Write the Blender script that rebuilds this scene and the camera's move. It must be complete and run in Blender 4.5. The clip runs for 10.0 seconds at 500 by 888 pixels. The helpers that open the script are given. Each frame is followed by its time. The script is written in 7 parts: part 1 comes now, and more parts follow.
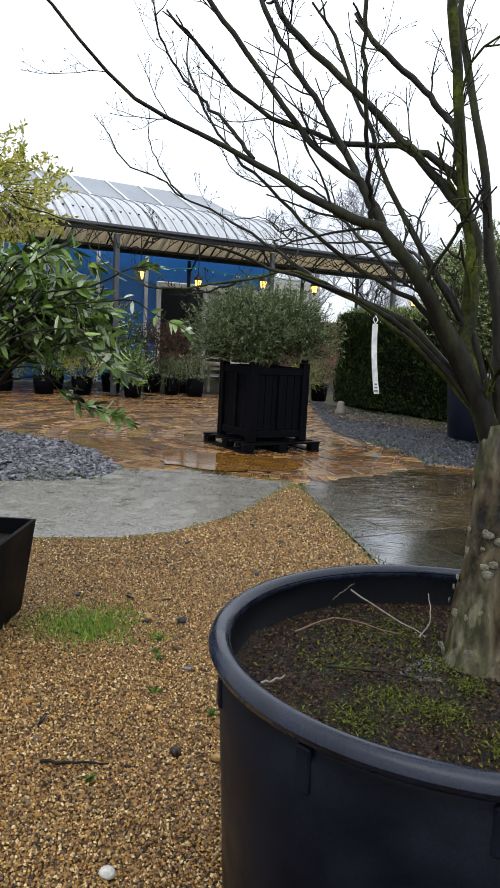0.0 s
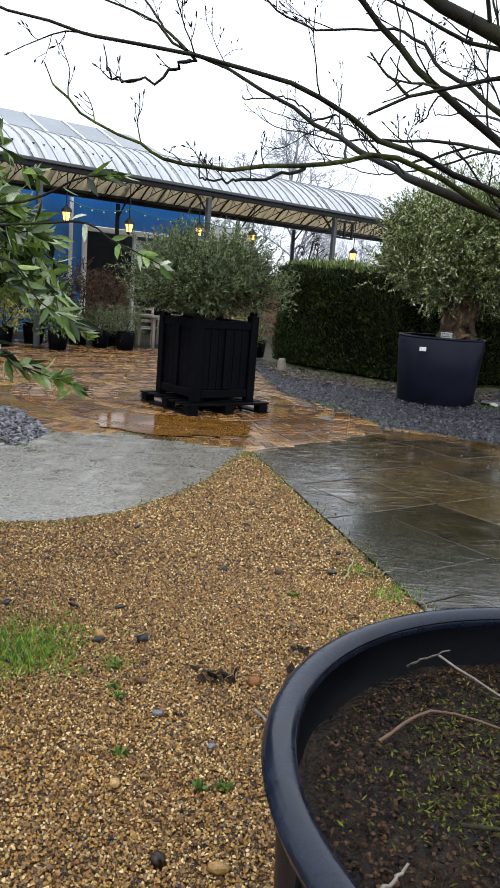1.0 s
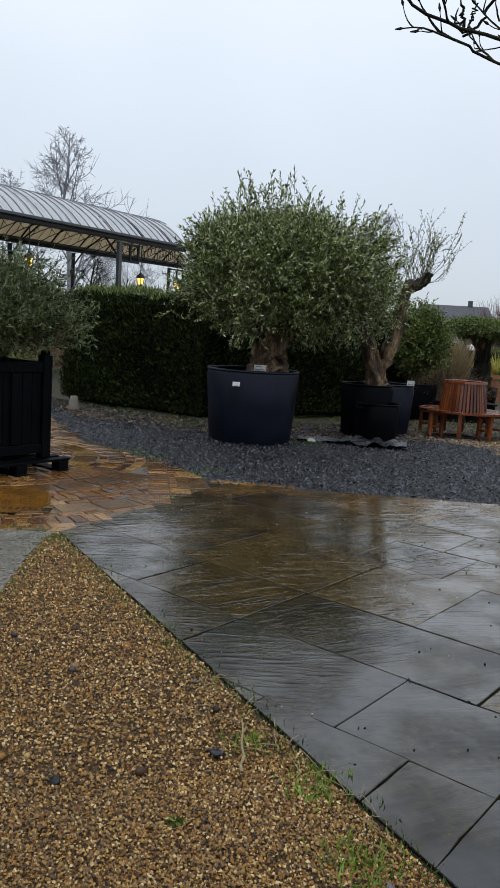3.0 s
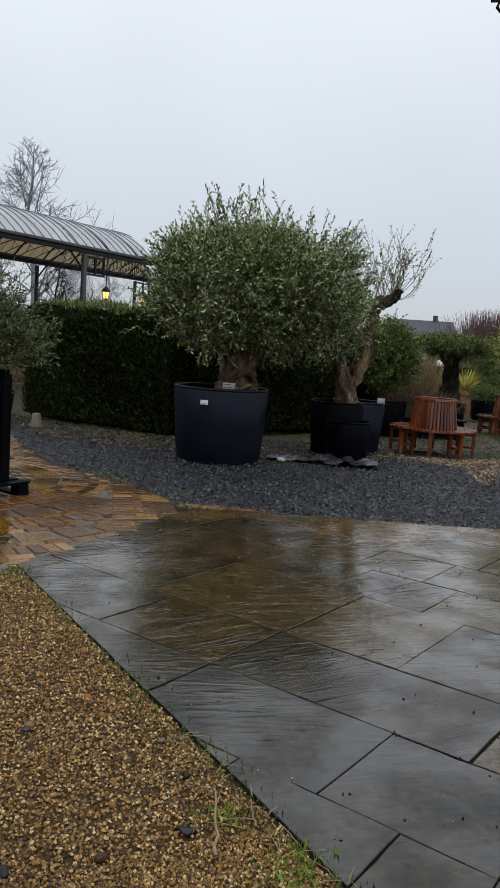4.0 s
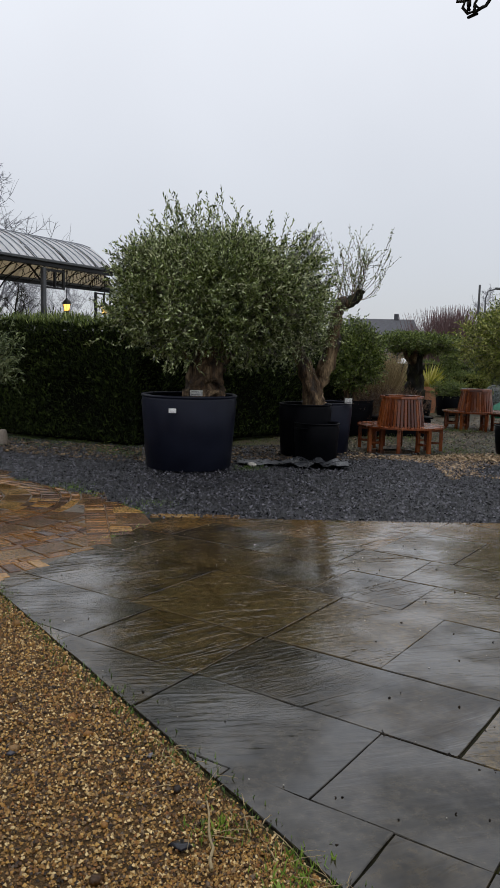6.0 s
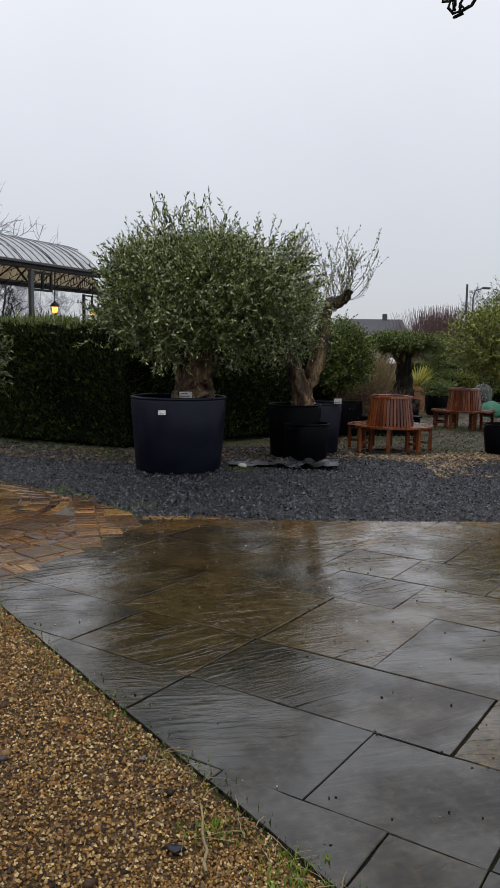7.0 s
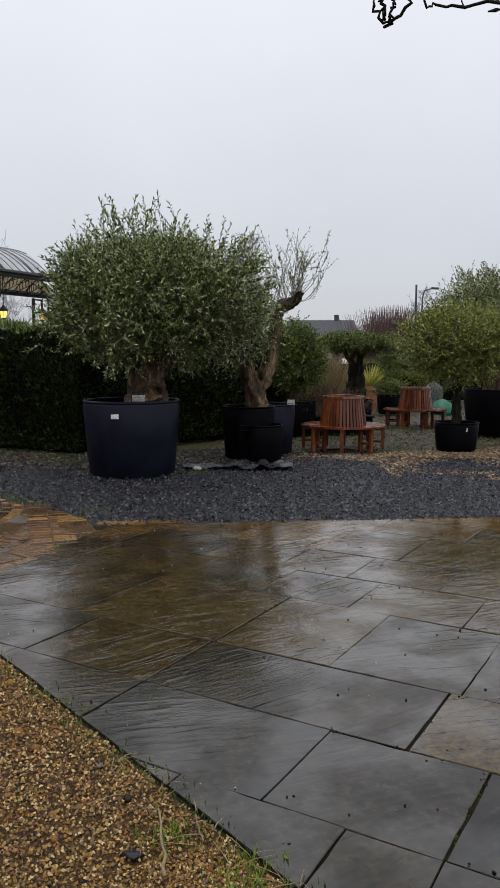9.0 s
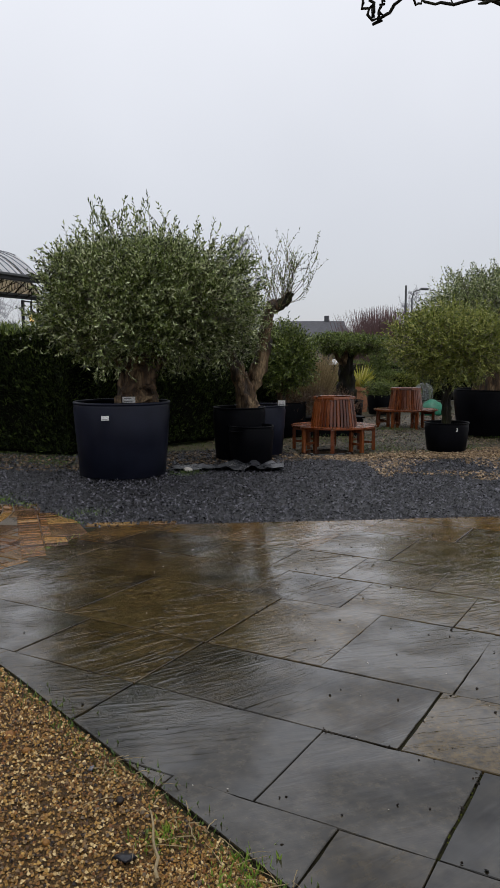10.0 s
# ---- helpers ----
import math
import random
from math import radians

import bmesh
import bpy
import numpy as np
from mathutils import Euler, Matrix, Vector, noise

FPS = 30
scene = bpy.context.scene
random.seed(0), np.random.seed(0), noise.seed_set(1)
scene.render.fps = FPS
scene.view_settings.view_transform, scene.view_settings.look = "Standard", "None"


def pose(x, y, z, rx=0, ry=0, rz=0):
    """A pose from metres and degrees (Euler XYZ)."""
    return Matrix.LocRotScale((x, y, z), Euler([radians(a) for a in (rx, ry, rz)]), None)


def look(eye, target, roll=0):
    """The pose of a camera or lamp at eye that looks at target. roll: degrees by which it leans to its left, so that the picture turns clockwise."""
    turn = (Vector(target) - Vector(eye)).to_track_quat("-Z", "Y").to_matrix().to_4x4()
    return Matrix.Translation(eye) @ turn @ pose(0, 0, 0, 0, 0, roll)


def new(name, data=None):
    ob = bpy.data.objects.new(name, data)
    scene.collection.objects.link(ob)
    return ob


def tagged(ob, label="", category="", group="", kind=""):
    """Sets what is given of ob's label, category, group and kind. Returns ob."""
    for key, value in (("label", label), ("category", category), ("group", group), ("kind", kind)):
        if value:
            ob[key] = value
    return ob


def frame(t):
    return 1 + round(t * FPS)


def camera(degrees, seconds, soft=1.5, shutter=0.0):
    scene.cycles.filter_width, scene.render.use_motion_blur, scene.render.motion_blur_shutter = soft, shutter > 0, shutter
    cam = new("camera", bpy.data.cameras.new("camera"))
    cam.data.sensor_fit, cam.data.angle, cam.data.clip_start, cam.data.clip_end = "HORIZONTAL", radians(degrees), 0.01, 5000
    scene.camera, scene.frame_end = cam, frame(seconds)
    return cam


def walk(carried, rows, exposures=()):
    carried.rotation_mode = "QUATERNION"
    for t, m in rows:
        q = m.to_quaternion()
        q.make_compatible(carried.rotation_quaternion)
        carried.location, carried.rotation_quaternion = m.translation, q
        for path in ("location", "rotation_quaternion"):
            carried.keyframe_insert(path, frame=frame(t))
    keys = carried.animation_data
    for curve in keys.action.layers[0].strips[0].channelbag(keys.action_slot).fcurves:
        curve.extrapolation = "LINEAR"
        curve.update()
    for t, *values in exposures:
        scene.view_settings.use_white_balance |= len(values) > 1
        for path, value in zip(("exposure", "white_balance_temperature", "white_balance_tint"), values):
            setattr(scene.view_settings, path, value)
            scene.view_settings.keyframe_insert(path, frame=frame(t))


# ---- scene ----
cam = camera(35.6, 10.0, soft=1.25)
PATH = [
    (0, (0.037, 0.269, 1.572), (-0.031, 2.247, 1.289), 2.9),
    (0.5, (-0.102, 0.773, 1.508), (-0.035, 2.748, 1.202), 3.3),
    (1, (-0.243, 1.156, 1.509), (-0.107, 3.114, 1.123), 4.4),
    (1.5, (-0.332, 1.582, 1.522), (-0.1, 3.526, 1.113), 4.0),
    (2, (-0.335, 1.998, 1.534), (-0.074, 3.952, 1.201), 2.9),
    (2.5, (-0.342, 2.4, 1.553), (0.158, 4.311, 1.239), 3.6),
    (2.7, (-0.343, 2.513, 1.568), (0.253, 4.397, 1.261), 3.5),
    (4, (-0.26, 2.945, 1.644), (0.49, 4.782, 1.391), 3.9),
    (4.5, (-0.283, 2.968, 1.646), (0.527, 4.781, 1.404), 3.5),
    (5, (-0.281, 2.971, 1.649), (0.532, 4.782, 1.409), 2.6),
    (6.5, (-0.277, 2.967, 1.648), (0.558, 4.769, 1.413), 1.0),
    (7, (-0.277, 2.97, 1.648), (0.571, 4.766, 1.415), 0.9),
    (7.5, (-0.272, 2.969, 1.647), (0.594, 4.756, 1.416), 0.8),
    (8, (-0.275, 2.969, 1.645), (0.62, 4.743, 1.416), 0.7),
    (8.5, (-0.275, 2.956, 1.652), (0.653, 4.713, 1.423), 0.4),
    (9, (-0.266, 2.954, 1.651), (0.684, 4.699, 1.424), 0.1),
    (9.5, (-0.263, 2.953, 1.654), (0.705, 4.688, 1.427), -0.1),
    (10, (-0.264, 2.958, 1.647), (0.707, 4.692, 1.423), -0.1),
]
EXPOSURES = [(0.0, 0.74, 6250, 9), (0.5, 0.88, 6250, 9), (1.0, 0.9, 6200, 9), (1.6, 0.64, 6220, 9.2), (2.0, 0.2, 6200, 9), (2.5, 0.16, 6100, 8), (4.0, 0.0, 6350, 9), (6.5, 0.0, 6500, 11.5), (10.0, 0.0, 6550, 12)]
walk(cam, [(t, look(eye, target, roll)) for t, eye, target, roll in PATH], EXPOSURES)

# ---- light: an overcast, rainy sky ----
world = bpy.data.worlds.new("overcast")
scene.world = world
world.use_nodes = True
wn = world.node_tree
wn.nodes.clear()
w_out = wn.nodes.new("ShaderNodeOutputWorld")
w_bg = wn.nodes.new("ShaderNodeBackground")
w_sky = wn.nodes.new("ShaderNodeTexSky")
w_sky.sky_type, w_sky.sun_disc = "NISHITA", False
w_sky.sun_elevation, w_sky.sun_rotation = radians(38), radians(200)
w_coord = wn.nodes.new("ShaderNodeTexCoord")
w_noise = wn.nodes.new("ShaderNodeTexNoise")
w_noise.inputs["Scale"].default_value, w_noise.inputs["Detail"].default_value = 1.6, 4
w_cloud = wn.nodes.new("ShaderNodeMapRange")
w_cloud.inputs["From Min"].default_value, w_cloud.inputs["From Max"].default_value = 0.3, 0.7
w_cloud.inputs["To Min"].default_value, w_cloud.inputs["To Max"].default_value = 0.94, 1.06
w_split = wn.nodes.new("ShaderNodeSeparateXYZ")
w_ramp = wn.nodes.new("ShaderNodeValToRGB")      # an overcast sky grows brighter towards the zenith
w_ramp.color_ramp.elements[0].color, w_ramp.color_ramp.elements[1].color = (5.12, 5.33, 5.72, 1), (12.3, 12.75, 13.4, 1)
w_ramp.color_ramp.elements[0].position, w_ramp.color_ramp.elements[1].position = 0.0, 1.0
w_mul = wn.nodes.new("ShaderNodeMix")
w_mul.data_type, w_mul.blend_type = "RGBA", "MULTIPLY"
w_mul.inputs["Factor"].default_value = 1.0
w_mix = wn.nodes.new("ShaderNodeMix")
w_mix.data_type = "RGBA"
w_mix.inputs["Factor"].default_value = 0.9
wn.links.new(w_coord.outputs["Generated"], w_noise.inputs["Vector"])
wn.links.new(w_noise.outputs["Fac"], w_cloud.inputs["Value"])
wn.links.new(w_coord.outputs["Generated"], w_split.inputs["Vector"])
wn.links.new(w_split.outputs["Z"], w_ramp.inputs["Fac"])
wn.links.new(w_ramp.outputs["Color"], w_mul.inputs["A"])
wn.links.new(w_cloud.outputs["Result"], w_mul.inputs["B"])
wn.links.new(w_sky.outputs["Color"], w_mix.inputs["A"])
wn.links.new(w_mul.outputs["Result"], w_mix.inputs["B"])
wn.links.new(w_mix.outputs["Result"], w_bg.inputs["Color"])
wn.links.new(w_bg.outputs["Background"], w_out.inputs["Surface"])
w_bg.inputs["Strength"].default_value = 0.11
sun = new("sun", bpy.data.lights.new("sun", "SUN"))
sun.data.energy, sun.data.angle, sun.data.color = 0.5, radians(40), (1.0, 0.97, 0.93)
sun.matrix_world = look((0, 0, 30), (4, 12, 0))


# ---- materials ----
def link(nt, a, b):
    nt.links.new(a, b)


def mat(name, colours, rough=(0.5, 0.7), scale=3.0, fine=60.0, bump=0.3, depth=0.01, spread=0.0, by="island",
        metal=0.0, through_light=0.0, stretch=(1, 1, 1), grain=0.25, spec=0.5, stops=None):
    """Two scales of noise choose among the colours, vary the gloss and raise the surface; spread varies pieces."""
    m = bpy.data.materials.new(name)
    m.use_nodes = True
    nt = m.node_tree
    bsdf, out = nt.nodes["Principled BSDF"], nt.nodes["Material Output"]
    geo = nt.nodes.new("ShaderNodeNewGeometry")
    mp = nt.nodes.new("ShaderNodeMapping")
    mp.inputs["Scale"].default_value = stretch
    link(nt, geo.outputs["Position"], mp.inputs["Vector"])
    big, small = nt.nodes.new("ShaderNodeTexNoise"), nt.nodes.new("ShaderNodeTexNoise")
    for n, s, d in ((big, scale, 5), (small, fine, 3)):
        n.inputs["Scale"].default_value, n.inputs["Detail"].default_value = s, d
        link(nt, mp.outputs["Vector"], n.inputs["Vector"])
    value = big.outputs["Fac"]
    if spread:
        if by == "island":
            rnd = geo.outputs["Random Per Island"]
        else:
            rnd = nt.nodes.new("ShaderNodeObjectInfo").outputs["Random"]
        mix = nt.nodes.new("ShaderNodeMix")
        mix.inputs["Factor"].default_value = spread
        link(nt, big.outputs["Fac"], mix.inputs["A"])
        link(nt, rnd, mix.inputs["B"])
        value = mix.outputs["Result"]
    ramp = nt.nodes.new("ShaderNodeValToRGB")
    els = ramp.color_ramp.elements
    lo, hi = (0.3, 0.7) if spread < 0.5 else (0.1, 0.9)
    for k, c in enumerate(colours):
        p = stops[k] if stops else lo + (hi - lo) * k / max(1, len(colours) - 1)
        e = els[k] if k < 2 else els.new(p)
        e.position, e.color = p, (*c, 1)
    link(nt, value, ramp.inputs["Fac"])
    shade = nt.nodes.new("ShaderNodeMix")
    shade.data_type, shade.blend_type = "RGBA", "MULTIPLY"
    shade.inputs["Factor"].default_value = 1.0
    tone = nt.nodes.new("ShaderNodeMapRange")
    tone.inputs["From Min"].default_value, tone.inputs["From Max"].default_value = 0.3, 0.7
    tone.inputs["To Min"].default_value, tone.inputs["To Max"].default_value = 1 - grain, 1 + grain
    link(nt, small.outputs["Fac"], tone.inputs["Value"])
    link(nt, ramp.outputs["Color"], shade.inputs["A"])
    link(nt, tone.outputs["Result"], shade.inputs["B"])
    link(nt, shade.outputs["Result"], bsdf.inputs["Base Color"])
    rr = nt.nodes.new("ShaderNodeMapRange")
    rr.inputs["From Min"].default_value, rr.inputs["From Max"].default_value = 0.35, 0.65
    rr.inputs["To Min"].default_value, rr.inputs["To Max"].default_value = rough
    link(nt, big.outputs["Fac"], rr.inputs["Value"])
    link(nt, rr.outputs["Result"], bsdf.inputs["Roughness"])
    bsdf.inputs["Metallic"].default_value = metal
    bsdf.inputs["Specular IOR Level"].default_value = spec
    if bump:
        bp = nt.nodes.new("ShaderNodeBump")
        bp.inputs["Strength"].default_value, bp.inputs["Distance"].default_value = bump, depth
        link(nt, small.outputs["Fac"], bp.inputs["Height"])
        link(nt, bp.outputs["Normal"], bsdf.inputs["Normal"])
    if through_light:
        tr, add = nt.nodes.new("ShaderNodeBsdfTranslucent"), nt.nodes.new("ShaderNodeMixShader")
        add.inputs["Fac"].default_value = through_light
        link(nt, shade.outputs["Result"], tr.inputs["Color"])
        link(nt, bsdf.outputs["BSDF"], add.inputs[1])
        link(nt, tr.outputs["BSDF"], add.inputs[2])
        link(nt, add.outputs["Shader"], out.inputs["Surface"])
    return m


def glow(name, colour, strength):
    m = bpy.data.materials.new(name)
    m.use_nodes = True
    b = m.node_tree.nodes["Principled BSDF"]
    b.inputs["Base Color"].default_value = (*colour, 1)
    b.inputs["Emission Color"].default_value, b.inputs["Emission Strength"].default_value = (*colour, 1), strength
    return m


M_SOIL = mat("wet_soil_and_grass", [(0.02, 0.014, 0.007), (0.04, 0.04, 0.012), (0.075, 0.053, 0.028)], (0.5, 0.8), 0.9, 25, 0.8, 0.04, grain=0.6)
M_GRAVELBED = mat("gravel_bed", [(0.035, 0.02, 0.007), (0.14, 0.08, 0.028)], (0.5, 0.8), 60, 160, 0.9, 0.02, grain=0.7, spec=0.2)
M_PEBBLE = mat("tan_pebbles", [(0.012, 0.0055, 0.002), (0.085, 0.037, 0.008), (0.24, 0.12, 0.023), (0.1, 0.074, 0.052), (0.38, 0.22, 0.054), (0.165, 0.06, 0.012), (0.275, 0.15, 0.033), (0.56, 0.41, 0.195)],
               (0.28, 0.5), 1.1, 140, 0.15, 0.004, spread=0.86, grain=0.35, spec=0.3)
M_SLATEBED = mat("slate_bed", [(0.01, 0.01, 0.012), (0.024, 0.025, 0.03)], (0.4, 0.7), 4, 90, 0.8, 0.02, grain=0.5)
M_SLATE = mat("slate_chippings", [(0.001, 0.0011, 0.0014), (0.004, 0.0042, 0.0055), (0.01, 0.0103, 0.014), (0.024, 0.024, 0.032), (0.12, 0.118, 0.138)], (0.2, 0.5), 1.5, 120, 0.2, 0.004, spread=0.9, grain=0.3, spec=0.35)
# lighter copy of the slate: wet sky sheen put into the colour
M_SHEENSLATE = mat("sheen_slate", [(0.012, 0.0115, 0.014), (0.045, 0.042, 0.05), (0.085, 0.08, 0.092), (0.2, 0.19, 0.205)], (0.15, 0.4), 1.5, 120, 0.2, 0.004, spread=0.8, grain=0.3)
M_MIXED = mat("brown_mixed_gravel", [(0.008, 0.006, 0.004), (0.04, 0.029, 0.015), (0.09, 0.065, 0.036), (0.22, 0.16, 0.1)], (0.3, 0.6), 1.2, 90, 0.2, 0.004, spread=0.75)
M_CHIP = mat("wood_chips", [(0.05, 0.028, 0.013), (0.17, 0.105, 0.05), (0.26, 0.175, 0.09), (0.42, 0.31, 0.19)], (0.5, 0.7), 2, 80, 0.2, 0.004, spread=0.8)
M_DEADLEAF = mat("brown_dead_leaf", [(0.02, 0.012, 0.005), (0.06, 0.036, 0.016), (0.1, 0.065, 0.03), (0.24, 0.16, 0.08)], (0.4, 0.65), 2, 80, 0.2, 0.004, spread=0.8)
M_MORTAR = mat("dark_joint", [(0.006, 0.005, 0.003), (0.03, 0.029, 0.011)], (0.6, 0.85), 7, 80, 0.6, 0.01, spec=0.1)
M_BRICK = mat("wet_clay_brick", [(0.022, 0.011, 0.007), (0.1, 0.042, 0.016), (0.2, 0.092, 0.022), (0.06, 0.03, 0.018), (0.3, 0.165, 0.05), (0.14, 0.075, 0.05)], (0.03, 0.24), 0.9, 40, 0.32, 0.008, spread=0.5, by="object", grain=0.4)
M_BRICKS = mat("wet_clay_bricks", [(0.022, 0.011, 0.007), (0.1, 0.042, 0.016), (0.2, 0.092, 0.022), (0.06, 0.03, 0.018), (0.3, 0.165, 0.05), (0.14, 0.075, 0.05)], (0.03, 0.24), 0.9, 40, 0.32, 0.008, spread=0.5, grain=0.4)
M_SANDSTONE = mat("wet_sandstone", [(0.035, 0.018, 0.009), (0.15, 0.08, 0.022), (0.09, 0.05, 0.03), (0.27, 0.16, 0.05), (0.16, 0.1, 0.07)], (0.03, 0.24), 1.6, 40, 0.3, 0.008, spread=0.5, by="object", grain=0.4)
M_BEDDING = mat("sandy_mortar", [(0.06, 0.045, 0.028), (0.13, 0.10, 0.065)], (0.25, 0.5), 5, 80, 0.5, 0.01)
M_PATH = mat("wet_grey_path", [(0.1, 0.09, 0.072), (0.185, 0.172, 0.145), (0.14, 0.128, 0.106), (0.22, 0.207, 0.178)], (0.1, 0.36), 5, 45, 0.4, 0.006, grain=0.6)
M_BLACK = mat("black_plastic", [(0.0012, 0.0013, 0.002), (0.0035, 0.0038, 0.0055)], (0.35, 0.6), 2.5, 120, 0.1, 0.002, grain=0.4, spec=0.05)
M_TUB = mat("dark_grey_tub_plastic", [(0.005, 0.006, 0.0125), (0.0115, 0.0135, 0.025)], (0.35, 0.5), 2.5, 120, 0.08, 0.002, grain=0.3, spec=0.15)
M_TUBWET = mat("wet_tub_plastic", [(0.0025, 0.0033, 0.0065), (0.006, 0.0078, 0.014)], (0.3, 0.5), 6, 150, 0.15, 0.002, grain=0.3, spec=0.14)
# bluer than the tub: part of the rim's sky highlight is in the colour
M_TUBRIM = mat("wet_rolled_rim", [(0.003, 0.0045, 0.011), (0.008, 0.012, 0.026)], (0.16, 0.34), 14, 150, 0.2, 0.002, grain=0.3, spec=0.3)
M_COMPOST = mat("compost", [(0.003, 0.002, 0.0012), (0.012, 0.007, 0.0035), (0.028, 0.017, 0.009)], (0.4, 0.75), 14, 90, 0.9, 0.02, grain=0.5, spec=0.2)
M_CRUMB = mat("bark_crumbs", [(0.0025, 0.0013, 0.0007), (0.011, 0.005, 0.0022), (0.03, 0.0135, 0.006), (0.075, 0.04, 0.02)], (0.5, 0.8), 5, 90, 0.2, 0.004, spread=0.82, spec=0.12)
M_LICHEN = mat("pale_lichen", [(0.08, 0.075, 0.045), (0.17, 0.165, 0.11)], (0.6, 0.8), 60, 160, 0.5, 0.003, grain=0.5)
M_MOSS = mat("moss", [(0.018, 0.024, 0.003), (0.07, 0.085, 0.008), (0.16, 0.19, 0.015)], (0.6, 0.9), 9, 120, 0.6, 0.01, spread=0.5, spec=0.2)
M_BARK = mat("wet_bark", [(0.004, 0.0035, 0.0025), (0.014, 0.012, 0.0075), (0.034, 0.036, 0.014)], (0.5, 0.8), 9, 70, 0.6, 0.006, stretch=(1, 1, 0.35), grain=0.4, spec=0.15)
M_MOSSBARK = mat("mossy_wet_bark", [(0.006, 0.005, 0.003), (0.03, 0.034, 0.006), (0.075, 0.09, 0.012)], (0.6, 0.9), 14, 90, 0.6, 0.006, grain=0.5, spec=0.15)
M_TRUNK = mat("mossy_grey_trunk", [(0.006, 0.0045, 0.002), (0.042, 0.03, 0.014), (0.085, 0.07, 0.04), (0.03, 0.031, 0.009), (0.19, 0.165, 0.115)], (0.35, 0.65), 11, 45, 1.0, 0.012, stretch=(1, 1, 0.35), grain=0.6, spec=0.25)
M_OLIVEBARK = mat("olive_bark", [(0.008, 0.0045, 0.002), (0.075, 0.041, 0.017), (0.25, 0.175, 0.095)], (0.6, 0.85), 9, 40, 1.0, 0.03, stretch=(1, 1, 0.25), grain=0.6)
M_PALEBARK = mat("pale_twigs", [(0.13, 0.11, 0.09), (0.24, 0.21, 0.17)], (0.6, 0.8), 4, 30, 0.3)
# rain haze is put into the pale blue-grey of far twigs
M_FARTWIG = mat("haze_tinted_twigs", [(0.2, 0.2, 0.225), (0.31, 0.31, 0.34)], (0.8, 0.9), 2, 10, 0, spec=0.1)
M_OLIVE = mat("olive_leaves", [(0.01, 0.017, 0.004), (0.092, 0.13, 0.023), (0.24, 0.3, 0.078), (0.64, 0.67, 0.42)], (0.26, 0.45), 1.9, 40, 0, spread=0.76, through_light=0.13, stops=(0.14, 0.42, 0.66, 0.86))
M_OLIVE_GREEN = mat("green_olive_leaves", [(0.03, 0.045, 0.006), (0.12, 0.155, 0.022), (0.25, 0.28, 0.05), (0.5, 0.48, 0.16)], (0.35, 0.5), 1.6, 40, 0, spread=0.7, through_light=0.25)
M_SHRUB = mat("dusky_shrub_leaves", [(0.014, 0.025, 0.008), (0.055, 0.08, 0.024), (0.13, 0.165, 0.06), (0.3, 0.34, 0.18)], (0.4, 0.6), 1.8, 40, 0, spread=0.68, through_light=0.22)
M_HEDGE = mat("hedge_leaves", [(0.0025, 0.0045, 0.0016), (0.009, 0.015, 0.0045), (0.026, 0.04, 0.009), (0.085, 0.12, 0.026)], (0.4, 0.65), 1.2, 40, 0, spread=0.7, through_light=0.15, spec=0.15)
# near-black filler: the shade between hedge leaves painted as a solid
M_HEDGESHADE = mat("hedge_inner_shade", [(0.0015, 0.002, 0.001), (0.004, 0.005, 0.002)], (0.8, 0.9), 6, 30, 0.9, 0.05, spec=0.05)
# the palest tone paints wet white glints as well as silver undersides
M_LAUREL = mat("glossy_long_leaves", [(0.008, 0.017, 0.005), (0.045, 0.085, 0.014), (0.11, 0.19, 0.026), (0.2, 0.29, 0.05), (0.55, 0.6, 0.45)], (0.25, 0.45), 2, 60, 0, spread=0.8, through_light=0.25, spec=0.45)
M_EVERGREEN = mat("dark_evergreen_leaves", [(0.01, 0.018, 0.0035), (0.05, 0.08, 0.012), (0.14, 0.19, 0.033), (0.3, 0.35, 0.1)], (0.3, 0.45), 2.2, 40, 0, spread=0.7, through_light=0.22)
M_LIME = mat("yellow_green_leaves", [(0.14, 0.18, 0.02), (0.42, 0.4, 0.05), (0.62, 0.55, 0.2)], (0.35, 0.5), 2, 40, 0, spread=0.7, through_light=0.35)
M_GRASS = mat("grass_blades", [(0.03, 0.06, 0.012), (0.09, 0.16, 0.025), (0.2, 0.26, 0.06)], (0.4, 0.6), 3, 40, 0, spread=0.7, through_light=0.25)
M_WEED = mat("bright_weed_leaves", [(0.06, 0.12, 0.012), (0.16, 0.28, 0.03), (0.3, 0.42, 0.07)], (0.4, 0.6), 3, 40, 0, spread=0.7, through_light=0.3)
M_STRAW = mat("dry_grass", [(0.18, 0.13, 0.06), (0.4, 0.31, 0.17)], (0.5, 0.7), 3, 40, 0, spread=0.6, through_light=0.2)
M_COPPER = mat("brown_winter_leaves", [(0.05, 0.022, 0.012), (0.11, 0.055, 0.03), (0.15, 0.1, 0.05)], (0.5, 0.7), 2, 40, 0, spread=0.7, through_light=0.2)
M_REDSTEM = mat("red_stems", [(0.11, 0.065, 0.065), (0.19, 0.11, 0.11)], (0.6, 0.8), 2, 20, 0)
M_ROOF = mat("corrugated_sheet", [(0.6, 0.62, 0.65), (0.72, 0.73, 0.75)], (0.15, 0.3), 0.7, 8, 0, through_light=0.3, grain=0.04)
for _n in M_ROOF.node_tree.nodes:
    if _n.type == "BSDF_TRANSLUCENT":
        for _l in list(_n.inputs["Color"].links):
            M_ROOF.node_tree.links.remove(_l)
        _n.inputs["Color"].default_value = (0.62, 0.47, 0.26, 1)
M_STEEL = mat("dark_painted_steel", [(0.006, 0.0065, 0.007), (0.016, 0.017, 0.018)], (0.4, 0.6), 4, 60, 0.1, spec=0.3)
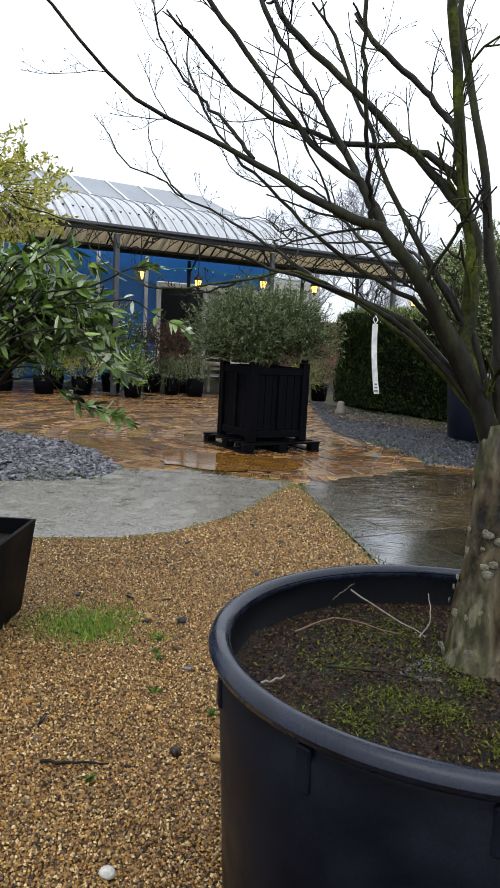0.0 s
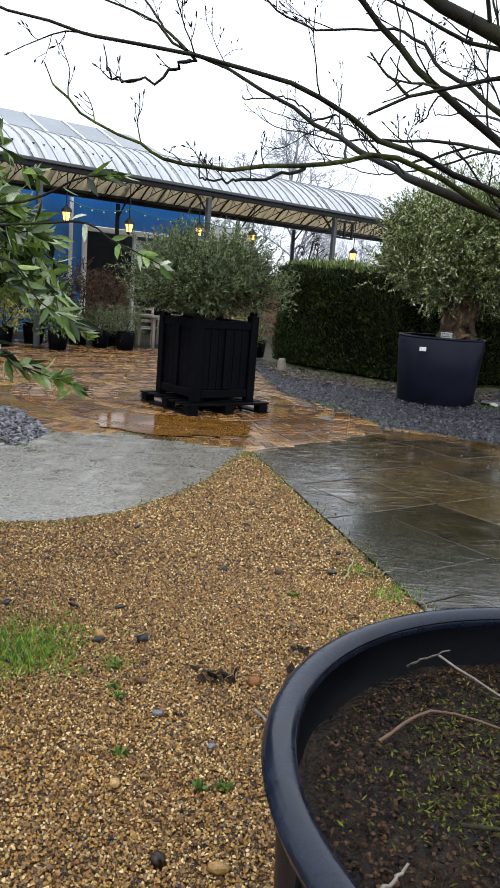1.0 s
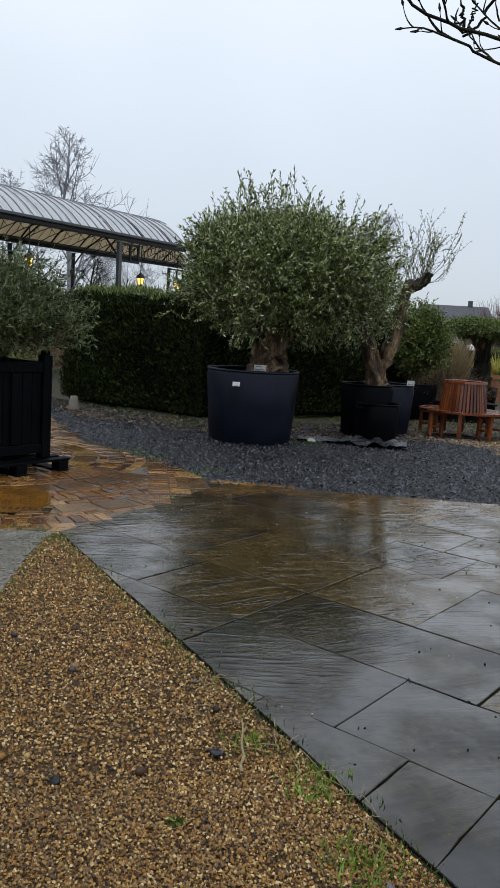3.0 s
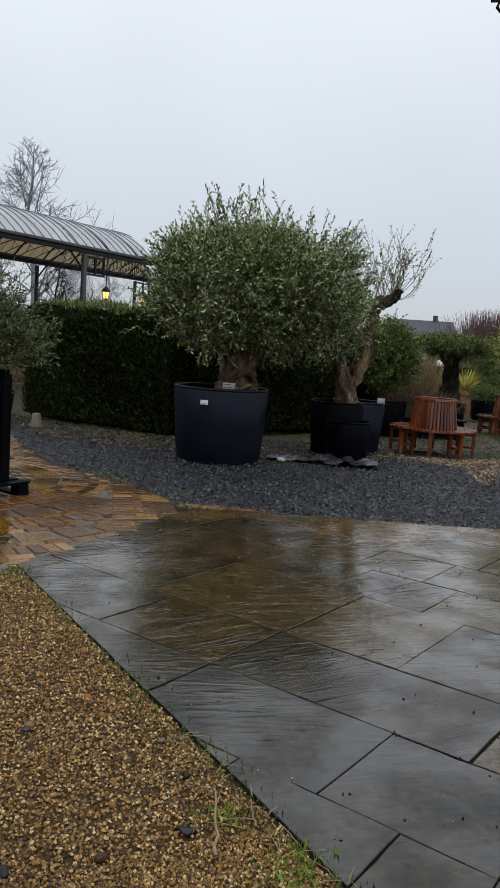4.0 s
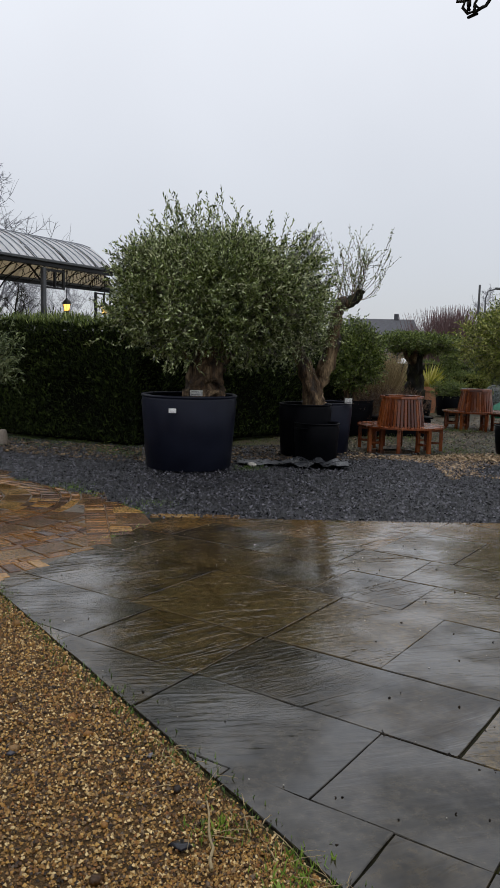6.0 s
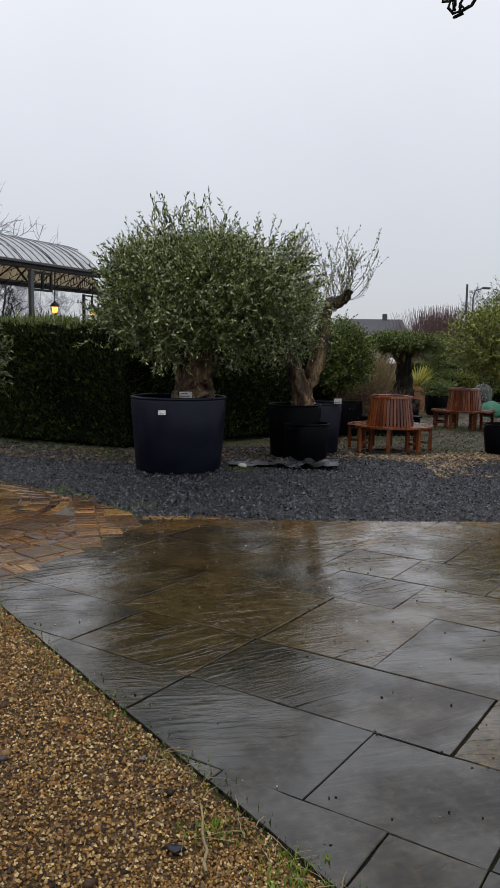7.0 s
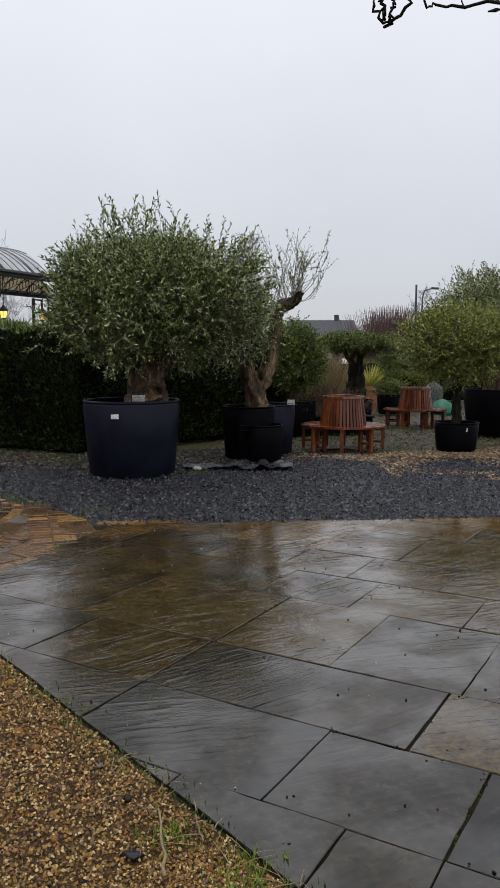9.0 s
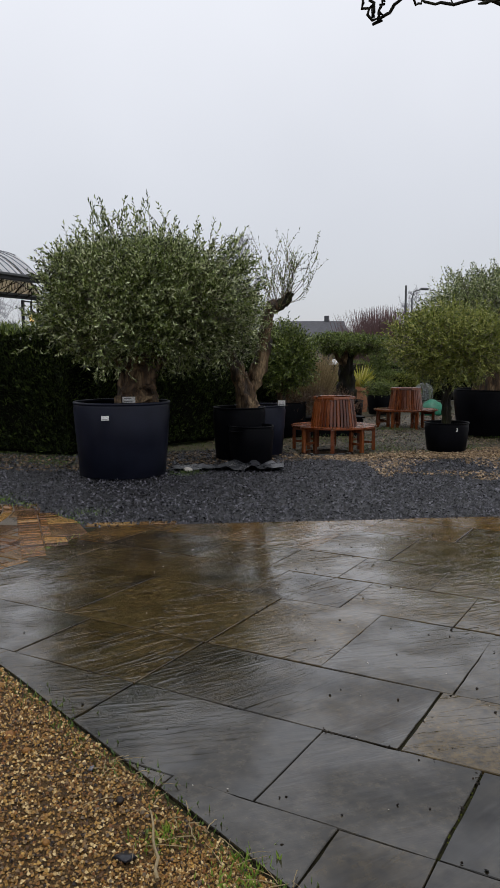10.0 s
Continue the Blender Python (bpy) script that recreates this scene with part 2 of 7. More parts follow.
M_GALV = mat("galvanised_steel", [(0.045, 0.048, 0.052), (0.08, 0.084, 0.088)], (0.4, 0.6), 3, 40, 0.05)
M_RUST = mat("dark_truss_paint", [(0.006, 0.005, 0.0035), (0.018, 0.013, 0.008)], (0.5, 0.7), 4, 40, 0.1, spec=0.2)
M_BLUE = mat("blue_cladding", [(0.012, 0.11, 0.36), (0.018, 0.15, 0.46)], (0.3, 0.45), 0.6, 10, 0, grain=0.1)
M_GLAZING = mat("grey_greenhouse_roof", [(0.15, 0.163, 0.185), (0.2, 0.213, 0.235)], (0.3, 0.5), 0.5, 10, 0, grain=0.1)
M_WHITE = mat("white_paint", [(0.62, 0.62, 0.62), (0.78, 0.78, 0.77)], (0.4, 0.6), 2, 40, 0.05, grain=0.08)
# the dimness of unlit rooms is put into this wall and pane colour
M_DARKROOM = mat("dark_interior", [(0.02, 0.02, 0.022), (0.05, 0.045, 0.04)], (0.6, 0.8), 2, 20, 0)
M_REDBRICK = mat("red_brick_wall", [(0.16, 0.06, 0.04), (0.26, 0.11, 0.075)], (0.7, 0.85), 2, 14, 0.2)
M_TEAK = mat("oiled_red_hardwood", [(0.06, 0.013, 0.004), (0.15, 0.037, 0.01), (0.22, 0.066, 0.02)], (0.1, 0.34), 4, 60, 0.2, 0.003, stretch=(1, 1, 0.3), spread=0.4, by="object")
M_LABEL = mat("white_label", [(0.7, 0.7, 0.68), (0.85, 0.85, 0.83)], (0.4, 0.5), 5, 40, 0)
M_INK = mat("grey_print", [(0.12, 0.12, 0.12), (0.2, 0.2, 0.2)], (0.5, 0.6), 5, 40, 0)
M_TERRA = mat("terracotta", [(0.26, 0.10, 0.045), (0.36, 0.17, 0.09)], (0.6, 0.8), 4, 40, 0.2)
M_GREENBAG = mat("green_sheet", [(0.005, 0.11, 0.06), (0.01, 0.17, 0.095)], (0.35, 0.55), 3, 20, 0.3, 0.02)
M_TARP = mat("black_landscape_sheet", [(0.012, 0.013, 0.015), (0.04, 0.042, 0.048)], (0.2, 0.4), 5, 30, 0.5, 0.02)
# distance haze is mixed into these house greys
M_HAZE = mat("hazy_far_roof", [(0.045, 0.046, 0.055), (0.065, 0.066, 0.075)], (0.7, 0.8), 1, 6, 0)
M_HAZEWALL = mat("hazy_far_wall", [(0.22, 0.21, 0.2), (0.28, 0.27, 0.26)], (0.7, 0.8), 1, 6, 0)
M_STONE = mat("pale_stone", [(0.35, 0.33, 0.29), (0.5, 0.47, 0.42)], (0.5, 0.7), 9, 80, 0.3)
M_TIMBER = mat("weathered_timber", [(0.12, 0.10, 0.08), (0.25, 0.21, 0.17)], (0.6, 0.8), 5, 60, 0.3)
M_CANE = mat("pale_cane", [(0.34, 0.29, 0.24), (0.58, 0.52, 0.45)], (0.5, 0.7), 5, 60, 0.2)
M_LAMP = glow("warm_bulb_glass", (1.0, 0.56, 0.12), 1.9)
M_PLASTICFILM = bpy.data.materials.new("clear_film")
M_PLASTICFILM.use_nodes = True
_b = M_PLASTICFILM.node_tree.nodes["Principled BSDF"]
_b.inputs["Base Color"].default_value, _b.inputs["Roughness"].default_value = (0.75, 0.8, 0.8, 1), 0.2
_b.inputs["Transmission Weight"].default_value, _b.inputs["IOR"].default_value = 0.93, 1.1


def flagstone_material(name, colours, riven=1.0):
    """Riven sandstone under a film of rain: streaked ridges and glossy hollows."""
    m = mat(name, colours, (0.03, 0.16), 3.2, 22, 0, spread=0.22, by="object", grain=0.85, spec=0.3)
    nt = m.node_tree
    bsdf = nt.nodes["Principled BSDF"]
    for n in nt.nodes:
        if n.type == "TEX_NOISE":
            n.inputs["Detail"].default_value, n.inputs["Roughness"].default_value = 10, 0.66
    bsdf.inputs["Coat IOR"].default_value, bsdf.inputs["Coat Roughness"].default_value = 1.33, 0.02
    wet = nt.nodes.new("ShaderNodeTexNoise")          # where the film of water lies
    wet.inputs["Scale"].default_value, wet.inputs["Detail"].default_value = 2.3, 6
    pos = nt.nodes.new("ShaderNodeNewGeometry")
    link(nt, pos.outputs["Position"], wet.inputs["Vector"])
    cover = nt.nodes.new("ShaderNodeMapRange")
    cover.inputs["From Min"].default_value, cover.inputs["From Max"].default_value = 0.42, 0.58
    cover.inputs["To Min"].default_value, cover.inputs["To Max"].default_value = 0.08, 0.95
    link(nt, wet.outputs["Fac"], cover.inputs["Value"])
    link(nt, cover.outputs["Result"], bsdf.inputs["Coat Weight"])
    geo = nt.nodes.new("ShaderNodeNewGeometry")
    mp = nt.nodes.new("ShaderNodeMapping")
    mp.inputs["Rotation"].default_value, mp.inputs["Scale"].default_value = (0, 0, radians(25)), (0.9, 4.6, 1)
    own = nt.nodes.new("ShaderNodeObjectInfo")        # each stone was split along its own grain
    lean = nt.nodes.new("ShaderNodeMapRange")
    lean.inputs["To Min"].default_value, lean.inputs["To Max"].default_value = -0.3, 0.3
    link(nt, own.outputs["Random"], lean.inputs["Value"])
    turn = nt.nodes.new("ShaderNodeVectorRotate")
    turn.rotation_type = "Z_AXIS"
    link(nt, geo.outputs["Position"], turn.inputs["Vector"])
    link(nt, lean.outputs["Result"], turn.inputs["Angle"])
    link(nt, turn.outputs["Vector"], mp.inputs["Vector"])
    height = None
    for kind, s, detail, weight in (("RIDGED_MULTIFRACTAL", 1.5, 4, 0.3), ("FBM", 5, 3, 0.45), ("RIDGED_MULTIFRACTAL", 5, 5, 0.5), ("FBM", 34, 5, 0.2)):
        n = nt.nodes.new("ShaderNodeTexNoise")
        n.noise_type = kind
        n.inputs["Scale"].default_value, n.inputs["Detail"].default_value = s, detail
        link(nt, mp.outputs["Vector"], n.inputs["Vector"])
        total = nt.nodes.new("ShaderNodeMath")
        total.operation = "MULTIPLY_ADD"
        total.inputs[1].default_value, total.inputs[2].default_value = weight, 0.0
        link(nt, n.outputs["Fac"], total.inputs[0])
        if height:
            link(nt, height, total.inputs[2])
        height = total.outputs["Value"]
    layer = nt.nodes.new("ShaderNodeTexNoise")
    layer.inputs["Scale"].default_value, layer.inputs["Detail"].default_value = 1.7, 2
    link(nt, pos.outputs["Position"], layer.inputs["Vector"])
    for s, width, weight in ((1.1, 0.012, 0.9), (2.6, 0.02, 0.5)):          # thin split lines where the layers of the stone break off
        n = nt.nodes.new("ShaderNodeTexNoise")
        n.inputs["Scale"].default_value, n.inputs["Detail"].default_value, n.inputs["Distortion"].default_value = s, 4, 0.5
        link(nt, mp.outputs["Vector"], n.inputs["Vector"])
        step = nt.nodes.new("ShaderNodeMapRange")
        step.interpolation_type = "SMOOTHSTEP"
        step.inputs["From Min"].default_value, step.inputs["From Max"].default_value = 0.5 - width, 0.5 + width
        step.inputs["To Max"].default_value = weight
        link(nt, n.outputs["Fac"], step.inputs["Value"])
        patchy = nt.nodes.new("ShaderNodeMapRange")
        patchy.inputs["From Min"].default_value, patchy.inputs["From Max"].default_value = 0.4, 0.62
        patchy.inputs["To Min"].default_value, patchy.inputs["To Max"].default_value = 0.12 * riven, riven
        link(nt, layer.outputs["Fac"], patchy.inputs["Value"])
        total = nt.nodes.new("ShaderNodeMath")
        total.operation = "MULTIPLY_ADD"
        link(nt, step.outputs["Result"], total.inputs[0])
        link(nt, patchy.outputs["Result"], total.inputs[1])
        link(nt, height, total.inputs[2])
        height = total.outputs["Value"]
    bp = nt.nodes.new("ShaderNodeBump")
    bp.inputs["Strength"].default_value, bp.inputs["Distance"].default_value = 0.6, 0.0054
    link(nt, height, bp.inputs["Height"])
    link(nt, bp.outputs["Normal"], bsdf.inputs["Normal"])
    film = nt.nodes.new("ShaderNodeBump")          # the water film evens out the stone
    film.inputs["Strength"].default_value, film.inputs["Distance"].default_value = 0.6, 0.0026
    link(nt, height, film.inputs["Height"])
    link(nt, film.outputs["Normal"], bsdf.inputs["Coat Normal"])
    return m


M_FLAG = flagstone_material("wet_grey_flagstone", [(0.0025, 0.0023, 0.0017), (0.0119, 0.0104, 0.0074), (0.03, 0.0248, 0.0169), (0.0112, 0.0104, 0.0082)], 0.12)
M_FLAGMID = flagstone_material("wet_brown_grey_flagstone", [(0.005, 0.0039, 0.0022), (0.0206, 0.0156, 0.0082), (0.0362, 0.0271, 0.0139), (0.0168, 0.0141, 0.0094)], 0.35)
M_FLAGOLIVE = flagstone_material("wet_olive_brown_flagstone", [(0.012, 0.0082, 0.0033), (0.042, 0.028, 0.0105), (0.066, 0.0445, 0.0165), (0.031, 0.0235, 0.013)])
M_BROWNFLAG = flagstone_material("wet_ochre_flagstone", [(0.023, 0.0135, 0.0048), (0.0783, 0.0447, 0.0129), (0.1254, 0.0708, 0.0202), (0.0523, 0.0344, 0.0169)])


# ---- builders ----
def finish(name, mesh, material, parent=None, label="", smooth=False):
    if material:
        mesh.materials.append(material)
    if smooth:
        mesh.polygons.foreach_set("use_smooth", [True] * len(mesh.polygons))
    ob = new(name, mesh)
    if parent:
        ob.parent = parent
    if label:
        ob["label"] = label
    return ob


def part(name, bm, material, parent=None, label="", smooth=False):
    me = bpy.data.meshes.new(name)
    bm.to_mesh(me)
    bm.free()
    return finish(name, me, material, parent, label, smooth)


def thing(name, place, label, category, group="", turn=0.0):
    ob = new(name)
    ob.matrix_world = pose(*place, 0, 0, turn)
    ob.empty_display_size = 0.1
    return tagged(ob, label, category, group)


def arrays(name, verts, faces, material, parent=None, label="", smooth=False):
    """A mesh from numpy arrays whose faces all have the same number of corners."""
    verts, faces = np.asarray(verts, dtype=np.float32).reshape(-1, 3), np.asarray(faces, dtype=np.int32)
    k = faces.shape[1]
    me = bpy.data.meshes.new(name)
    me.vertices.add(len(verts))
    me.vertices.foreach_set("co", verts.ravel())
    me.loops.add(faces.size)
    me.loops.foreach_set("vertex_index", faces.ravel())
    me.polygons.add(len(faces))
    me.polygons.foreach_set("loop_start", np.arange(0, faces.size, k, dtype=np.int32))
    me.update(calc_edges=True)
    me.validate()
    return finish(name, me, material, parent, label, smooth)


def box(bm, x0, y0, z0, x1, y1, z1, bevel=0.0, m=None):
    r = bmesh.ops.create_cube(bm, size=1)
    vs = r["verts"]
    for v in vs:
        v.co = Vector(((x0 + x1) / 2 + v.co.x * (x1 - x0), (y0 + y1) / 2 + v.co.y * (y1 - y0), (z0 + z1) / 2 + v.co.z * (z1 - z0)))
    if bevel:
        es = list({e for v in vs for e in v.link_edges})
        vs = [g for g in bmesh.ops.bevel(bm, geom=es, offset=bevel, segments=1, affect="EDGES")["verts"]]
    if m is not None:
        bmesh.ops.transform(bm, matrix=m, verts=vs)
    return vs


def lathe(bm, profile, n=32, cx=0.0, cy=0.0):
    """A surface turned round z from (radius, height) pairs."""
    rings = []
    for r, z in profile:
        if r < 1e-5:
            rings.append([bm.verts.new((cx, cy, z))])
        else:
            rings.append([bm.verts.new((cx + r * math.cos(2 * math.pi * k / n), cy + r * math.sin(2 * math.pi * k / n), z)) for k in range(n)])
    for a, b in zip(rings, rings[1:]):
        for k in range(n):
            j = (k + 1) % n
            if len(a) == 1 and len(b) == 1:
                continue
            if len(a) == 1:
                bm.faces.new((a[0], b[j], b[k]))
            elif len(b) == 1:
                bm.faces.new((a[k], a[j], b[0]))
            else:
                bm.faces.new((a[k], a[j], b[j], b[k]))
    bmesh.ops.recalc_face_normals(bm, faces=bm.faces)


class Tubes:
    """Collects tapered tubes along polylines as quads."""

    def __init__(self):
        self.v, self.f, self.n = [], [], 0

    def add(self, pts, radii, sides=5, lumps=0.0, rng=None):
        pts = np.asarray(pts, dtype=float)
        tang = np.gradient(pts, axis=0)
        tang /= np.linalg.norm(tang, axis=1)[:, None] + 1e-9
        ref = np.array((0.31, 0.84, 0.44))
        a = np.cross(tang, ref)
        a /= np.linalg.norm(a, axis=1)[:, None] + 1e-9
        b = np.cross(tang, a)
        th = np.linspace(0, 2 * np.pi, sides, endpoint=False)
        r = np.asarray(radii, dtype=float)[:, None] * np.ones((1, sides))
        if lumps and rng is not None:
            up = np.linspace(0, 1, len(pts))[:, None]
            r = r * (1 + lumps * rng.uniform(-1, 1, r.shape)) * (1 + lumps * np.sin(2 * th + rng.uniform(0, 6))[None, :])
            if sides > 12:
                r = r * (1 + 0.9 * lumps * np.sin(5 * th[None, :] + 2.5 * up + rng.uniform(0, 6))) * (1 + 0.6 * lumps * np.sin(9 * th[None, :] - 3 * up))
        ring = pts[:, None, :] + r[:, :, None] * (np.cos(th)[None, :, None] * a[:, None, :] + np.sin(th)[None, :, None] * b[:, None, :])
        m = len(pts)
        self.v.append(ring.reshape(-1, 3))
        k = np.arange(sides)
        for i in range(m - 1):
            p, q = self.n + i * sides, self.n + (i + 1) * sides
            self.f.append(np.stack((p + k, p + (k + 1) % sides, q + (k + 1) % sides, q + k), axis=1))
        self.n += m * sides

    def make(self, name, material, parent=None, label="", smooth=True):
        return arrays(name, np.concatenate(self.v), np.concatenate(self.f), material, parent, label, smooth)


def unit(v):
    v = np.asarray(v, dtype=float)
    return v / (np.linalg.norm(v, axis=-1, keepdims=True) + 1e-9)


def smooth_line(pts, n, rng=None, wiggle=0.0):
    """A curved polyline through control points (Catmull-Rom), with a little wander."""
    p = np.asarray(pts, dtype=float)
    p = np.vstack((2 * p[0] - p[1], p, 2 * p[-1] - p[-2]))
    out = []
    segs = len(p) - 3
    for t in np.linspace(0, segs - 1e-6, n):
        i = int(t)
        u = t - i
        a, b, c, d = p[i], p[i + 1], p[i + 2], p[i + 3]
        out.append(0.5 * ((2 * b) + (c - a) * u + (2 * a - 5 * b + 4 * c - d) * u * u + (3 * b - a - 3 * c + d) * u ** 3))
    out = np.array(out)
    if wiggle and rng is not None:
        w = rng.normal(0, wiggle, out.shape)
        w[0] = 0
        out += w
    return out


def leaf_mesh(base, way, length, width, rng, shape="rhomb", fold=0.25):
    """Folded leaves: base points, directions, sizes, as quads (two per leaf when pointed)."""
    n = len(base)
    way = unit(way)
    side = unit(np.cross(way, rng.normal(size=(n, 3))))
    up = np.cross(side, way)
    length, width = length[:, None], width[:, None]
    if shape == "rhomb":
        mid = base + way * length * 0.45 + up * width * fold
        v = np.stack((base, mid - side * width / 2, base + way * length, mid + side * width / 2), axis=1)
        f = np.arange(4 * n).reshape(n, 4)
        return v.reshape(-1, 3), f
    a, b = base + way * length * 0.28, base + way * length * 0.66 - up * width * fold * 0.5
    v = np.stack((base, a - side * width * 0.48 + up * width * fold, a, a + side * width * 0.48 + up * width * fold,
                  b - side * width * 0.42 + up * width * fold, b, b + side * width * 0.42 + up * width * fold, base + way * length - up * width * fold), axis=1)
    q = np.array([(0, 2, 1, 1), (0, 3, 2, 2), (1, 2, 5, 4), (2, 3, 6, 5), (4, 5, 7, 7), (5, 6, 7, 7)])
    tri = np.array([(0, 2, 1), (0, 3, 2), (1, 2, 5), (1, 5, 4), (2, 3, 6), (2, 6, 5), (4, 5, 7), (5, 6, 7)])
    f = (np.arange(n)[:, None, None] * 8 + tri[None]).reshape(-1, 3)
    return v.reshape(-1, 3), f


def leafy(parent, centre, radii, twigs, per, size, material, seed, bark=None, reach=0.4, up=0.35, inner=0.45, shape="rhomb", leaf_name="crown",
          twig_radius=0.003, droop=0.0, lumps=0.35, floor=None, spread=0.85, wander=0.8, boxy=2.0, clumps=0, clump=0.16):
    """A crown: many thin twigs that leave an uneven, lobed volume, each with leaves along it."""
    rng = np.random.default_rng(seed)
    d = unit(rng.normal(size=(twigs, 3)))
    lobes = unit(rng.normal(size=(9, 3)))
    bulge = 1 + lumps * (np.max(d @ lobes.T, axis=1) - 0.75)
    r = rng.uniform(inner ** 2, 1, twigs) ** 0.5 * bulge * np.sum(np.abs(d) ** boxy, axis=1) ** (-1 / boxy)
    start = np.asarray(centre) + d * r[:, None] * np.asarray(radii)
    if clumps:                                        # twigs gather in tufts, with dark gaps between
        start = start[rng.integers(0, min(clumps, twigs), twigs)] + rng.normal(0, clump, (twigs, 3))
        d = unit((start - np.asarray(centre)) / np.asarray(radii))
    grow = unit(d * wander + rng.normal(0, 0.6, (twigs, 3)) + np.array((0, 0, up)))
    ln = reach * rng.uniform(0.45, 1.15, twigs)
    k = np.linspace(0.05, 1, per)
    bend = np.array((0, 0, -droop))
    pts = start[:, None, :] + grow[:, None, :] * (ln[:, None] * k[None, :])[:, :, None] + bend * (ln[:, None, None] * k[None, :, None] ** 2)
    base = pts.reshape(-1, 3)
    way = np.repeat(grow, per, axis=0) + rng.normal(0, spread, (len(base), 3)) + bend * 0.6
    length = size[0] * rng.uniform(0.65, 1.2, len(base))
    width = size[1] * rng.uniform(0.7, 1.2, len(base))
    if floor is not None:
        keep = base[:, 2] > floor
        base, way, length, width = base[keep], way[keep], length[keep], width[keep]
    v, f = leaf_mesh(base, way, length, width, rng, shape)
    ob = arrays(leaf_name, v, f, material, parent)
    if bark:
        t = Tubes()
        for i in range(0, twigs, 2):
            p0 = np.asarray(centre) + (start[i] - np.asarray(centre)) * 0.55
            t.add(np.vstack((p0, start[i], pts[i, -1])), (twig_radius * 1.6, twig_radius, twig_radius * 0.4), 3)
        tagged(t.make("twigwork", bark, parent), kind="stuff")
    return ob


def inside(poly, pts):
    """Which of the points lie in the polygon."""
    x, y = pts[:, 0], pts[:, 1]
    ok = np.zeros(len(pts), bool)
    for (x0, y0), (x1, y1) in zip(poly, poly[1:] + poly[:1]):
        cross = ((y0 > y) != (y1 > y)) & (x < (x1 - x0) * (y - y0) / (y1 - y0 + 1e-12) + x0)
        ok ^= cross
    return ok


def sheet(name, poly, z, material, label, category="ground", thick=0.05):
    bm = bmesh.new()
    f = bm.faces.new([bm.verts.new((x, y, z)) for x, y in poly])
    if f.normal.z < 0:
        f.normal_flip()
    r = bmesh.ops.extrude_face_region(bm, geom=[f])
    for v in r["geom"]:
        if isinstance(v, bmesh.types.BMVert):
            v.co.z -= thick
    bmesh.ops.recalc_face_normals(bm, faces=bm.faces)
    return tagged(part(name, bm, material), label, category, kind="structure")


ICO = None


def stones(name, pts, size, flat, material, seed, label, z=0.0, shard=False, parent=None, angular=False, pile=0.0, worn=False):
    """Loose stones scattered at the points: rounded pebbles, or flat broken shards."""
    global ICO
    rng = np.random.default_rng(seed)
    if ICO is None:
        bm = bmesh.new()
        bmesh.ops.create_icosphere(bm, subdivisions=1, radius=1)
        ICO = (np.array([v.co[:] for v in bm.verts]), np.array([[v.index for v in f.verts] for f in bm.faces]))
        bm.free()
    if shard:
        bv = np.array([(-1, -.7, -.5), (.9, -.9, -.5), (1.1, .6, -.5), (-.6, .9, -.5), (-.8, -.6, .5), (.8, -.7, .4), (.8, .5, .6), (-.5, .7, .4)], float)
        bf = np.array([(0, 3, 2, 1), (4, 5, 6, 7), (0, 1, 5, 4), (1, 2, 6, 5), (2, 3, 7, 6), (3, 0, 4, 7)])
    elif angular:
        bv = np.array([(1, 0, -.15), (-1, .1, -.2), (.1, 1, -.3), (0, -1, -.15), (.15, .1, 1)], float)   # half buried
        bf = np.array([(0, 2, 4), (2, 1, 4), (1, 3, 4), (3, 0, 4)])
    else:
        bv, bf = ICO
    n = len(pts)
    s = size * rng.uniform(0.55, 1.35, n)[:, None] * rng.uniform(0.7, 1.3, (n, 3))
    s[:, 2] *= flat
    v = bv[None] * s[:, None, :] * (1 + rng.uniform(-0.16, 0.16, (n, len(bv), 1)))
    yaw, tip, tip2 = rng.uniform(0, 6.283, n), rng.normal(0, 0.35, n), rng.normal(0, 0.35, n)
    cy, sy, ct, st, cu, su = np.cos(yaw), np.sin(yaw), np.cos(tip), np.sin(tip), np.cos(tip2), np.sin(tip2)
    x, y, w = v[..., 0], v[..., 1], v[..., 2]
    y, w = y * ct[:, None] - w * st[:, None], y * st[:, None] + w * ct[:, None]
    x, w = x * cu[:, None] - w * su[:, None], x * su[:, None] + w * cu[:, None]
    x, y = x * cy[:, None] - y * sy[:, None], x * sy[:, None] + y * cy[:, None]
    zz = z + s[:, 2] * rng.uniform(0.1, 0.9, n) + pile * rng.uniform(0, 1, n) ** 2
    out = np.stack((x + pts[:, 0:1], y + pts[:, 1:2], w + zz[:, None]), axis=2)
    f = (np.arange(n)[:, None, None] * len(bv) + bf[None]).reshape(-1, bf.shape[1])
    ob = arrays(name, out.reshape(-1, 3), f, material, parent, smooth=worn or not (shard or angular))
    return tagged(ob, label, "gravel", kind="stuff")


def scatter(poly, n, rng, box_):
    pts = np.stack((rng.uniform(box_[0], box_[1], n), rng.uniform(box_[2], box_[3], n)), axis=1)
    return pts[inside(poly, pts)]


# ---- the ground ----
EDGE_X, EDGE_Y, EDGE_SLOPE = 0.285, 8.47, 0.183          # straight edge between gravel and flagstones
ARC = [(0.2, 8.4), (0.03, 7.93), (-0.17, 7.2), (-0.42, 6.68), (-0.76, 6.18), (-1.12, 5.93), (-1.7, 5.8), (-2.4, 5.75), (-6.5, 6.0)]
ROUND = [(-1.67, 8.8), (-1.82, 8.1), (-2.66, 7.72), (-4.0, 7.45), (-6.5, 7.3)]
PATCH_BACK = [(-6.5, 11.9), (-3.94, 11.24), (-2.97, 10.72), (-2.24, 9.95)]
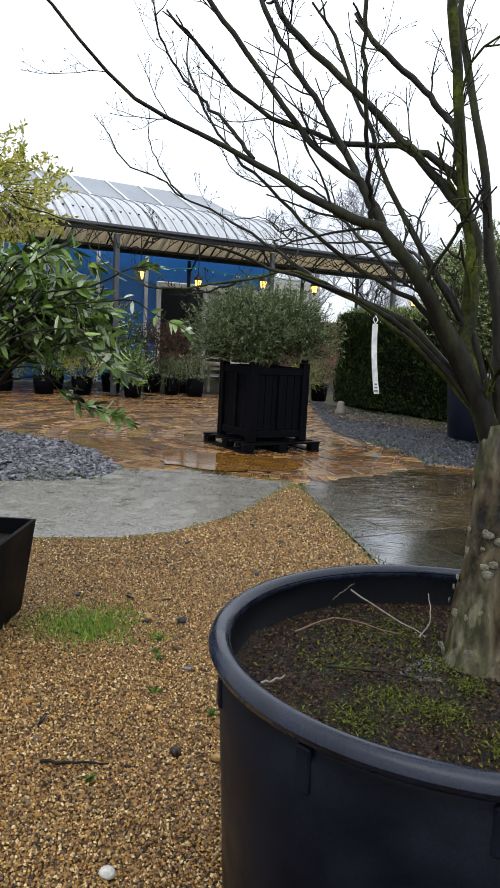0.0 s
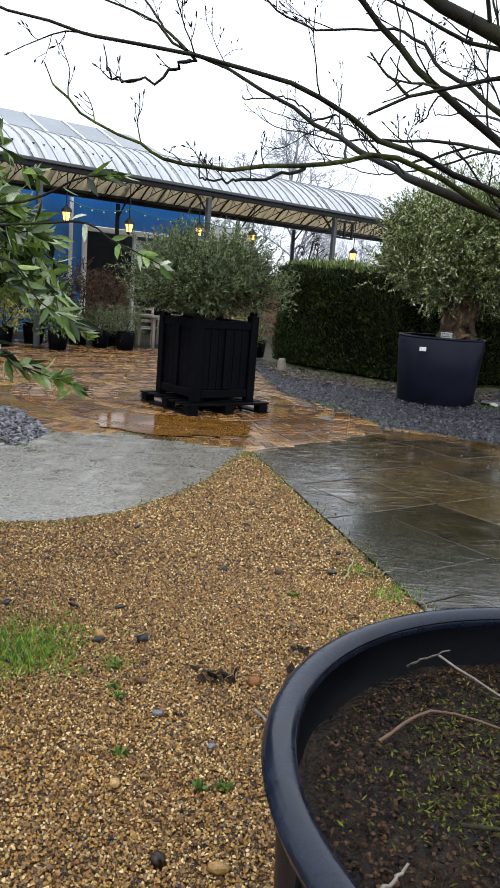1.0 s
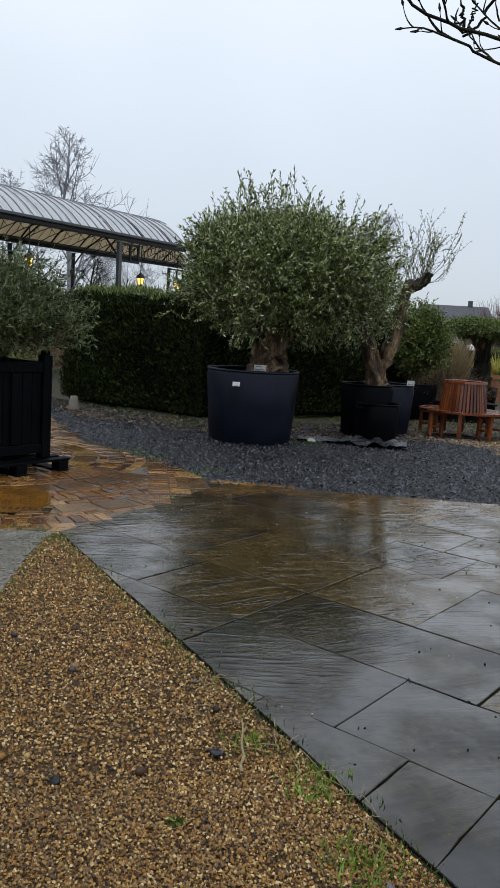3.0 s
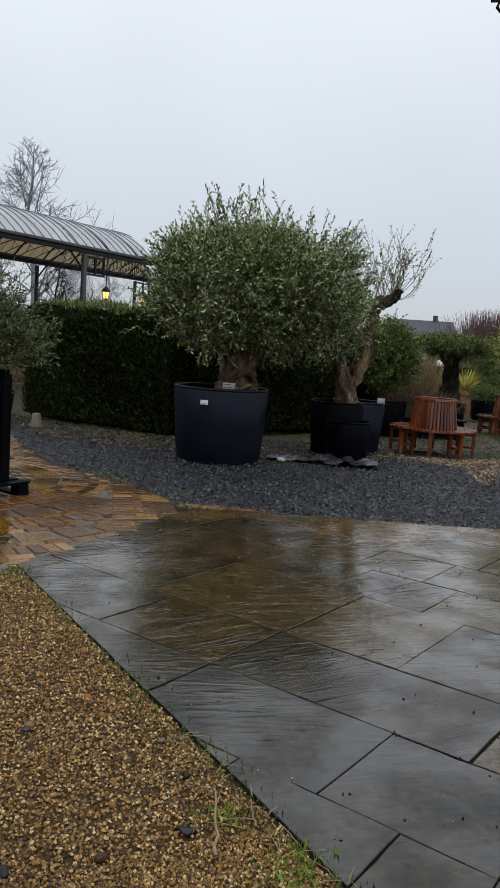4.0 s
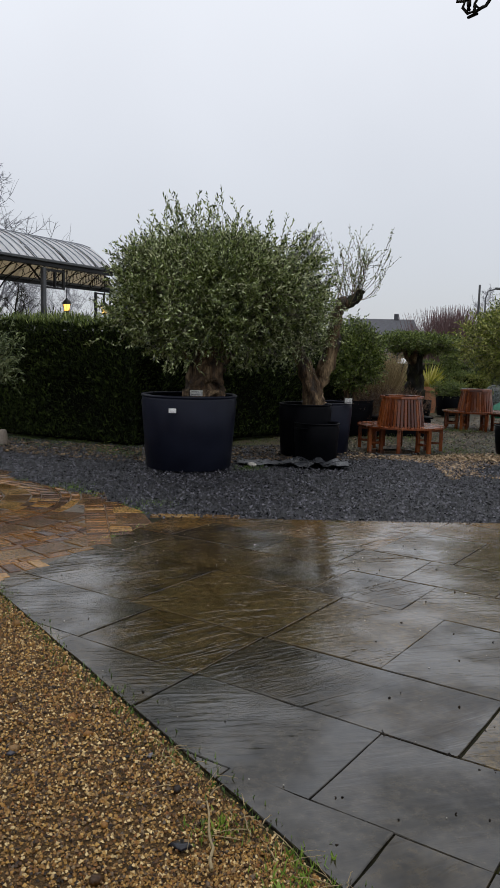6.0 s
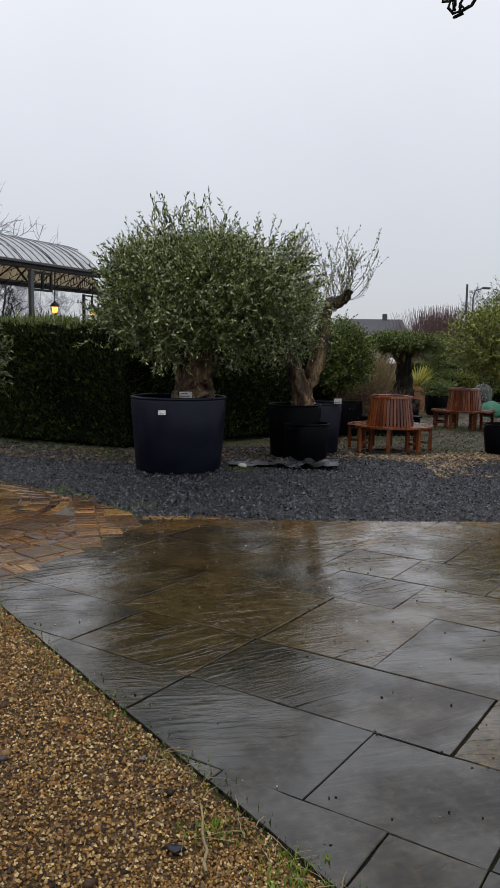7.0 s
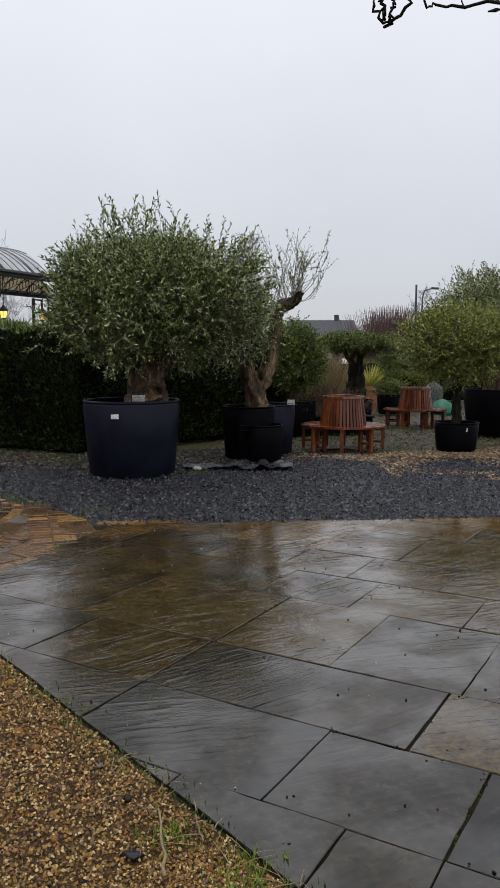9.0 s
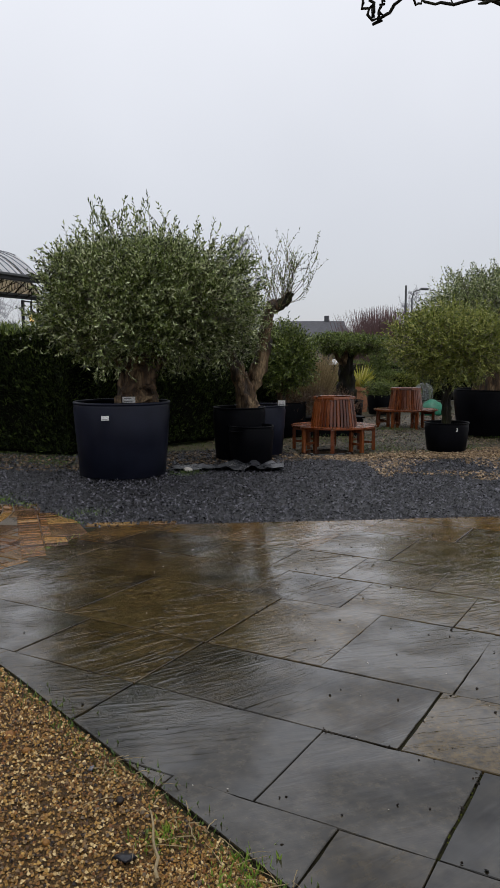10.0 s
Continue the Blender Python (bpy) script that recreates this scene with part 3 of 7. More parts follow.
SLATE_EDGE = [(1.96, 10.25), (3.79, 9.48), (5.85, 8.6), (12.0, 5.9)]
BRICK_RIGHT = [(1.94, 10.67), (1.7, 11.5), (1.39, 12.2), (1.08, 12.8), (0.9, 14.0), (0.85, 15.7)]
gravel_poly = [(-6.5, -4), (2.5, -4), (EDGE_X, EDGE_Y)] + ARC
path_poly = ARC[::-1] + [(0.28, 8.46), (-0.49, 8.72), (-0.97, 8.95)] + ROUND
patch_poly = ROUND + PATCH_BACK
brick_poly = [(0.31, 8.5), (1.84, 9.92), (1.95, 10.28)] + BRICK_RIGHT + [(0.7, 19.6), (-10, 19.6), (-10, 12.4)] + PATCH_BACK + [ROUND[0], (-0.97, 8.95), (-0.49, 8.72)]
slate_poly = SLATE_EDGE + [(14, 8), (11, 11.0), (9, 12.1), (7, 13.1), (6.6, 15.2), (3.6, 15.6), (2.0, 17.0), (1.1, 18.6), (0.7, 18.6)] + BRICK_RIGHT[::-1]
chip_poly = [(7, 13.1), (9, 12.1), (11, 11.0), (13, 10.6), (13.5, 12.2), (10.6, 13.2), (8.2, 13.7)]

bm = bmesh.new()
bmesh.ops.create_grid(bm, x_segments=60, y_segments=60, size=400)
for v in bm.verts:
    v.co.z = -0.05
tagged(part("ground", bm, M_SOIL), "wet dark soil with thin grass and moss", "ground", kind="structure")
sheet("ground_gravel", gravel_poly, -0.012, M_GRAVELBED, "damp bed under tan pea gravel")
path = sheet("path", path_poly, -0.002, M_PATH, "rain-wet pale grey curved concrete path", "path")
sheet("ground_slate_patch", patch_poly, -0.012, M_SLATEBED, "dark bed under blue slate chippings")
sheet("ground_slate", slate_poly, -0.012, M_SLATEBED, "dark bed under blue-grey slate chippings")
sheet("ground_wood_chips", chip_poly, -0.025, M_SOIL, "wet soil strewn with tan wood chips")
plaza = sheet("pavement_brick", brick_poly, -0.008, M_BEDDING, "wet orange and brown clay brick paving with dark joints", "pavement")
flags_poly = [(EDGE_X, EDGE_Y), (2.5, -4), (14, -4), (14, 5.0), (12.0, 5.9)] + SLATE_EDGE[::-1][1:] + [(1.84, 9.92)]
flags = sheet("pavement_flagstone", flags_poly, -0.014, M_MORTAR, "rain-wet dark grey riven flagstone paving with mossy joints", "pavement")

# ---- loose stone ----
rng = np.random.default_rng(11)
near = scatter(gravel_poly, 225000, rng, (-1.6, 1.25, 2.0, 5.2))
far = scatter(gravel_poly, 105000, rng, (-3.0, 1.0, 5.2, 8.45))
stones("pebbles", near, 0.0055, 0.95, M_PEBBLE, 3, "wet tan and brown gravel chips", -0.014, angular=True, pile=0.013, worn=True)
stones("pebbles", far, 0.0068, 0.9, M_PEBBLE, 33, "wet tan and brown gravel chips", -0.014, angular=True, pile=0.013, worn=True)
stones("pebbles", scatter(gravel_poly, 9000, rng, (-4.5, 1.6, 0.2, 3.0)), 0.007, 0.7, M_PEBBLE, 14, "wet tan pebbles among the gravel chips", -0.008, angular=True)
stones("large_pebbles", scatter(gravel_poly, 70, rng, (-2.5, 1.0, 1.5, 8.3)), 0.022, 0.6, M_PEBBLE, 4, "larger tan and grey stones among the pea gravel", -0.006)
stones("slate_chips", scatter(slate_poly, 150000, rng, (0.7, 12.5, 6.0, 18.6)), 0.014, 0.85, M_SLATE, 5, "wet blue-grey slate chippings", -0.014, angular=True, pile=0.022)
stones("mixed_gravel", scatter([(6.4, 13.4), (14, 10.8), (18, 20), (6.4, 21)], 42000, rng, (6.4, 18, 10.8, 21)), 0.02, 0.45, M_MIXED, 9, "wet brown and grey gravel among grass behind the slate", -0.045, angular=True)
stones("slate_chips", scatter(patch_poly, 12000, rng, (-6.5, -1.6, 7.3, 11.9)), 0.032, 0.4, M_SHEENSLATE, 6, "wet slate shards beside the path, painted lighter violet-grey for sky sheen", -0.012, shard=True)
stones("wood_chips", scatter(chip_poly, 9000, rng, (7, 13.5, 10.6, 13.8)), 0.021, 0.35, M_CHIP, 7, "tan wood chips strewn on wet soil", -0.025, shard=True)

spill = [(6.3, 13.8), (9.7, 12.9), (12, 11.5), (11, 9.6), (9, 9.4), (7, 9.8), (6.5, 11.3), (7.2, 12.6)]
pts = scatter(spill, 26000, rng, (6.2, 12.1, 9.3, 13.9))
keep = np.array([noise.noise((x * 0.9, y * 0.9, 4.0)) + 0.5 * noise.noise((x * 3, y * 3, 1.0)) + 0.3 * (y - 11.2) + 0.14 * (x - 7.4) > rng.uniform(-0.1, 0.75) for x, y in pts])
stones("wood_chips", pts[keep], 0.019, 0.35, M_CHIP, 19, "tan wood chips spilled over the slate chippings", -0.002, shard=True)


def blades(name, spots, seed, material, height, label, category="grass"):
    """Tufts of blades round each (x, y, radius, count) spot."""
    g = np.random.default_rng(seed)
    bases, ways = [], []
    for x, y, r, n in spots:
        p = np.stack((g.normal(x, r / 2, n), g.normal(y, r / 2, n), np.full(n, -0.015)), axis=1)
        bases.append(p)
        ways.append(np.stack((g.normal(0, 0.6, n), g.normal(0, 0.6, n), np.full(n, 1.0)), axis=1))
    b, w = np.concatenate(bases), np.concatenate(ways)
    v, f = leaf_mesh(b, w, height * g.uniform(0.5, 1.3, len(b)), 0.006 * g.uniform(0.7, 1.6, len(b)), g)
    return tagged(arrays(name, v, f, material), label, category, kind="stuff")


edge_spots = [(EDGE_X - 0.04 + EDGE_SLOPE * (EDGE_Y - y) + 0.03 * math.sin(7 * y), y, 0.09, 30) for y in np.arange(3.4, 8.4, 0.13)]
arc_line = smooth_line([(x, y, 0) for x, y in ARC[:7]], 26)
arc_spots = [(p[0] + 0.02, p[1] - 0.05, 0.07, 18) for p in arc_line]
blades("grass_tufts", edge_spots + arc_spots + [(0.25, 8.3, 0.1, 120)], 21, M_GRASS, 0.035, "short green grass along the gravel edges")
blades("weed_patch", [(-0.88, 4.1, 0.22, 900), (-0.84, 4.3, 0.22, 500), (-1.05, 4.2, 0.25, 500), (-0.52, 4.08, 0.06, 40), (0.8, 4.56, 0.14, 220), (0.84, 4.98, 0.14, 180), (0.7, 5.3, 0.1, 90)], 22, M_WEED, 0.045, "bright green weeds growing through the gravel")
blades("slate_grass", [(-2.3, 8.15, 0.4, 260), (-3.6, 10.9, 0.5, 260), (2.2, 10.9, 0.25, 120), (1.6, 12.2, 0.3, 120), (4.3, 12.95, 0.25, 320), (3.0, 14.87, 0.35, 500), (2.85, 15.25, 0.3, 300), (3.0, 15.6, 0.7, 900), (2.3, 16.4, 0.7, 900), (1.5, 17.4, 0.7, 900), (4.8, 15.9, 1.0, 900),
                      (8.6, 13.9, 0.7, 420), (10.0, 13.4, 0.5, 320), (9.2, 15.5, 1.4, 700), (12, 14.5, 1.6, 700), (6.4, 15.8, 0.9, 400), (11.2, 16.8, 0.5, 300)],
       23, M_GRASS, 0.05, "sparse green grass at the edge of the slate")


def small_weed(x, y, seed):
    ob = thing("weed", (x, y, -0.01), "small dark green weed in tan gravel", "weed", "weeds in the gravel")
    g = np.random.default_rng(seed)
    n = 26
    w = np.stack((g.normal(0, 1, n), g.normal(0, 1, n), g.uniform(0.3, 1.0, n)), axis=1)
    v, f = leaf_mesh(np.zeros((n, 3)), w, g.uniform(0.02, 0.045, n), g.uniform(0.01, 0.018, n), g, "long")
    arrays("leaves", v, f, M_GRASS, ob)


for k, (x, y) in enumerate(((-0.48, 3.83), (-0.43, 3.47), (-0.09, 3.31), (-0.17, 3.3), (-0.51, 4.06), (-0.5, 3.9), (0.48, 4.45), (0.3, 4.9), (-0.56, 2.78))):
    small_weed(x, y, 60 + k)


def stick(pts, r, label, material=M_PALEBARK):
    t = Tubes()
    g = np.random.default_rng(int(abs(pts[0][0]) * 1000) + 5)
    line = smooth_line(pts, 9, g, r * 0.5)
    t.add(line, np.linspace(r, r * 0.55, 9), 5)
    return tagged(t.make("stick", material), label, "stick", "fallen sticks")


stick([(0.59, 5.08, 0.02), (0.655, 5.27, 0.026), (0.71, 5.44, 0.02)], 0.0065, "dry grass stalk lying on the gravel edge", M_STRAW)
stick([(0.78, 5.2, 0.012), (0.795, 5.28, 0.016), (0.82, 5.35, 0.012)], 0.003, "thin dry stalk lying on the gravel edge", M_STRAW)
stick([(-0.75, 2.85, 0.008), (-0.5, 2.86, 0.012)], 0.007, "brown twig lying on tan gravel", M_BARK)


stick([(0.03, 3.74, 0.014), (0.09, 3.61, 0.016), (0.16, 3.46, 0.016), (0.25, 3.36, 0.016)], 0.006, "long pale brown twig lying on tan gravel")

g = np.random.default_rng(52)
for k in range(44):
    y = g.uniform(4.5, 5.9)
    x = EDGE_X + EDGE_SLOPE * (EDGE_Y - y) - abs(g.normal(0.03, 0.12))
    d = g.uniform(0, 6.283)
    ln = g.uniform(0.05, 0.16)
    stick([(x, y, 0.012), (x + 0.5 * ln * math.cos(d), y + 0.5 * ln * math.sin(d), 0.018), (x + ln * math.cos(d), y + ln * math.sin(d), 0.012)], g.uniform(0.0012, 0.0026), "dry straw stalk lying on the gravel edge", M_STRAW)


def litter(x, y, n, spread, seed, label):
    ob = thing("leaf_litter", (x, y, 0.0), label, "leaves", "wet leaf litter")
    g = np.random.default_rng(seed)
    b = np.stack((g.normal(0, spread, n), g.normal(0, spread * 0.6, n), g.uniform(0.004, 0.03, n)), axis=1)
    w = np.stack((g.normal(0, 1, n), g.normal(0, 1, n), g.normal(0, 0.3, n)), axis=1)
    v, f = leaf_mesh(b, w, g.uniform(0.03, 0.06, n), g.uniform(0.018, 0.03, n), g, "long", 0.3)
    arrays("leaves", v, f, M_COMPOST, ob)


litter(0.26, 4.03, 34, 0.045, 81, "clump of black rotting leaves on tan gravel")
litter(-0.11, 3.99, 16, 0.04, 82, "few dark wet leaves on tan gravel")
litter(0.27, 4.24, 6, 0.02, 83, "few dark wet leaves on tan gravel")
slivers = scatter(gravel_poly, 22, rng, (-1.6, 0.9, 2.5, 7.0))
stones("slate_slivers", slivers, 0.022, 0.3, M_SLATE, 18, "stray blue slate slivers on the tan gravel", 0.0, shard=True)

bm = bmesh.new()
bmesh.ops.create_icosphere(bm, subdivisions=2, radius=0.022)
for v in bm.verts:
    v.co = Vector((v.co.x * 1.2, v.co.y, v.co.z * 0.7)) * (1 + 0.25 * noise.noise(v.co * 60))
ws = part("white_stone", bm, M_STONE, None, smooth=True)
ws.location = (-0.38, 2.3, 0.012)
tagged(ws, "small whitish stone lying on tan gravel", "stone")
more = [(-0.97 + 1.25 * k, 8.98 - 0.47 * k, 0.05, 14) for k in np.linspace(0, 0.95, 16)] + [(x + 0.02, y, 0.09, 40) for x, y in BRICK_RIGHT] + [(x, y, 0.08, 40) for x, y in ROUND[:4]]
blades("moss_tufts", [(1.6, 12.1, 0.14, 420), (1.74, 11.7, 0.12, 360), (1.66, 11.9, 0.1, 200), (1.98, 10.45, 0.05, 90), (1.9, 10.9, 0.06, 120)] + [(1.2 + 0.6 * k, 9.4 + 0.52 * k, 0.05, 40) for k in np.linspace(0, 1, 9)], 28, M_WEED, 0.025, "bright yellow-green moss along the edge of the brick paving", "moss")
blades("edge_weeds", more, 25, M_GRASS, 0.04, "green weeds along the edge of the brick paving")

# ---- pots ----
def round_pot(name, place, r_top, r_bot, h, material, label, rim=0.035, soil=0.12, group="", handles=False, turn=0.0, n=48, parts_soil=True, rim_material=None, inset=0.0):
    ob = thing(name, (*place, 0.0), label, "plant pot", group, turn)
    bm = bmesh.new()
    rr = lambda z: r_bot + (r_top - inset - r_bot) * z / h
    lathe(bm, [(0, 0.0), (r_bot - 0.02, 0.0), (r_bot, 0.02), (rr(h - 0.09), h - 0.09), (rr(h - 0.07) - 0.012, h - 0.07), (r_top - 0.012 - inset, h - 0.012), (r_top - 0.03 - inset, h - 0.012)], n)
    body = part("body", bm, material, ob, smooth=True)
    # occlusion below the rim is painted: this inside wall is black
    bm = bmesh.new()
    lathe(bm, [(r_top - 0.03 - inset, h - 0.012), (rr(h - soil) - 0.03, h - soil - 0.02), (0, h - soil - 0.02)], n)
    part("shaded_inner_wall", bm, M_BLACK, body, smooth=True)
    bm = bmesh.new()
    m = 10
    lathe(bm, [(r_top - rim * 0.5 + rim * (0.55 + 0.45 * math.cos(a)) - rim * 0.55, h - rim * 0.35 + rim * 0.42 * math.sin(a)) for a in [2 * math.pi * k / m for k in range(m + 1)]], n)
    part("rim", bm, rim_material or material, body, smooth=True)
    if parts_soil:
        g = np.random.default_rng(int(r_top * 1000))
        bm = bmesh.new()
        rs = rr(h - soil) - 0.026
        rows_ = [[bm.verts.new((rs * k / 7 * math.cos(a), rs * k / 7 * math.sin(a), h - soil + g.normal(0, 0.004) + 0.012 * (1 - k / 7))) for a in np.linspace(0, 2 * math.pi, 28, endpoint=False)] for k in range(1, 8)]
        c = bm.verts.new((0, 0, h - soil + 0.012))
        for k in range(28):
            bm.faces.new((c, rows_[0][k], rows_[0][(k + 1) % 28]))
            for a, b in zip(rows_, rows_[1:]):
                bm.faces.new((a[k], b[k], b[(k + 1) % 28], a[(k + 1) % 28]))
        part("soil", bm, M_COMPOST, ob, "dark wet compost")
    if handles:
        for s in (-1, 1):
            t = Tubes()
            a = np.linspace(-0.5, 0.5, 9)
            t.add(np.stack((s * (rr(h * 0.8) + 0.035 - 0.14 * a * a), 0.26 * a, np.full(9, h * 0.86)), axis=1), np.full(9, 0.014), 6)
            t.make("handle", material, body)
    return ob


def paper_label(name, place, size, turn, tilt, label, bars=2):
    ob = thing(name, place, label, "plant label", "plant labels", turn)
    bm = bmesh.new()
    w, h = size
    box(bm, -w / 2, -0.002, 0, w / 2, 0.002, h, 0.0008, pose(0, 0, 0, tilt))
    card = part("card", bm, M_LABEL, ob)
    for k in range(bars):
        bm = bmesh.new()
        z = h * (0.25 + 0.5 * k / max(1, bars - 1))
        box(bm, -w * 0.38, -0.0045, z - h * 0.05, w * (0.3 - 0.1 * k), -0.0025, z + h * 0.05, 0, pose(0, 0, 0, tilt))
        part("print_line", bm, M_INK, card)
    return ob


# ---- the big tub with the bare tree ----
TUB, TUB_R, TUB_H = (0.56, 2.22), 0.675, 0.81
tub = round_pot("planting_tub", TUB, TUB_R, TUB_R - 0.075, TUB_H, M_TUBWET, "huge wet dark grey plastic tub with rolled rim on gravel", 0.064, 0.12, n=96, rim_material=M_TUBRIM, inset=0.028)
for a in np.arange(0.2, 2 * math.pi, 2 * math.pi / 10):
    bm = bmesh.new()
    box(bm, -0.02, -0.012, -0.05, 0.02, 0.012, 0.05, 0.004, pose((TUB_R - 0.04) * math.cos(a), (TUB_R - 0.04) * math.sin(a), TUB_H - 0.11, 0, 0, math.degrees(a) + 90))
    part("rib", bm, M_TUBWET, tub)
g = np.random.default_rng(77)
a, r = g.uniform(0, 6.283, 15000), (TUB_R - 0.1) * np.sqrt(g.uniform(0, 1, 15000))
crumbs = np.stack((TUB[0] + r * np.cos(a), TUB[1] + r * np.sin(a)), axis=1)
stones("compost_crumbs", crumbs, 0.0042, 0.6, M_CRUMB, 8, "dark wet crumbs of bark and compost", TUB_H - 0.112, angular=True, pile=0.006)
moss_spots = [(TUB[0] + x, TUB[1] + y, s, n) for x, y, s, n in ((-0.2, -0.14, 0.09, 450), (-0.1, -0.2, 0.08, 500), (0.02, -0.36, 0.1, 500), (0.2, -0.4, 0.12, 600), (-0.33, 0.05, 0.12, 350), (-0.12, 0.3, 0.16, 500),
              (-0.3, -0.26, 0.1, 500), (-0.06, 0.06, 0.1, 350), (0.0, -0.05, 0.06, 250), (-0.25, 0.25, 0.2, 400), (0.0, -0.1, 0.7, 1500), (0.38, -0.3, 0.15, 400))]
gb, gw = [], []
for x, y, s, n in moss_spots:
    gb.append(np.stack((g.normal(x, s / 2, n), g.normal(y, s / 2, n), np.full(n, TUB_H - 0.102)), axis=1))
    gw.append(np.stack((g.normal(0, 1, n), g.normal(0, 1, n), g.uniform(0.2, 0.9, n)), axis=1))
gb, gw = np.concatenate(gb), np.concatenate(gw)
keep = np.hypot(gb[:, 0] - TUB[0], gb[:, 1] - TUB[1]) < TUB_R - 0.1
v, f = leaf_mesh(gb[keep], gw[keep], g.uniform(0.006, 0.017, keep.sum()), g.uniform(0.0022, 0.005, keep.sum()), g)
tagged(arrays("moss", v, f, M_MOSS), "yellow-green moss on wet compost", "moss", kind="stuff")
bm = bmesh.new()
ring = []
for k in range(36):
    a = 2 * math.pi * k / 36
    q = 1 + 0.3 * noise.noise((math.cos(a), math.sin(a), 3)) + 0.3 * noise.noise((4 * math.cos(a), 4 * math.sin(a), 5))
    ring.append(bm.verts.new((0.11 * q * math.cos(a), 0.075 * q * math.sin(a), 0.0)))
bm.faces.new(ring)
pool = part("puddle", bm, mat("muddy_water", [(0.004, 0.0035, 0.0035), (0.02, 0.015, 0.012)], (0.05, 0.3), 30, 90, 0.5, 0.003, spec=0.2), None)
pool.matrix_world = pose(0.5, 2.27, TUB_H - 0.1085, 0, 0, 20)
tagged(pool, "shallow rain puddle on the wet compost in the tub", "puddle")
ZS = TUB_H - 0.085
stick([(0.12, 2.42, ZS), (0.24, 2.5, ZS + 0.02), (0.42, 2.44, ZS + 0.005)], 0.0042, "reddish stick lying on compost", M_COPPER)
stick([(0.3, 2.68, ZS + 0.05), (0.42, 2.56, ZS + 0.01), (0.5, 2.45, ZS)], 0.003, "thin grey stick lying on compost", M_TIMBER)
stick([(0.48, 2.44, ZS), (0.53, 2.54, ZS + 0.02), (0.54, 2.66, ZS + 0.06)], 0.0027, "thin grey stick lying on compost", M_TIMBER)
stick([(0.03, 2.03, ZS + 0.02), (0.09, 2.1, ZS + 0.01)], 0.004, "short pale stick lying on compost")
stick([(0.2, 2.2, ZS), (0.42, 2.15, ZS + 0.008)], 0.004, "thin dark twig lying on compost", M_BARK)
stick([(0.25, 2.72, ZS), (0.3, 2.62, ZS + 0.09)], 0.003, "thin dry stalk in the tub")

# bare tree
tree = thing("bare_tree", (0.63, 2.36, TUB_H - 0.13), "bare leafless tree with mossy trunk, growing in the huge tub", "tree")
inv = np.array((0.63, 2.36, TUB_H - 0.13))
g = np.random.default_rng(5)
t = Tubes()
t.add(smooth_line(np.array([(0.64, 2.36, 0.66), (0.635, 2.37, 0.8), (0.655, 2.38, 1.0), (0.65, 2.39, 1.2), (0.62, 2.39, 1.36)]) - inv, 14), np.interp(np.linspace(0, 1, 14), (0, 0.14, 0.5, 0.85, 1), (0.135, 0.1, 0.083, 0.06, 0.03)), 20, 0.06, g)
trunk = t.make("trunk", M_TRUNK, tree, "grey-brown trunk with pale lichen spots and green moss")
g2 = np.random.default_rng(17)
for k in range(26):
    bm = bmesh.new()
    bmesh.ops.create_icosphere(bm, subdivisions=2, radius=1)
    for v in bm.verts:
        v.co *= 1 + 0.35 * noise.noise(v.co * 1.7 + Vector((k, 0, 0)))
    z, a, s = g2.uniform(0.05, 0.6), g2.uniform(2.6, 5.4), g2.uniform(0.007, 0.02)
    rr_ = float(np.interp(z, (0.0, 0.1, 0.35, 0.7), (0.131, 0.101, 0.083, 0.058)))
    xx = float(np.interp(z, (0.0, 0.14, 0.34, 0.54, 0.7), (0.01, 0.005, 0.025, 0.02, -0.01)))
    li = part("lichen", bm, M_LICHEN, trunk, "pale lichen patch" if k == 0 else "", True)
    li.matrix_basis = Matrix.Translation((xx + rr_ * math.cos(a), 0.015 + rr_ * math.sin(a), z)) @ pose(0, 0, 0, 0, 0, math.degrees(a)) @ Matrix.Diagonal((0.0028, s, s * 0.75, 1))


def twig(t, p, d, length, r, level):
    """A crooked twig with upturned buds and side shoots."""
    n = 5
    pts = [np.array(p)]
    way = unit(d)
    for k in range(n):
        way = unit(way + g2.normal(0, 0.16, 3) + np.array((0, 0, 0.07)))
        pts.append(pts[-1] + way * length / n)
    t.add(pts, np.linspace(r, r * 0.5, n + 1), 4)
    t.add([pts[-1], pts[-1] + way * 0.003, pts[-1] + way * 0.008], (r * 0.5, max(0.0013, r * 0.7), 0.0005), 4)
    if level > 0:
        for k in range(1, n):
            if g2.random() < 0.6:
                side = unit(np.cross(way, g2.normal(size=3)))
                twig(t, pts[k], unit(way * 0.6 + side * 0.8 + np.array((0, 0, 0.25))), length * g2.uniform(0.25, 0.5), r * 0.62, level - 1)


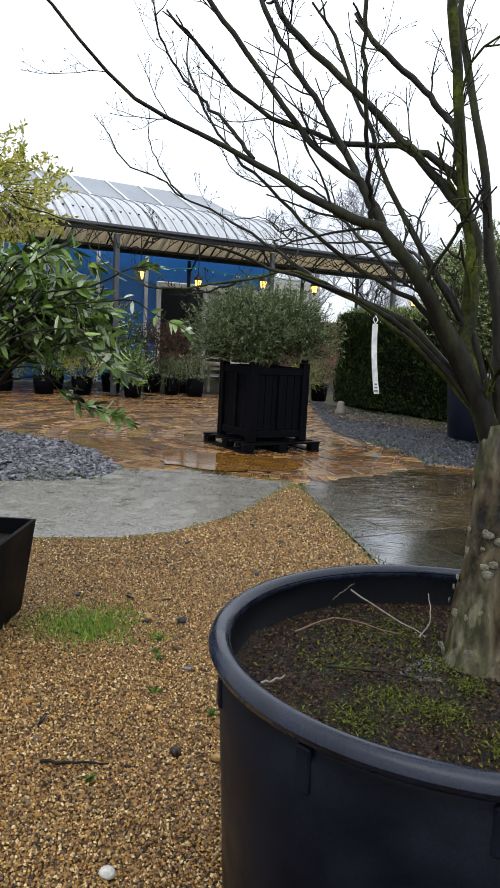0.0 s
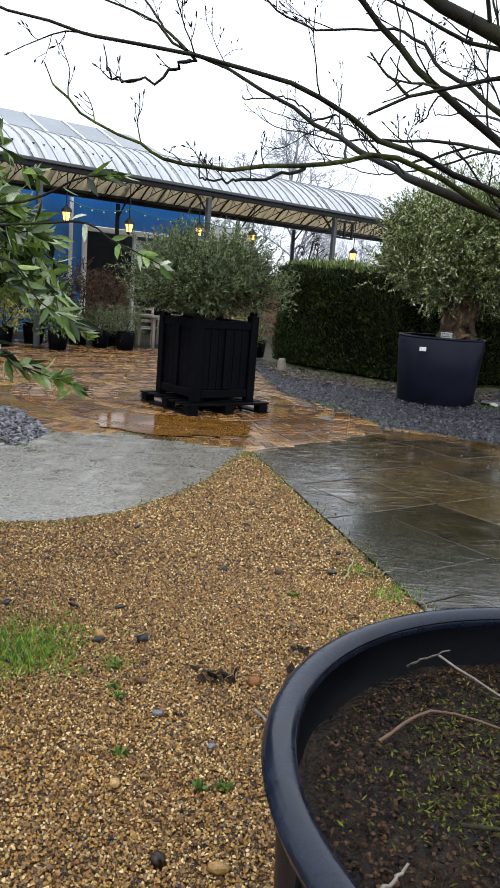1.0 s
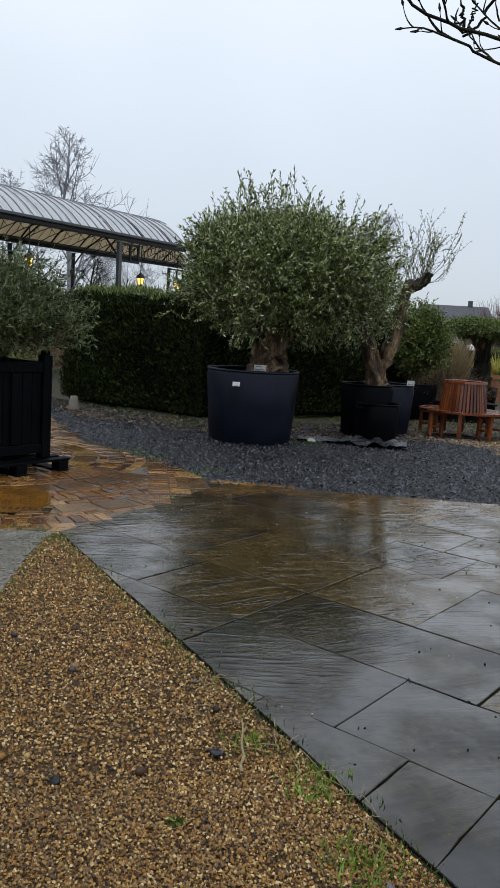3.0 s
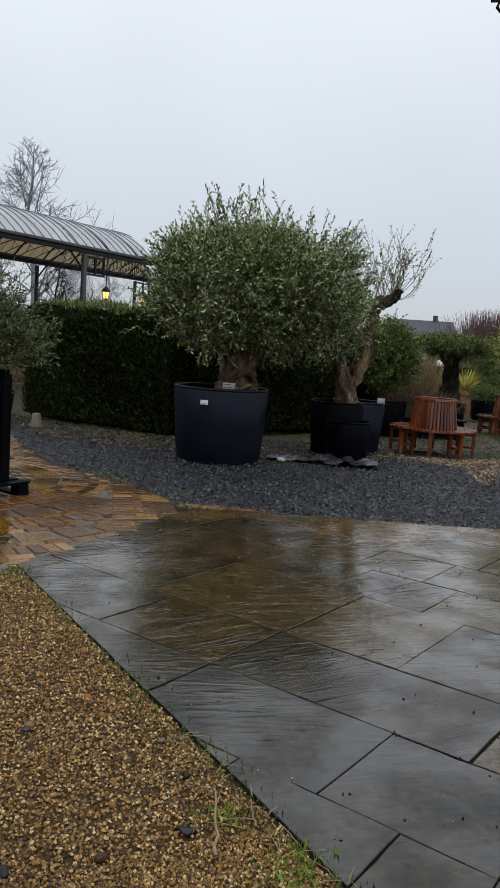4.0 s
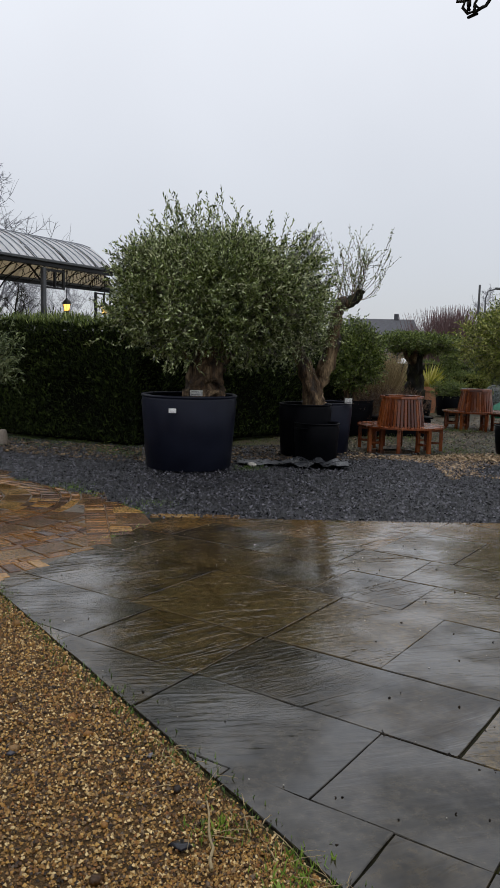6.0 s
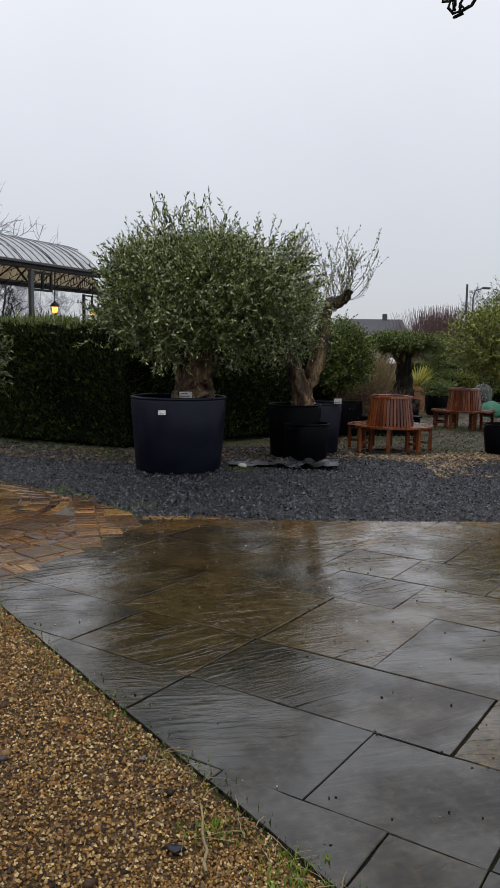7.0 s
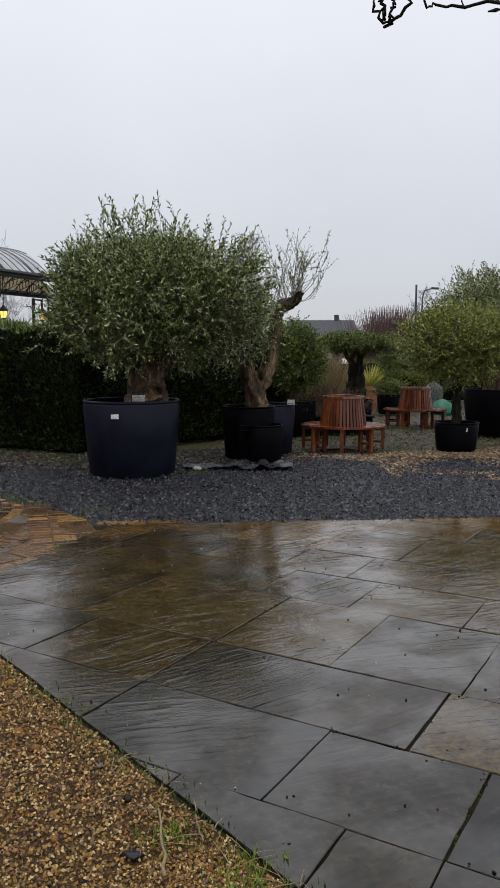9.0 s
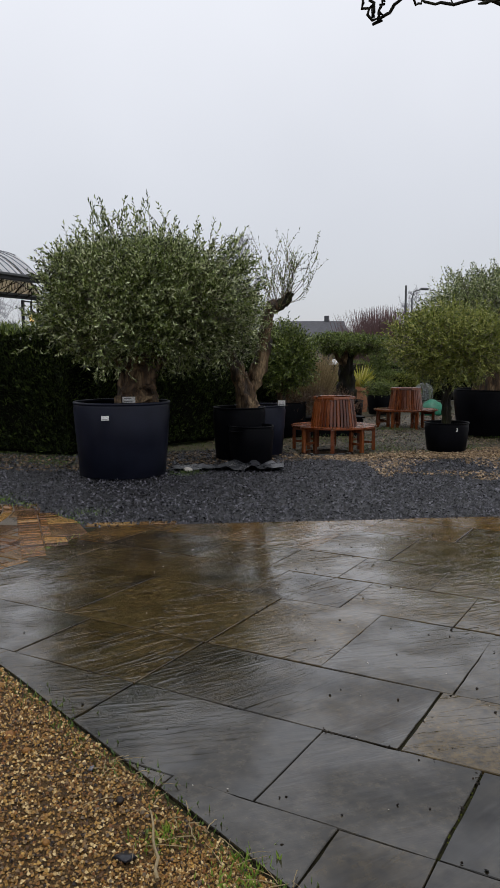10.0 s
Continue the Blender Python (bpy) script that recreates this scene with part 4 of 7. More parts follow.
def limb(points, r0, r1, shoots, seed, reach=0.34, lift=0.2, bark=M_BARK):
    """One limb of the bare tree with its shoots and twigs, joined into one mesh."""
    global g2
    g2 = np.random.default_rng(seed)
    t = Tubes()
    line = smooth_line(np.array(points) - inv, 22, g2, 0.0025)
    t.add(line, r1 + (r0 - r1) * np.linspace(1, 0, 22) ** 1.8, 8, 0.06, g2)
    for k in range(shoots):
        i = int(3 + 18 * (k + g2.random()) / shoots)
        i = min(i, 21)
        way = unit(line[min(i + 1, 21)] - line[i - 1])
        side = unit(np.cross(way, g2.normal(size=3)))
        twig(t, line[i], way * 0.75 + side * 0.8 * (1 - 0.4 * lift) + np.array((0, 0, lift)), reach * g2.uniform(0.4, 1.1), max(0.0011, (r1 + (r0 - r1) * (1 - i / 21) ** 1.8) * 0.28), 2 if reach > 0.1 else 1)
    twig(t, line[-1], line[-1] - line[-3] + np.array((0, 0, 0.02 * lift)), reach * 0.5, r1, 1 if lift < 0.5 else 0)
    t.make("limb", bark, tree)


FORK = (0.61, 2.39, 1.34)
# the crown: long limbs that sweep away from the fork
limb([(0.65, 2.39, 1.17), FORK, (0.5, 2.39, 1.557), (0.449, 2.38, 1.641), (0.398, 2.36, 1.71), (0.336, 2.35, 1.79), (0.27, 2.34, 1.855), (0.179, 2.36, 1.886), (0.072, 2.38, 1.935), (-0.024, 2.4, 1.992), (-0.135, 2.42, 2.057), (-0.255, 2.4, 2.095), (-0.374, 2.36, 2.154), (-0.472, 2.3, 2.231), (-0.56, 2.25, 2.33)], 0.034, 0.004, 11, 101, 0.3)
limb([(-0.066, 2.42, 2.027), (-0.132, 2.45, 2.109), (-0.212, 2.48, 2.186), (-0.272, 2.5, 2.254), (-0.34, 2.5, 2.35)], 0.007, 0.003, 6, 102, 0.25)
limb([(0.525, 2.43, 1.84), (0.503, 2.44, 1.962), (0.47, 2.46, 2.017), (0.405, 2.5, 2.074), (0.318, 2.53, 2.101), (0.243, 2.55, 2.104), (0.143, 2.56, 2.121), (0.012, 2.58, 2.161), (-0.123, 2.6, 2.243), (-0.244, 2.6, 2.36)], 0.013, 0.006, 9, 103, 0.28)
limb([(0.3, 2.35, 1.82), (0.248, 2.38, 1.918), (0.217, 2.4, 1.976), (0.135, 2.42, 2.03), (0.065, 2.44, 2.103), (0.007, 2.45, 2.174), (-0.101, 2.45, 2.307), (-0.2, 2.45, 2.42)], 0.014, 0.007, 7, 104, 0.28)
limb([(0.28, 2.37, 1.87), (0.246, 2.42, 1.946), (0.209, 2.46, 2.018), (0.151, 2.5, 2.118), (0.091, 2.53, 2.217), (0.016, 2.55, 2.326), (-0.06, 2.57, 2.45)], 0.013, 0.008, 6, 105, 0.28)
limb([(0.54, 2.42, 1.75), (0.532, 2.43, 1.87), (0.487, 2.45, 1.944), (0.419, 2.48, 2.02), (0.352, 2.52, 2.1), (0.265, 2.55, 2.191), (0.177, 2.58, 2.278), (0.065, 2.6, 2.374), (-0.02, 2.62, 2.46)], 0.017, 0.009, 7, 106, 0.28)
limb([FORK, (0.56, 2.4, 1.56), (0.512, 2.41, 1.639), (0.453, 2.43, 1.732), (0.397, 2.46, 1.827), (0.357, 2.5, 1.899), (0.28, 2.55, 2.056), (0.258, 2.6, 2.158), (0.217, 2.65, 2.248), (0.151, 2.7, 2.418)], 0.014, 0.006, 8, 107, 0.28)
limb([(0.255, 2.36, 1.86), (0.241, 2.34, 1.929), (0.222, 2.3, 2.028), (0.206, 2.27, 2.136), (0.195, 2.25, 2.242), (0.19, 2.24, 2.4)], 0.0065, 0.005, 3, 108, 0.2)
limb([(0.48, 2.45, 2.05), (0.477, 2.5, 2.134), (0.457, 2.55, 2.187), (0.382, 2.6, 2.281), (0.265, 2.65, 2.403)], 0.013, 0.009, 4, 109, 0.28)
limb([(0.65, 2.39, 1.17), (0.61, 2.395, 1.34), (0.55, 2.41, 1.5), (0.532, 2.41, 1.572), (0.534, 2.42, 1.681), (0.532, 2.43, 1.817), (0.498, 2.44, 1.949), (0.474, 2.44, 2.142), (0.442, 2.44, 2.329), (0.42, 2.44, 2.5)], 0.038, 0.014, 5, 110, 0.28, bark=M_MOSSBARK)
limb([(0.65, 2.385, 1.17), (0.645, 2.4, 1.36), (0.635, 2.46, 1.6), (0.6, 2.53, 1.85), (0.57, 2.58, 2.1), (0.5, 2.7, 2.5)], 0.034, 0.01, 5, 111, 0.28)
# low limb that dips towards the path
limb([FORK, (0.42, 2.42, 1.56), (0.29, 2.43, 1.65), (0.21, 2.42, 1.686), (0.125, 2.4, 1.708), (0.015, 2.36, 1.736), (-0.083, 2.3, 1.766), (-0.163, 2.25, 1.785), (-0.279, 2.22, 1.796), (-0.394, 2.22, 1.806), (-0.432, 2.21, 1.808), (-0.518, 2.2, 1.826), (-0.6, 2.2, 1.85)], 0.009, 0.0018, 6, 112, 0.12, 0.4)
limb([(-0.274, 2.23, 1.797), (-0.295, 2.24, 1.787), (-0.324, 2.25, 1.773), (-0.373, 2.25, 1.765), (-0.39, 2.25, 1.772)], 0.003, 0.0014, 3, 113, 0.05, 0.6)
# long straight limb further over
limb([FORK, (0.42, 2.5, 1.6), (0.25, 2.58, 1.68), (0.137, 2.65, 1.731), (0.106, 2.72, 1.759), (0.055, 2.8, 1.798), (-0.014, 2.88, 1.847), (-0.099, 2.92, 1.902), (-0.228, 2.97, 1.977), (-0.339, 3.0, 2.017), (-0.405, 3.02, 2.077), (-0.535, 3.05, 2.128), (-0.606, 3.1, 2.235)], 0.0125, 0.0022, 7, 114, 0.17, 0.4)
limb([(-0.32, 2.99, 2.01), (-0.4, 3.05, 2.1), (-0.46, 3.1, 2.2), (-0.47, 3.1, 2.3)], 0.004, 0.0014, 4, 115, 0.1, 0.5)
# mossy low branch with upright spurs
limb([FORK, (0.42, 2.47, 1.55), (0.2, 2.55, 1.7), (0.053, 2.54, 1.752), (-0.024, 2.5, 1.732), (-0.096, 2.45, 1.712), (-0.198, 2.36, 1.687), (-0.263, 2.3, 1.674), (-0.309, 2.27, 1.674), (-0.342, 2.27, 1.689), (-0.393, 2.28, 1.708), (-0.434, 2.3, 1.733), (-0.47, 2.32, 1.77)], 0.0065, 0.0016, 9, 116, 0.06, 0.9, M_MOSSBARK)
limb([(-0.1, 2.45, 1.705), (-0.17, 2.38, 1.676), (-0.22, 2.33, 1.66), (-0.25, 2.31, 1.655), (-0.265, 2.3, 1.66)], 0.003, 0.0013, 3, 117, 0.05, 0.8)
limb([FORK, (0.427, 2.42, 1.642), (0.331, 2.44, 1.707), (0.222, 2.46, 1.767), (0.137, 2.48, 1.828), (0.057, 2.5, 1.896), (-0.015, 2.5, 1.96), (-0.09, 2.52, 2.028), (-0.166, 2.55, 2.112), (-0.221, 2.6, 2.195), (-0.27, 2.63, 2.3)], 0.009, 0.0035, 9, 118, 0.24)
limb([(0.35, 2.5, 1.74), (0.256, 2.6, 1.85), (0.222, 2.65, 1.896), (0.18, 2.7, 1.934), (0.132, 2.75, 1.998), (0.085, 2.8, 2.032), (-0.008, 2.85, 2.033), (-0.097, 2.9, 2.058), (-0.159, 2.9, 2.095)], 0.0065, 0.002, 8, 119, 0.14, 0.4)
# outer shoots that hang over the paving
limb([(0.62, 2.42, 1.38), (0.6, 2.75, 1.66), (0.5, 3.1, 1.86), (0.4, 3.3, 1.93), (0.223, 3.3, 1.925), (0.143, 3.3, 1.914), (0.067, 3.3, 1.911), (0.0, 3.3, 1.921), (-0.085, 3.3, 1.931), (-0.12, 3.3, 1.946)], 0.009, 0.0012, 9, 120, 0.07, 0.5)
limb([(0.07, 3.1, 1.83), (0.075, 3.2, 1.9), (0.061, 3.29, 1.973), (0.036, 3.3, 1.937), (0.0, 3.3, 1.921), (-0.054, 3.3, 1.887), (-0.095, 3.3, 1.875)], 0.0034, 0.0012, 5, 121, 0.06, 0.5)
limb([(0.061, 3.3, 1.973), (0.011, 3.3, 1.958), (-0.014, 3.3, 1.979), (-0.052, 3.3, 1.997), (-0.089, 3.3, 2.006), (-0.161, 3.3, 1.988), (-0.184, 3.3, 1.995)], 0.003, 0.0014, 3, 122, 0.05, 0.5)
limb([(0.42, 3.28, 1.92), (0.3, 3.3, 1.88), (0.228, 3.3, 1.874), (0.128, 3.3, 1.871), (0.041, 3.3, 1.873), (-0.009, 3.3, 1.908)], 0.0036, 0.0012, 6, 123, 0.06, 0.5)
limb([(0.45, 3.2, 1.9), (0.3, 3.27, 1.85), (0.232, 3.3, 1.843), (0.185, 3.3, 1.833), (0.111, 3.3, 1.845), (0.052, 3.3, 1.861)], 0.0034, 0.0012, 5, 124, 0.06, 0.5)
limb([(0.5, 3.1, 1.86), (0.56, 3.45, 2.03), (0.566, 3.699, 2.096), (0.539, 3.728, 2.098), (0.521, 3.743, 2.104), (0.493, 3.77, 2.102), (0.472, 3.785, 2.11), (0.461, 3.795, 2.109), (0.452, 3.801, 2.115)], 0.0045, 0.0016, 2, 125, 0.04, 0.7)
limb([(0.54, 3.6, 2.08), (0.46, 3.74, 2.16), (0.444, 3.798, 2.131), (0.437, 3.812, 2.114), (0.431, 3.826, 2.099), (0.424, 3.833, 2.096), (0.412, 3.839, 2.101), (0.403, 3.841, 2.111)], 0.0028, 0.002, 0, 126, 0.02, 0.7)
limb([(0.424, 3.833, 2.097), (0.424, 3.824, 2.116), (0.425, 3.82, 2.135)], 0.002, 0.0014, 0, 127, 0.02, 0.7)
limb([(0.418, 3.835, 2.098), (0.411, 3.832, 2.116), (0.409, 3.83, 2.13)], 0.0022, 0.0018, 0, 128, 0.02, 0.7)
# hanging tag
tag = thing("hanging_tag", (0.284, 2.40, 1.612), "long white plastic price tag hanging from a branch", "plant label", "plant labels", 12)
bm = bmesh.new()
rows_ = []
for k in range(9):
    c, z = 0.018 * (k / 8) ** 2, -0.0235 * k
    rows_.append([bm.verts.new((c + x, y, z)) for x, y in ((-0.0075, -0.0008), (0.0075, -0.0008), (0.0075, 0.0008), (-0.0075, 0.0008))])
for a, b in zip(rows_, rows_[1:]):
    for k in range(4):
        bm.faces.new((a[k], a[(k + 1) % 4], b[(k + 1) % 4], b[k]))
bm.faces.new(rows_[0])
bm.faces.new(rows_[-1][::-1])
bmesh.ops.recalc_face_normals(bm, faces=bm.faces)
part("strip", bm, M_LABEL, tag)
for k in range(3):
    bm = bmesh.new()
    box(bm, 0.0095, -0.003, -0.182 + 0.009 * k, 0.0205 - 0.002 * k, -0.0012, -0.178 + 0.009 * k)
    part("print_line", bm, M_INK, tag)
t = Tubes()
t.add([(0, 0, 0), (-0.005, 0.004, 0.012), (0.002, 0.006, 0.022), (0.007, 0.0, 0.01), (0, 0, 0)], np.full(5, 0.0014), 4)
t.make("loop", M_LABEL, tag)


# ---- square planter with the long-leaved shrub ----
planter = thing("square_planter", (-1.66, 4.0, 0), "dark zinc square tapered planter on gravel", "plant pot", "planters")
bm = bmesh.new()


def frustum(bm, top, z1, bot, z0):
    vs = [bm.verts.new((sx * bot, sy * bot, z0)) for sx, sy in ((-1, -1), (1, -1), (1, 1), (-1, 1))] + [bm.verts.new((sx * top, sy * top, z1)) for sx, sy in ((-1, -1), (1, -1), (1, 1), (-1, 1))]
    for k in range(4):
        bm.faces.new((vs[k], vs[(k + 1) % 4], vs[4 + (k + 1) % 4], vs[4 + k]))
    return vs


a1 = frustum(bm, 0.40, 0.5, 0.34, 0.0)
a2 = frustum(bm, 0.38, 0.5, 0.36, 0.36)
bm.faces.new(a1[:4][::-1])
bm.faces.new(a2[:4])
for k in range(4):
    bm.faces.new((a1[4 + k], a1[4 + (k + 1) % 4], a2[4 + (k + 1) % 4], a2[4 + k]))
bmesh.ops.recalc_face_normals(bm, faces=bm.faces)
part("body", bm, M_BLACK, planter)
bm = bmesh.new()
box(bm, -0.365, -0.365, 0.37, 0.365, 0.365, 0.42, 0.01)
part("soil", bm, M_COMPOST, planter, "dark compost")
shrub = thing("long_leaved_shrub", (-1.66, 4.0, 0.42), "evergreen shrub with long narrow glossy leaves drooping over the path", "shrub")
g = np.random.default_rng(31)
t = Tubes()
lb, lw = [], []
for k in range(135):
    a = g.uniform(-0.5, 1.5)
    out = g.uniform(0.2, 0.88)
    top = g.uniform(1.0, 1.36) if k % 11 else 1.5
    tip = np.array((out * math.cos(a), out * math.sin(a) * 0.8 + 0.2, max(1.1 - 0.1 * out, top - g.uniform(0.0, 0.4) * out)))
    line = smooth_line([(0.05 * math.cos(a), 0.05 * math.sin(a), 0), (tip[0] * 0.35, tip[1] * 0.35, top * 0.75), (tip[0] * 0.75, tip[1] * 0.75, top), tip], 14, g, 0.008)
    t.add(line, np.linspace(0.008, 0.002, 14), 4)
    for i in range(7, 14):
        for s in range(5):
            lb.append(line[i] + g.normal(0, 0.006, 3))
            lw.append(unit(line[i] - line[i - 1]) * 0.5 + g.normal(0, 0.55, 3) + np.array((0, 0, -0.15)))
sprays = (((-0.75, 3.95, 1.69), (-0.55, 3.86, 1.63), (-0.4, 3.77, 1.57), 15), ((-0.85, 3.97, 1.76), (-0.7, 3.92, 1.83), (-0.56, 3.86, 1.85), 13), ((-1.0, 4.1, 1.5), (-0.85, 4.2, 1.38), (-0.7, 4.3, 1.29), 26),
          ((-1.15, 4.15, 1.3), (-0.95, 4.18, 1.17), (-0.74, 4.2, 1.1), 34), ((-1.2, 4.1, 1.35), (-1.05, 4.15, 1.22), (-0.9, 4.2, 1.16), 22),
          ((-0.95, 3.9, 1.55), (-0.8, 3.85, 1.42), (-0.68, 3.85, 1.36), 16))
for p, q, r, n in sprays:                            # long drooping sprays
    home = np.array((-1.66, 4.0, 0.42))
    p, q, r = np.array(p) - home, np.array(q) - home, np.array(r) - home
    line = smooth_line([(0.05, 0.03, 0.2), (p[0] * 0.4, p[1] * 0.4, p[2] * 0.85), p, q, r], 22)
    t.add(line, np.linspace(0.007, 0.002, 22), 4)
    for k in range(n):
        i = 21 - int(abs(g.normal(0, 4.5)))
        lb.append(line[max(8, i)] + g.normal(0, 0.003, 3))
        lw.append(unit(r - q) * 0.9 + g.normal(0, 0.42, 3))
t.make("stemwork", M_BARK, shrub)
lb, lw = np.array(lb), np.array(lw)
v, f = leaf_mesh(lb, lw, g.uniform(0.06, 0.105, len(lb)), g.uniform(0.019, 0.03, len(lb)), g, "long", 0.18)
arrays("leaves", v, f, M_LAUREL, shrub)

# ---- yellow-green potted tree beyond the path ----
round_pot("plant_pot", (-3.5, 8.9), 0.3, 0.25, 0.45, M_BLACK, "black plastic nursery pot on slate chippings", n=28)
lime = thing("yellow_green_tree", (-3.5, 8.9, 0.35), "small tree with yellow-green leaves in a black pot", "tree")
t = Tubes()
t.add(smooth_line([(0, 0, 0), (0.03, 0.02, 0.8), (0.0, 0, 1.6), (0.06, 0, 2.6)], 12), np.linspace(0.03, 0.012, 12), 7)
t.make("trunk", M_BARK, lime)
leafy(lime, (0.15, 0, 2.65), (0.85, 0.8, 0.6), 420, 12, (0.07, 0.035), M_LIME, 41, M_BARK, 0.3)


# ---- the black planter on a pallet ----
PL = (-0.19, 11.08)
pallet = thing("pallet", (*PL, 0), "black plastic shipping pallet lying on wet brick paving", "pallet", turn=33)
for x in (-0.52, 0.0, 0.52):
    bm = bmesh.new()
    box(bm, x - 0.07, -0.6, 0.0, x + 0.07, 0.6, 0.02, 0.004)
    part("runner", bm, M_BLACK, pallet)
    for y in (-0.53, 0.0, 0.53):
        bm = bmesh.new()
        box(bm, x - 0.065, y - 0.065, 0.02, x + 0.065, y + 0.065, 0.11, 0.008)
        part("block", bm, M_BLACK, pallet)
for k in range(7):
    bm = bmesh.new()
    y = -0.54 + k * 0.18
    box(bm, -0.6, y - 0.055, 0.11, 0.6, y + 0.055, 0.135, 0.004)
    part("deck_board", bm, M_BLACK, pallet)
vers = thing("versailles_planter", (*PL, 0.135), "large black timber planter with corner posts, standing on a pallet", "plant pot", turn=33)
HW = 0.4
for sx in (-1, 1):
    for sy in (-1, 1):
        bm = bmesh.new()
        box(bm, sx * HW - 0.055, sy * HW - 0.055, 0.0, sx * HW + 0.055, sy * HW + 0.055, 1.06, 0.008)
        box(bm, sx * HW - 0.04, sy * HW - 0.04, 1.058, sx * HW + 0.04, sy * HW + 0.04, 1.11, 0.012)
        part("post", bm, M_BLACK, vers)
for k in range(4):
    m = pose(0, 0, 0, 0, 0, 90 * k)
    for z0, z1 in ((0.05, 0.15), (0.89, 0.99)):
        bm = bmesh.new()
        box(bm, -HW + 0.056, -HW - 0.042, z0, HW - 0.056, -HW + 0.01, z1, 0.006, m)
        part("rail", bm, M_BLACK, vers)
    for j in range(6):
        bm = bmesh.new()
        w = (2 * HW - 0.115) / 6
        x = -HW + 0.0575 + j * w
        box(bm, x + 0.003, -HW - 0.02, 0.152, x + w - 0.003, -HW + 0.008, 0.888, 0.004, m)
        part("board", bm, M_BLACK, vers)
    bm = bmesh.new()
    box(bm, -0.03, -HW - 0.05, 0.16, 0.03, -HW - 0.021, 0.885, 0.006, m)
    part("stile", bm, M_BLACK, vers)
bm = bmesh.new()
box(bm, -HW + 0.03, -HW + 0.03, 0.06, HW - 0.03, HW - 0.03, 0.91, 0.01)
part("soil", bm, M_COMPOST, vers, "dark compost")
bush = thing("bushy_olive", (*PL, 1.09), "rounded grey-green olive bush in the black planter", "shrub")
t = Tubes()
g = np.random.default_rng(8)
for k in range(9):
    a = k * 0.7
    t.add(smooth_line([(0.04 * math.cos(a), 0.04 * math.sin(a), 0), (0.2 * math.cos(a), 0.2 * math.sin(a), 0.3), (0.5 * math.cos(a), 0.5 * math.sin(a), 0.7)], 8, g, 0.01), np.linspace(0.025, 0.008, 8), 5)
t.make("stemwork", M_OLIVEBARK, bush)
leafy(bush, (-0.05, 0, 0.5), (0.78, 0.68, 0.44), 2300, 20, (0.058, 0.0135), M_SHRUB, 42, M_BARK, 0.3, 0.75, 0.3, floor=0.1, lumps=0.5, clumps=120, clump=0.1)


# ---- olives in tubs ----
def gnarled(parent, points, radii, seed, name="trunk", material=M_OLIVEBARK, sides=28, lumps=0.14, n=22):
    g = np.random.default_rng(seed)
    t = Tubes()
    u = np.linspace(0, 1, n)
    t.add(smooth_line(points, n, g, 0.012), np.interp(u, np.linspace(0, 1, len(radii)), radii), sides, lumps, g)
    return t.make(name, material, parent)


round_pot("olive_tub", (3.5, 13.35), 0.68, 0.6, 1.03, M_TUB, "huge dark blue-grey plastic tub on slate chippings", 0.05, 0.1, "olive tubs", n=64)
olive = thing("olive_tree", (3.72, 13.35, 0.92), "old olive tree with gnarled trunk and broad silvery crown", "tree", "olive trees")
gnarled(olive, [(0.02, 0, 0), (0.03, 0.02, 0.25), (0.05, 0, 0.5), (0.1, 0, 0.75)], (0.33, 0.26, 0.24, 0.24), 1)
for k, (dx, dy, dz) in enumerate(((-0.8, 0.2, 1.3), (0.9, -0.3, 1.2), (0.1, 0.5, 1.6), (0.2, -0.6, 1.3), (-0.3, -0.3, 1.7), (1.2, -0.2, 1.5))):
    gnarled(olive, [(0.05 + 0.08 * np.sign(dx), 0, 0.45), (dx * 0.4, dy * 0.4, 0.8), (dx, dy, dz)], (0.1, 0.07, 0.025), 10 + k, "limb", sides=8, n=12)
leafy(olive, (0.18, 0.05, 1.5), (1.15, 1.0, 0.74), 1800, 18, (0.062, 0.021), M_OLIVE, 41, M_OLIVEBARK, 0.3, 0.3, 0.1, floor=0.45, lumps=0.3, boxy=3.2, leaf_name="inner_crown")
leafy(olive, (0.18, 0.05, 1.52), (1.27, 1.05, 0.79), 5600, 20, (0.064, 0.0205), M_OLIVE, 43, M_PALEBARK, 0.31, 0.55, 0.6, floor=0.4, lumps=0.65, boxy=2.9, clumps=210, clump=0.105, spread=0.62)
leafy(olive, (0.18, 0.05, 1.54), (1.25, 1.0, 0.84), 700, 20, (0.062, 0.0195), M_OLIVE, 143, M_PALEBARK, 0.42, 1.0, 0.84, floor=0.9, lumps=0.6, boxy=3.0, leaf_name="upper_crown", spread=0.5, clumps=300, clump=0.07)
paper_label("plant_label", (3.06, 12.79, 0.81), (0.1, 0.06), -16, 0, "small white label stuck on the tub", 1)
paper_label("plant_label", (3.42, 12.86, 1.03), (0.17, 0.1), -20, 35, "white plant label lying on the tub rim", 2)

round_pot("black_tub", (5.72, 14.0), 0.43, 0.38, 0.84, M_BLACK, "black plastic tub on slate chippings", 0.03, 0.1, "olive tubs", n=48)
round_pot("black_tub", (5.66, 13.5), 0.36, 0.32, 0.58, M_BLACK, "smaller empty black plastic tub with handles", 0.03, 0.4, "olive tubs", True, 20, n=40)
round_pot("grey_tub", (6.28, 14.3), 0.44, 0.38, 0.84, M_TUB, "dark grey plastic tub beside the black tubs", 0.03, 0.1, "olive tubs", n=48)
paper_label("plant_label", (6.45, 13.88, 0.84), (0.12, 0.09), -30, 20, "white plant label on the tub rim", 1)
olive2 = thing("pruned_olive_tree", (5.85, 13.98, 0.75), "gnarled hard-pruned olive tree with a bare crooked arm and thin shoots", "tree", "olive trees")
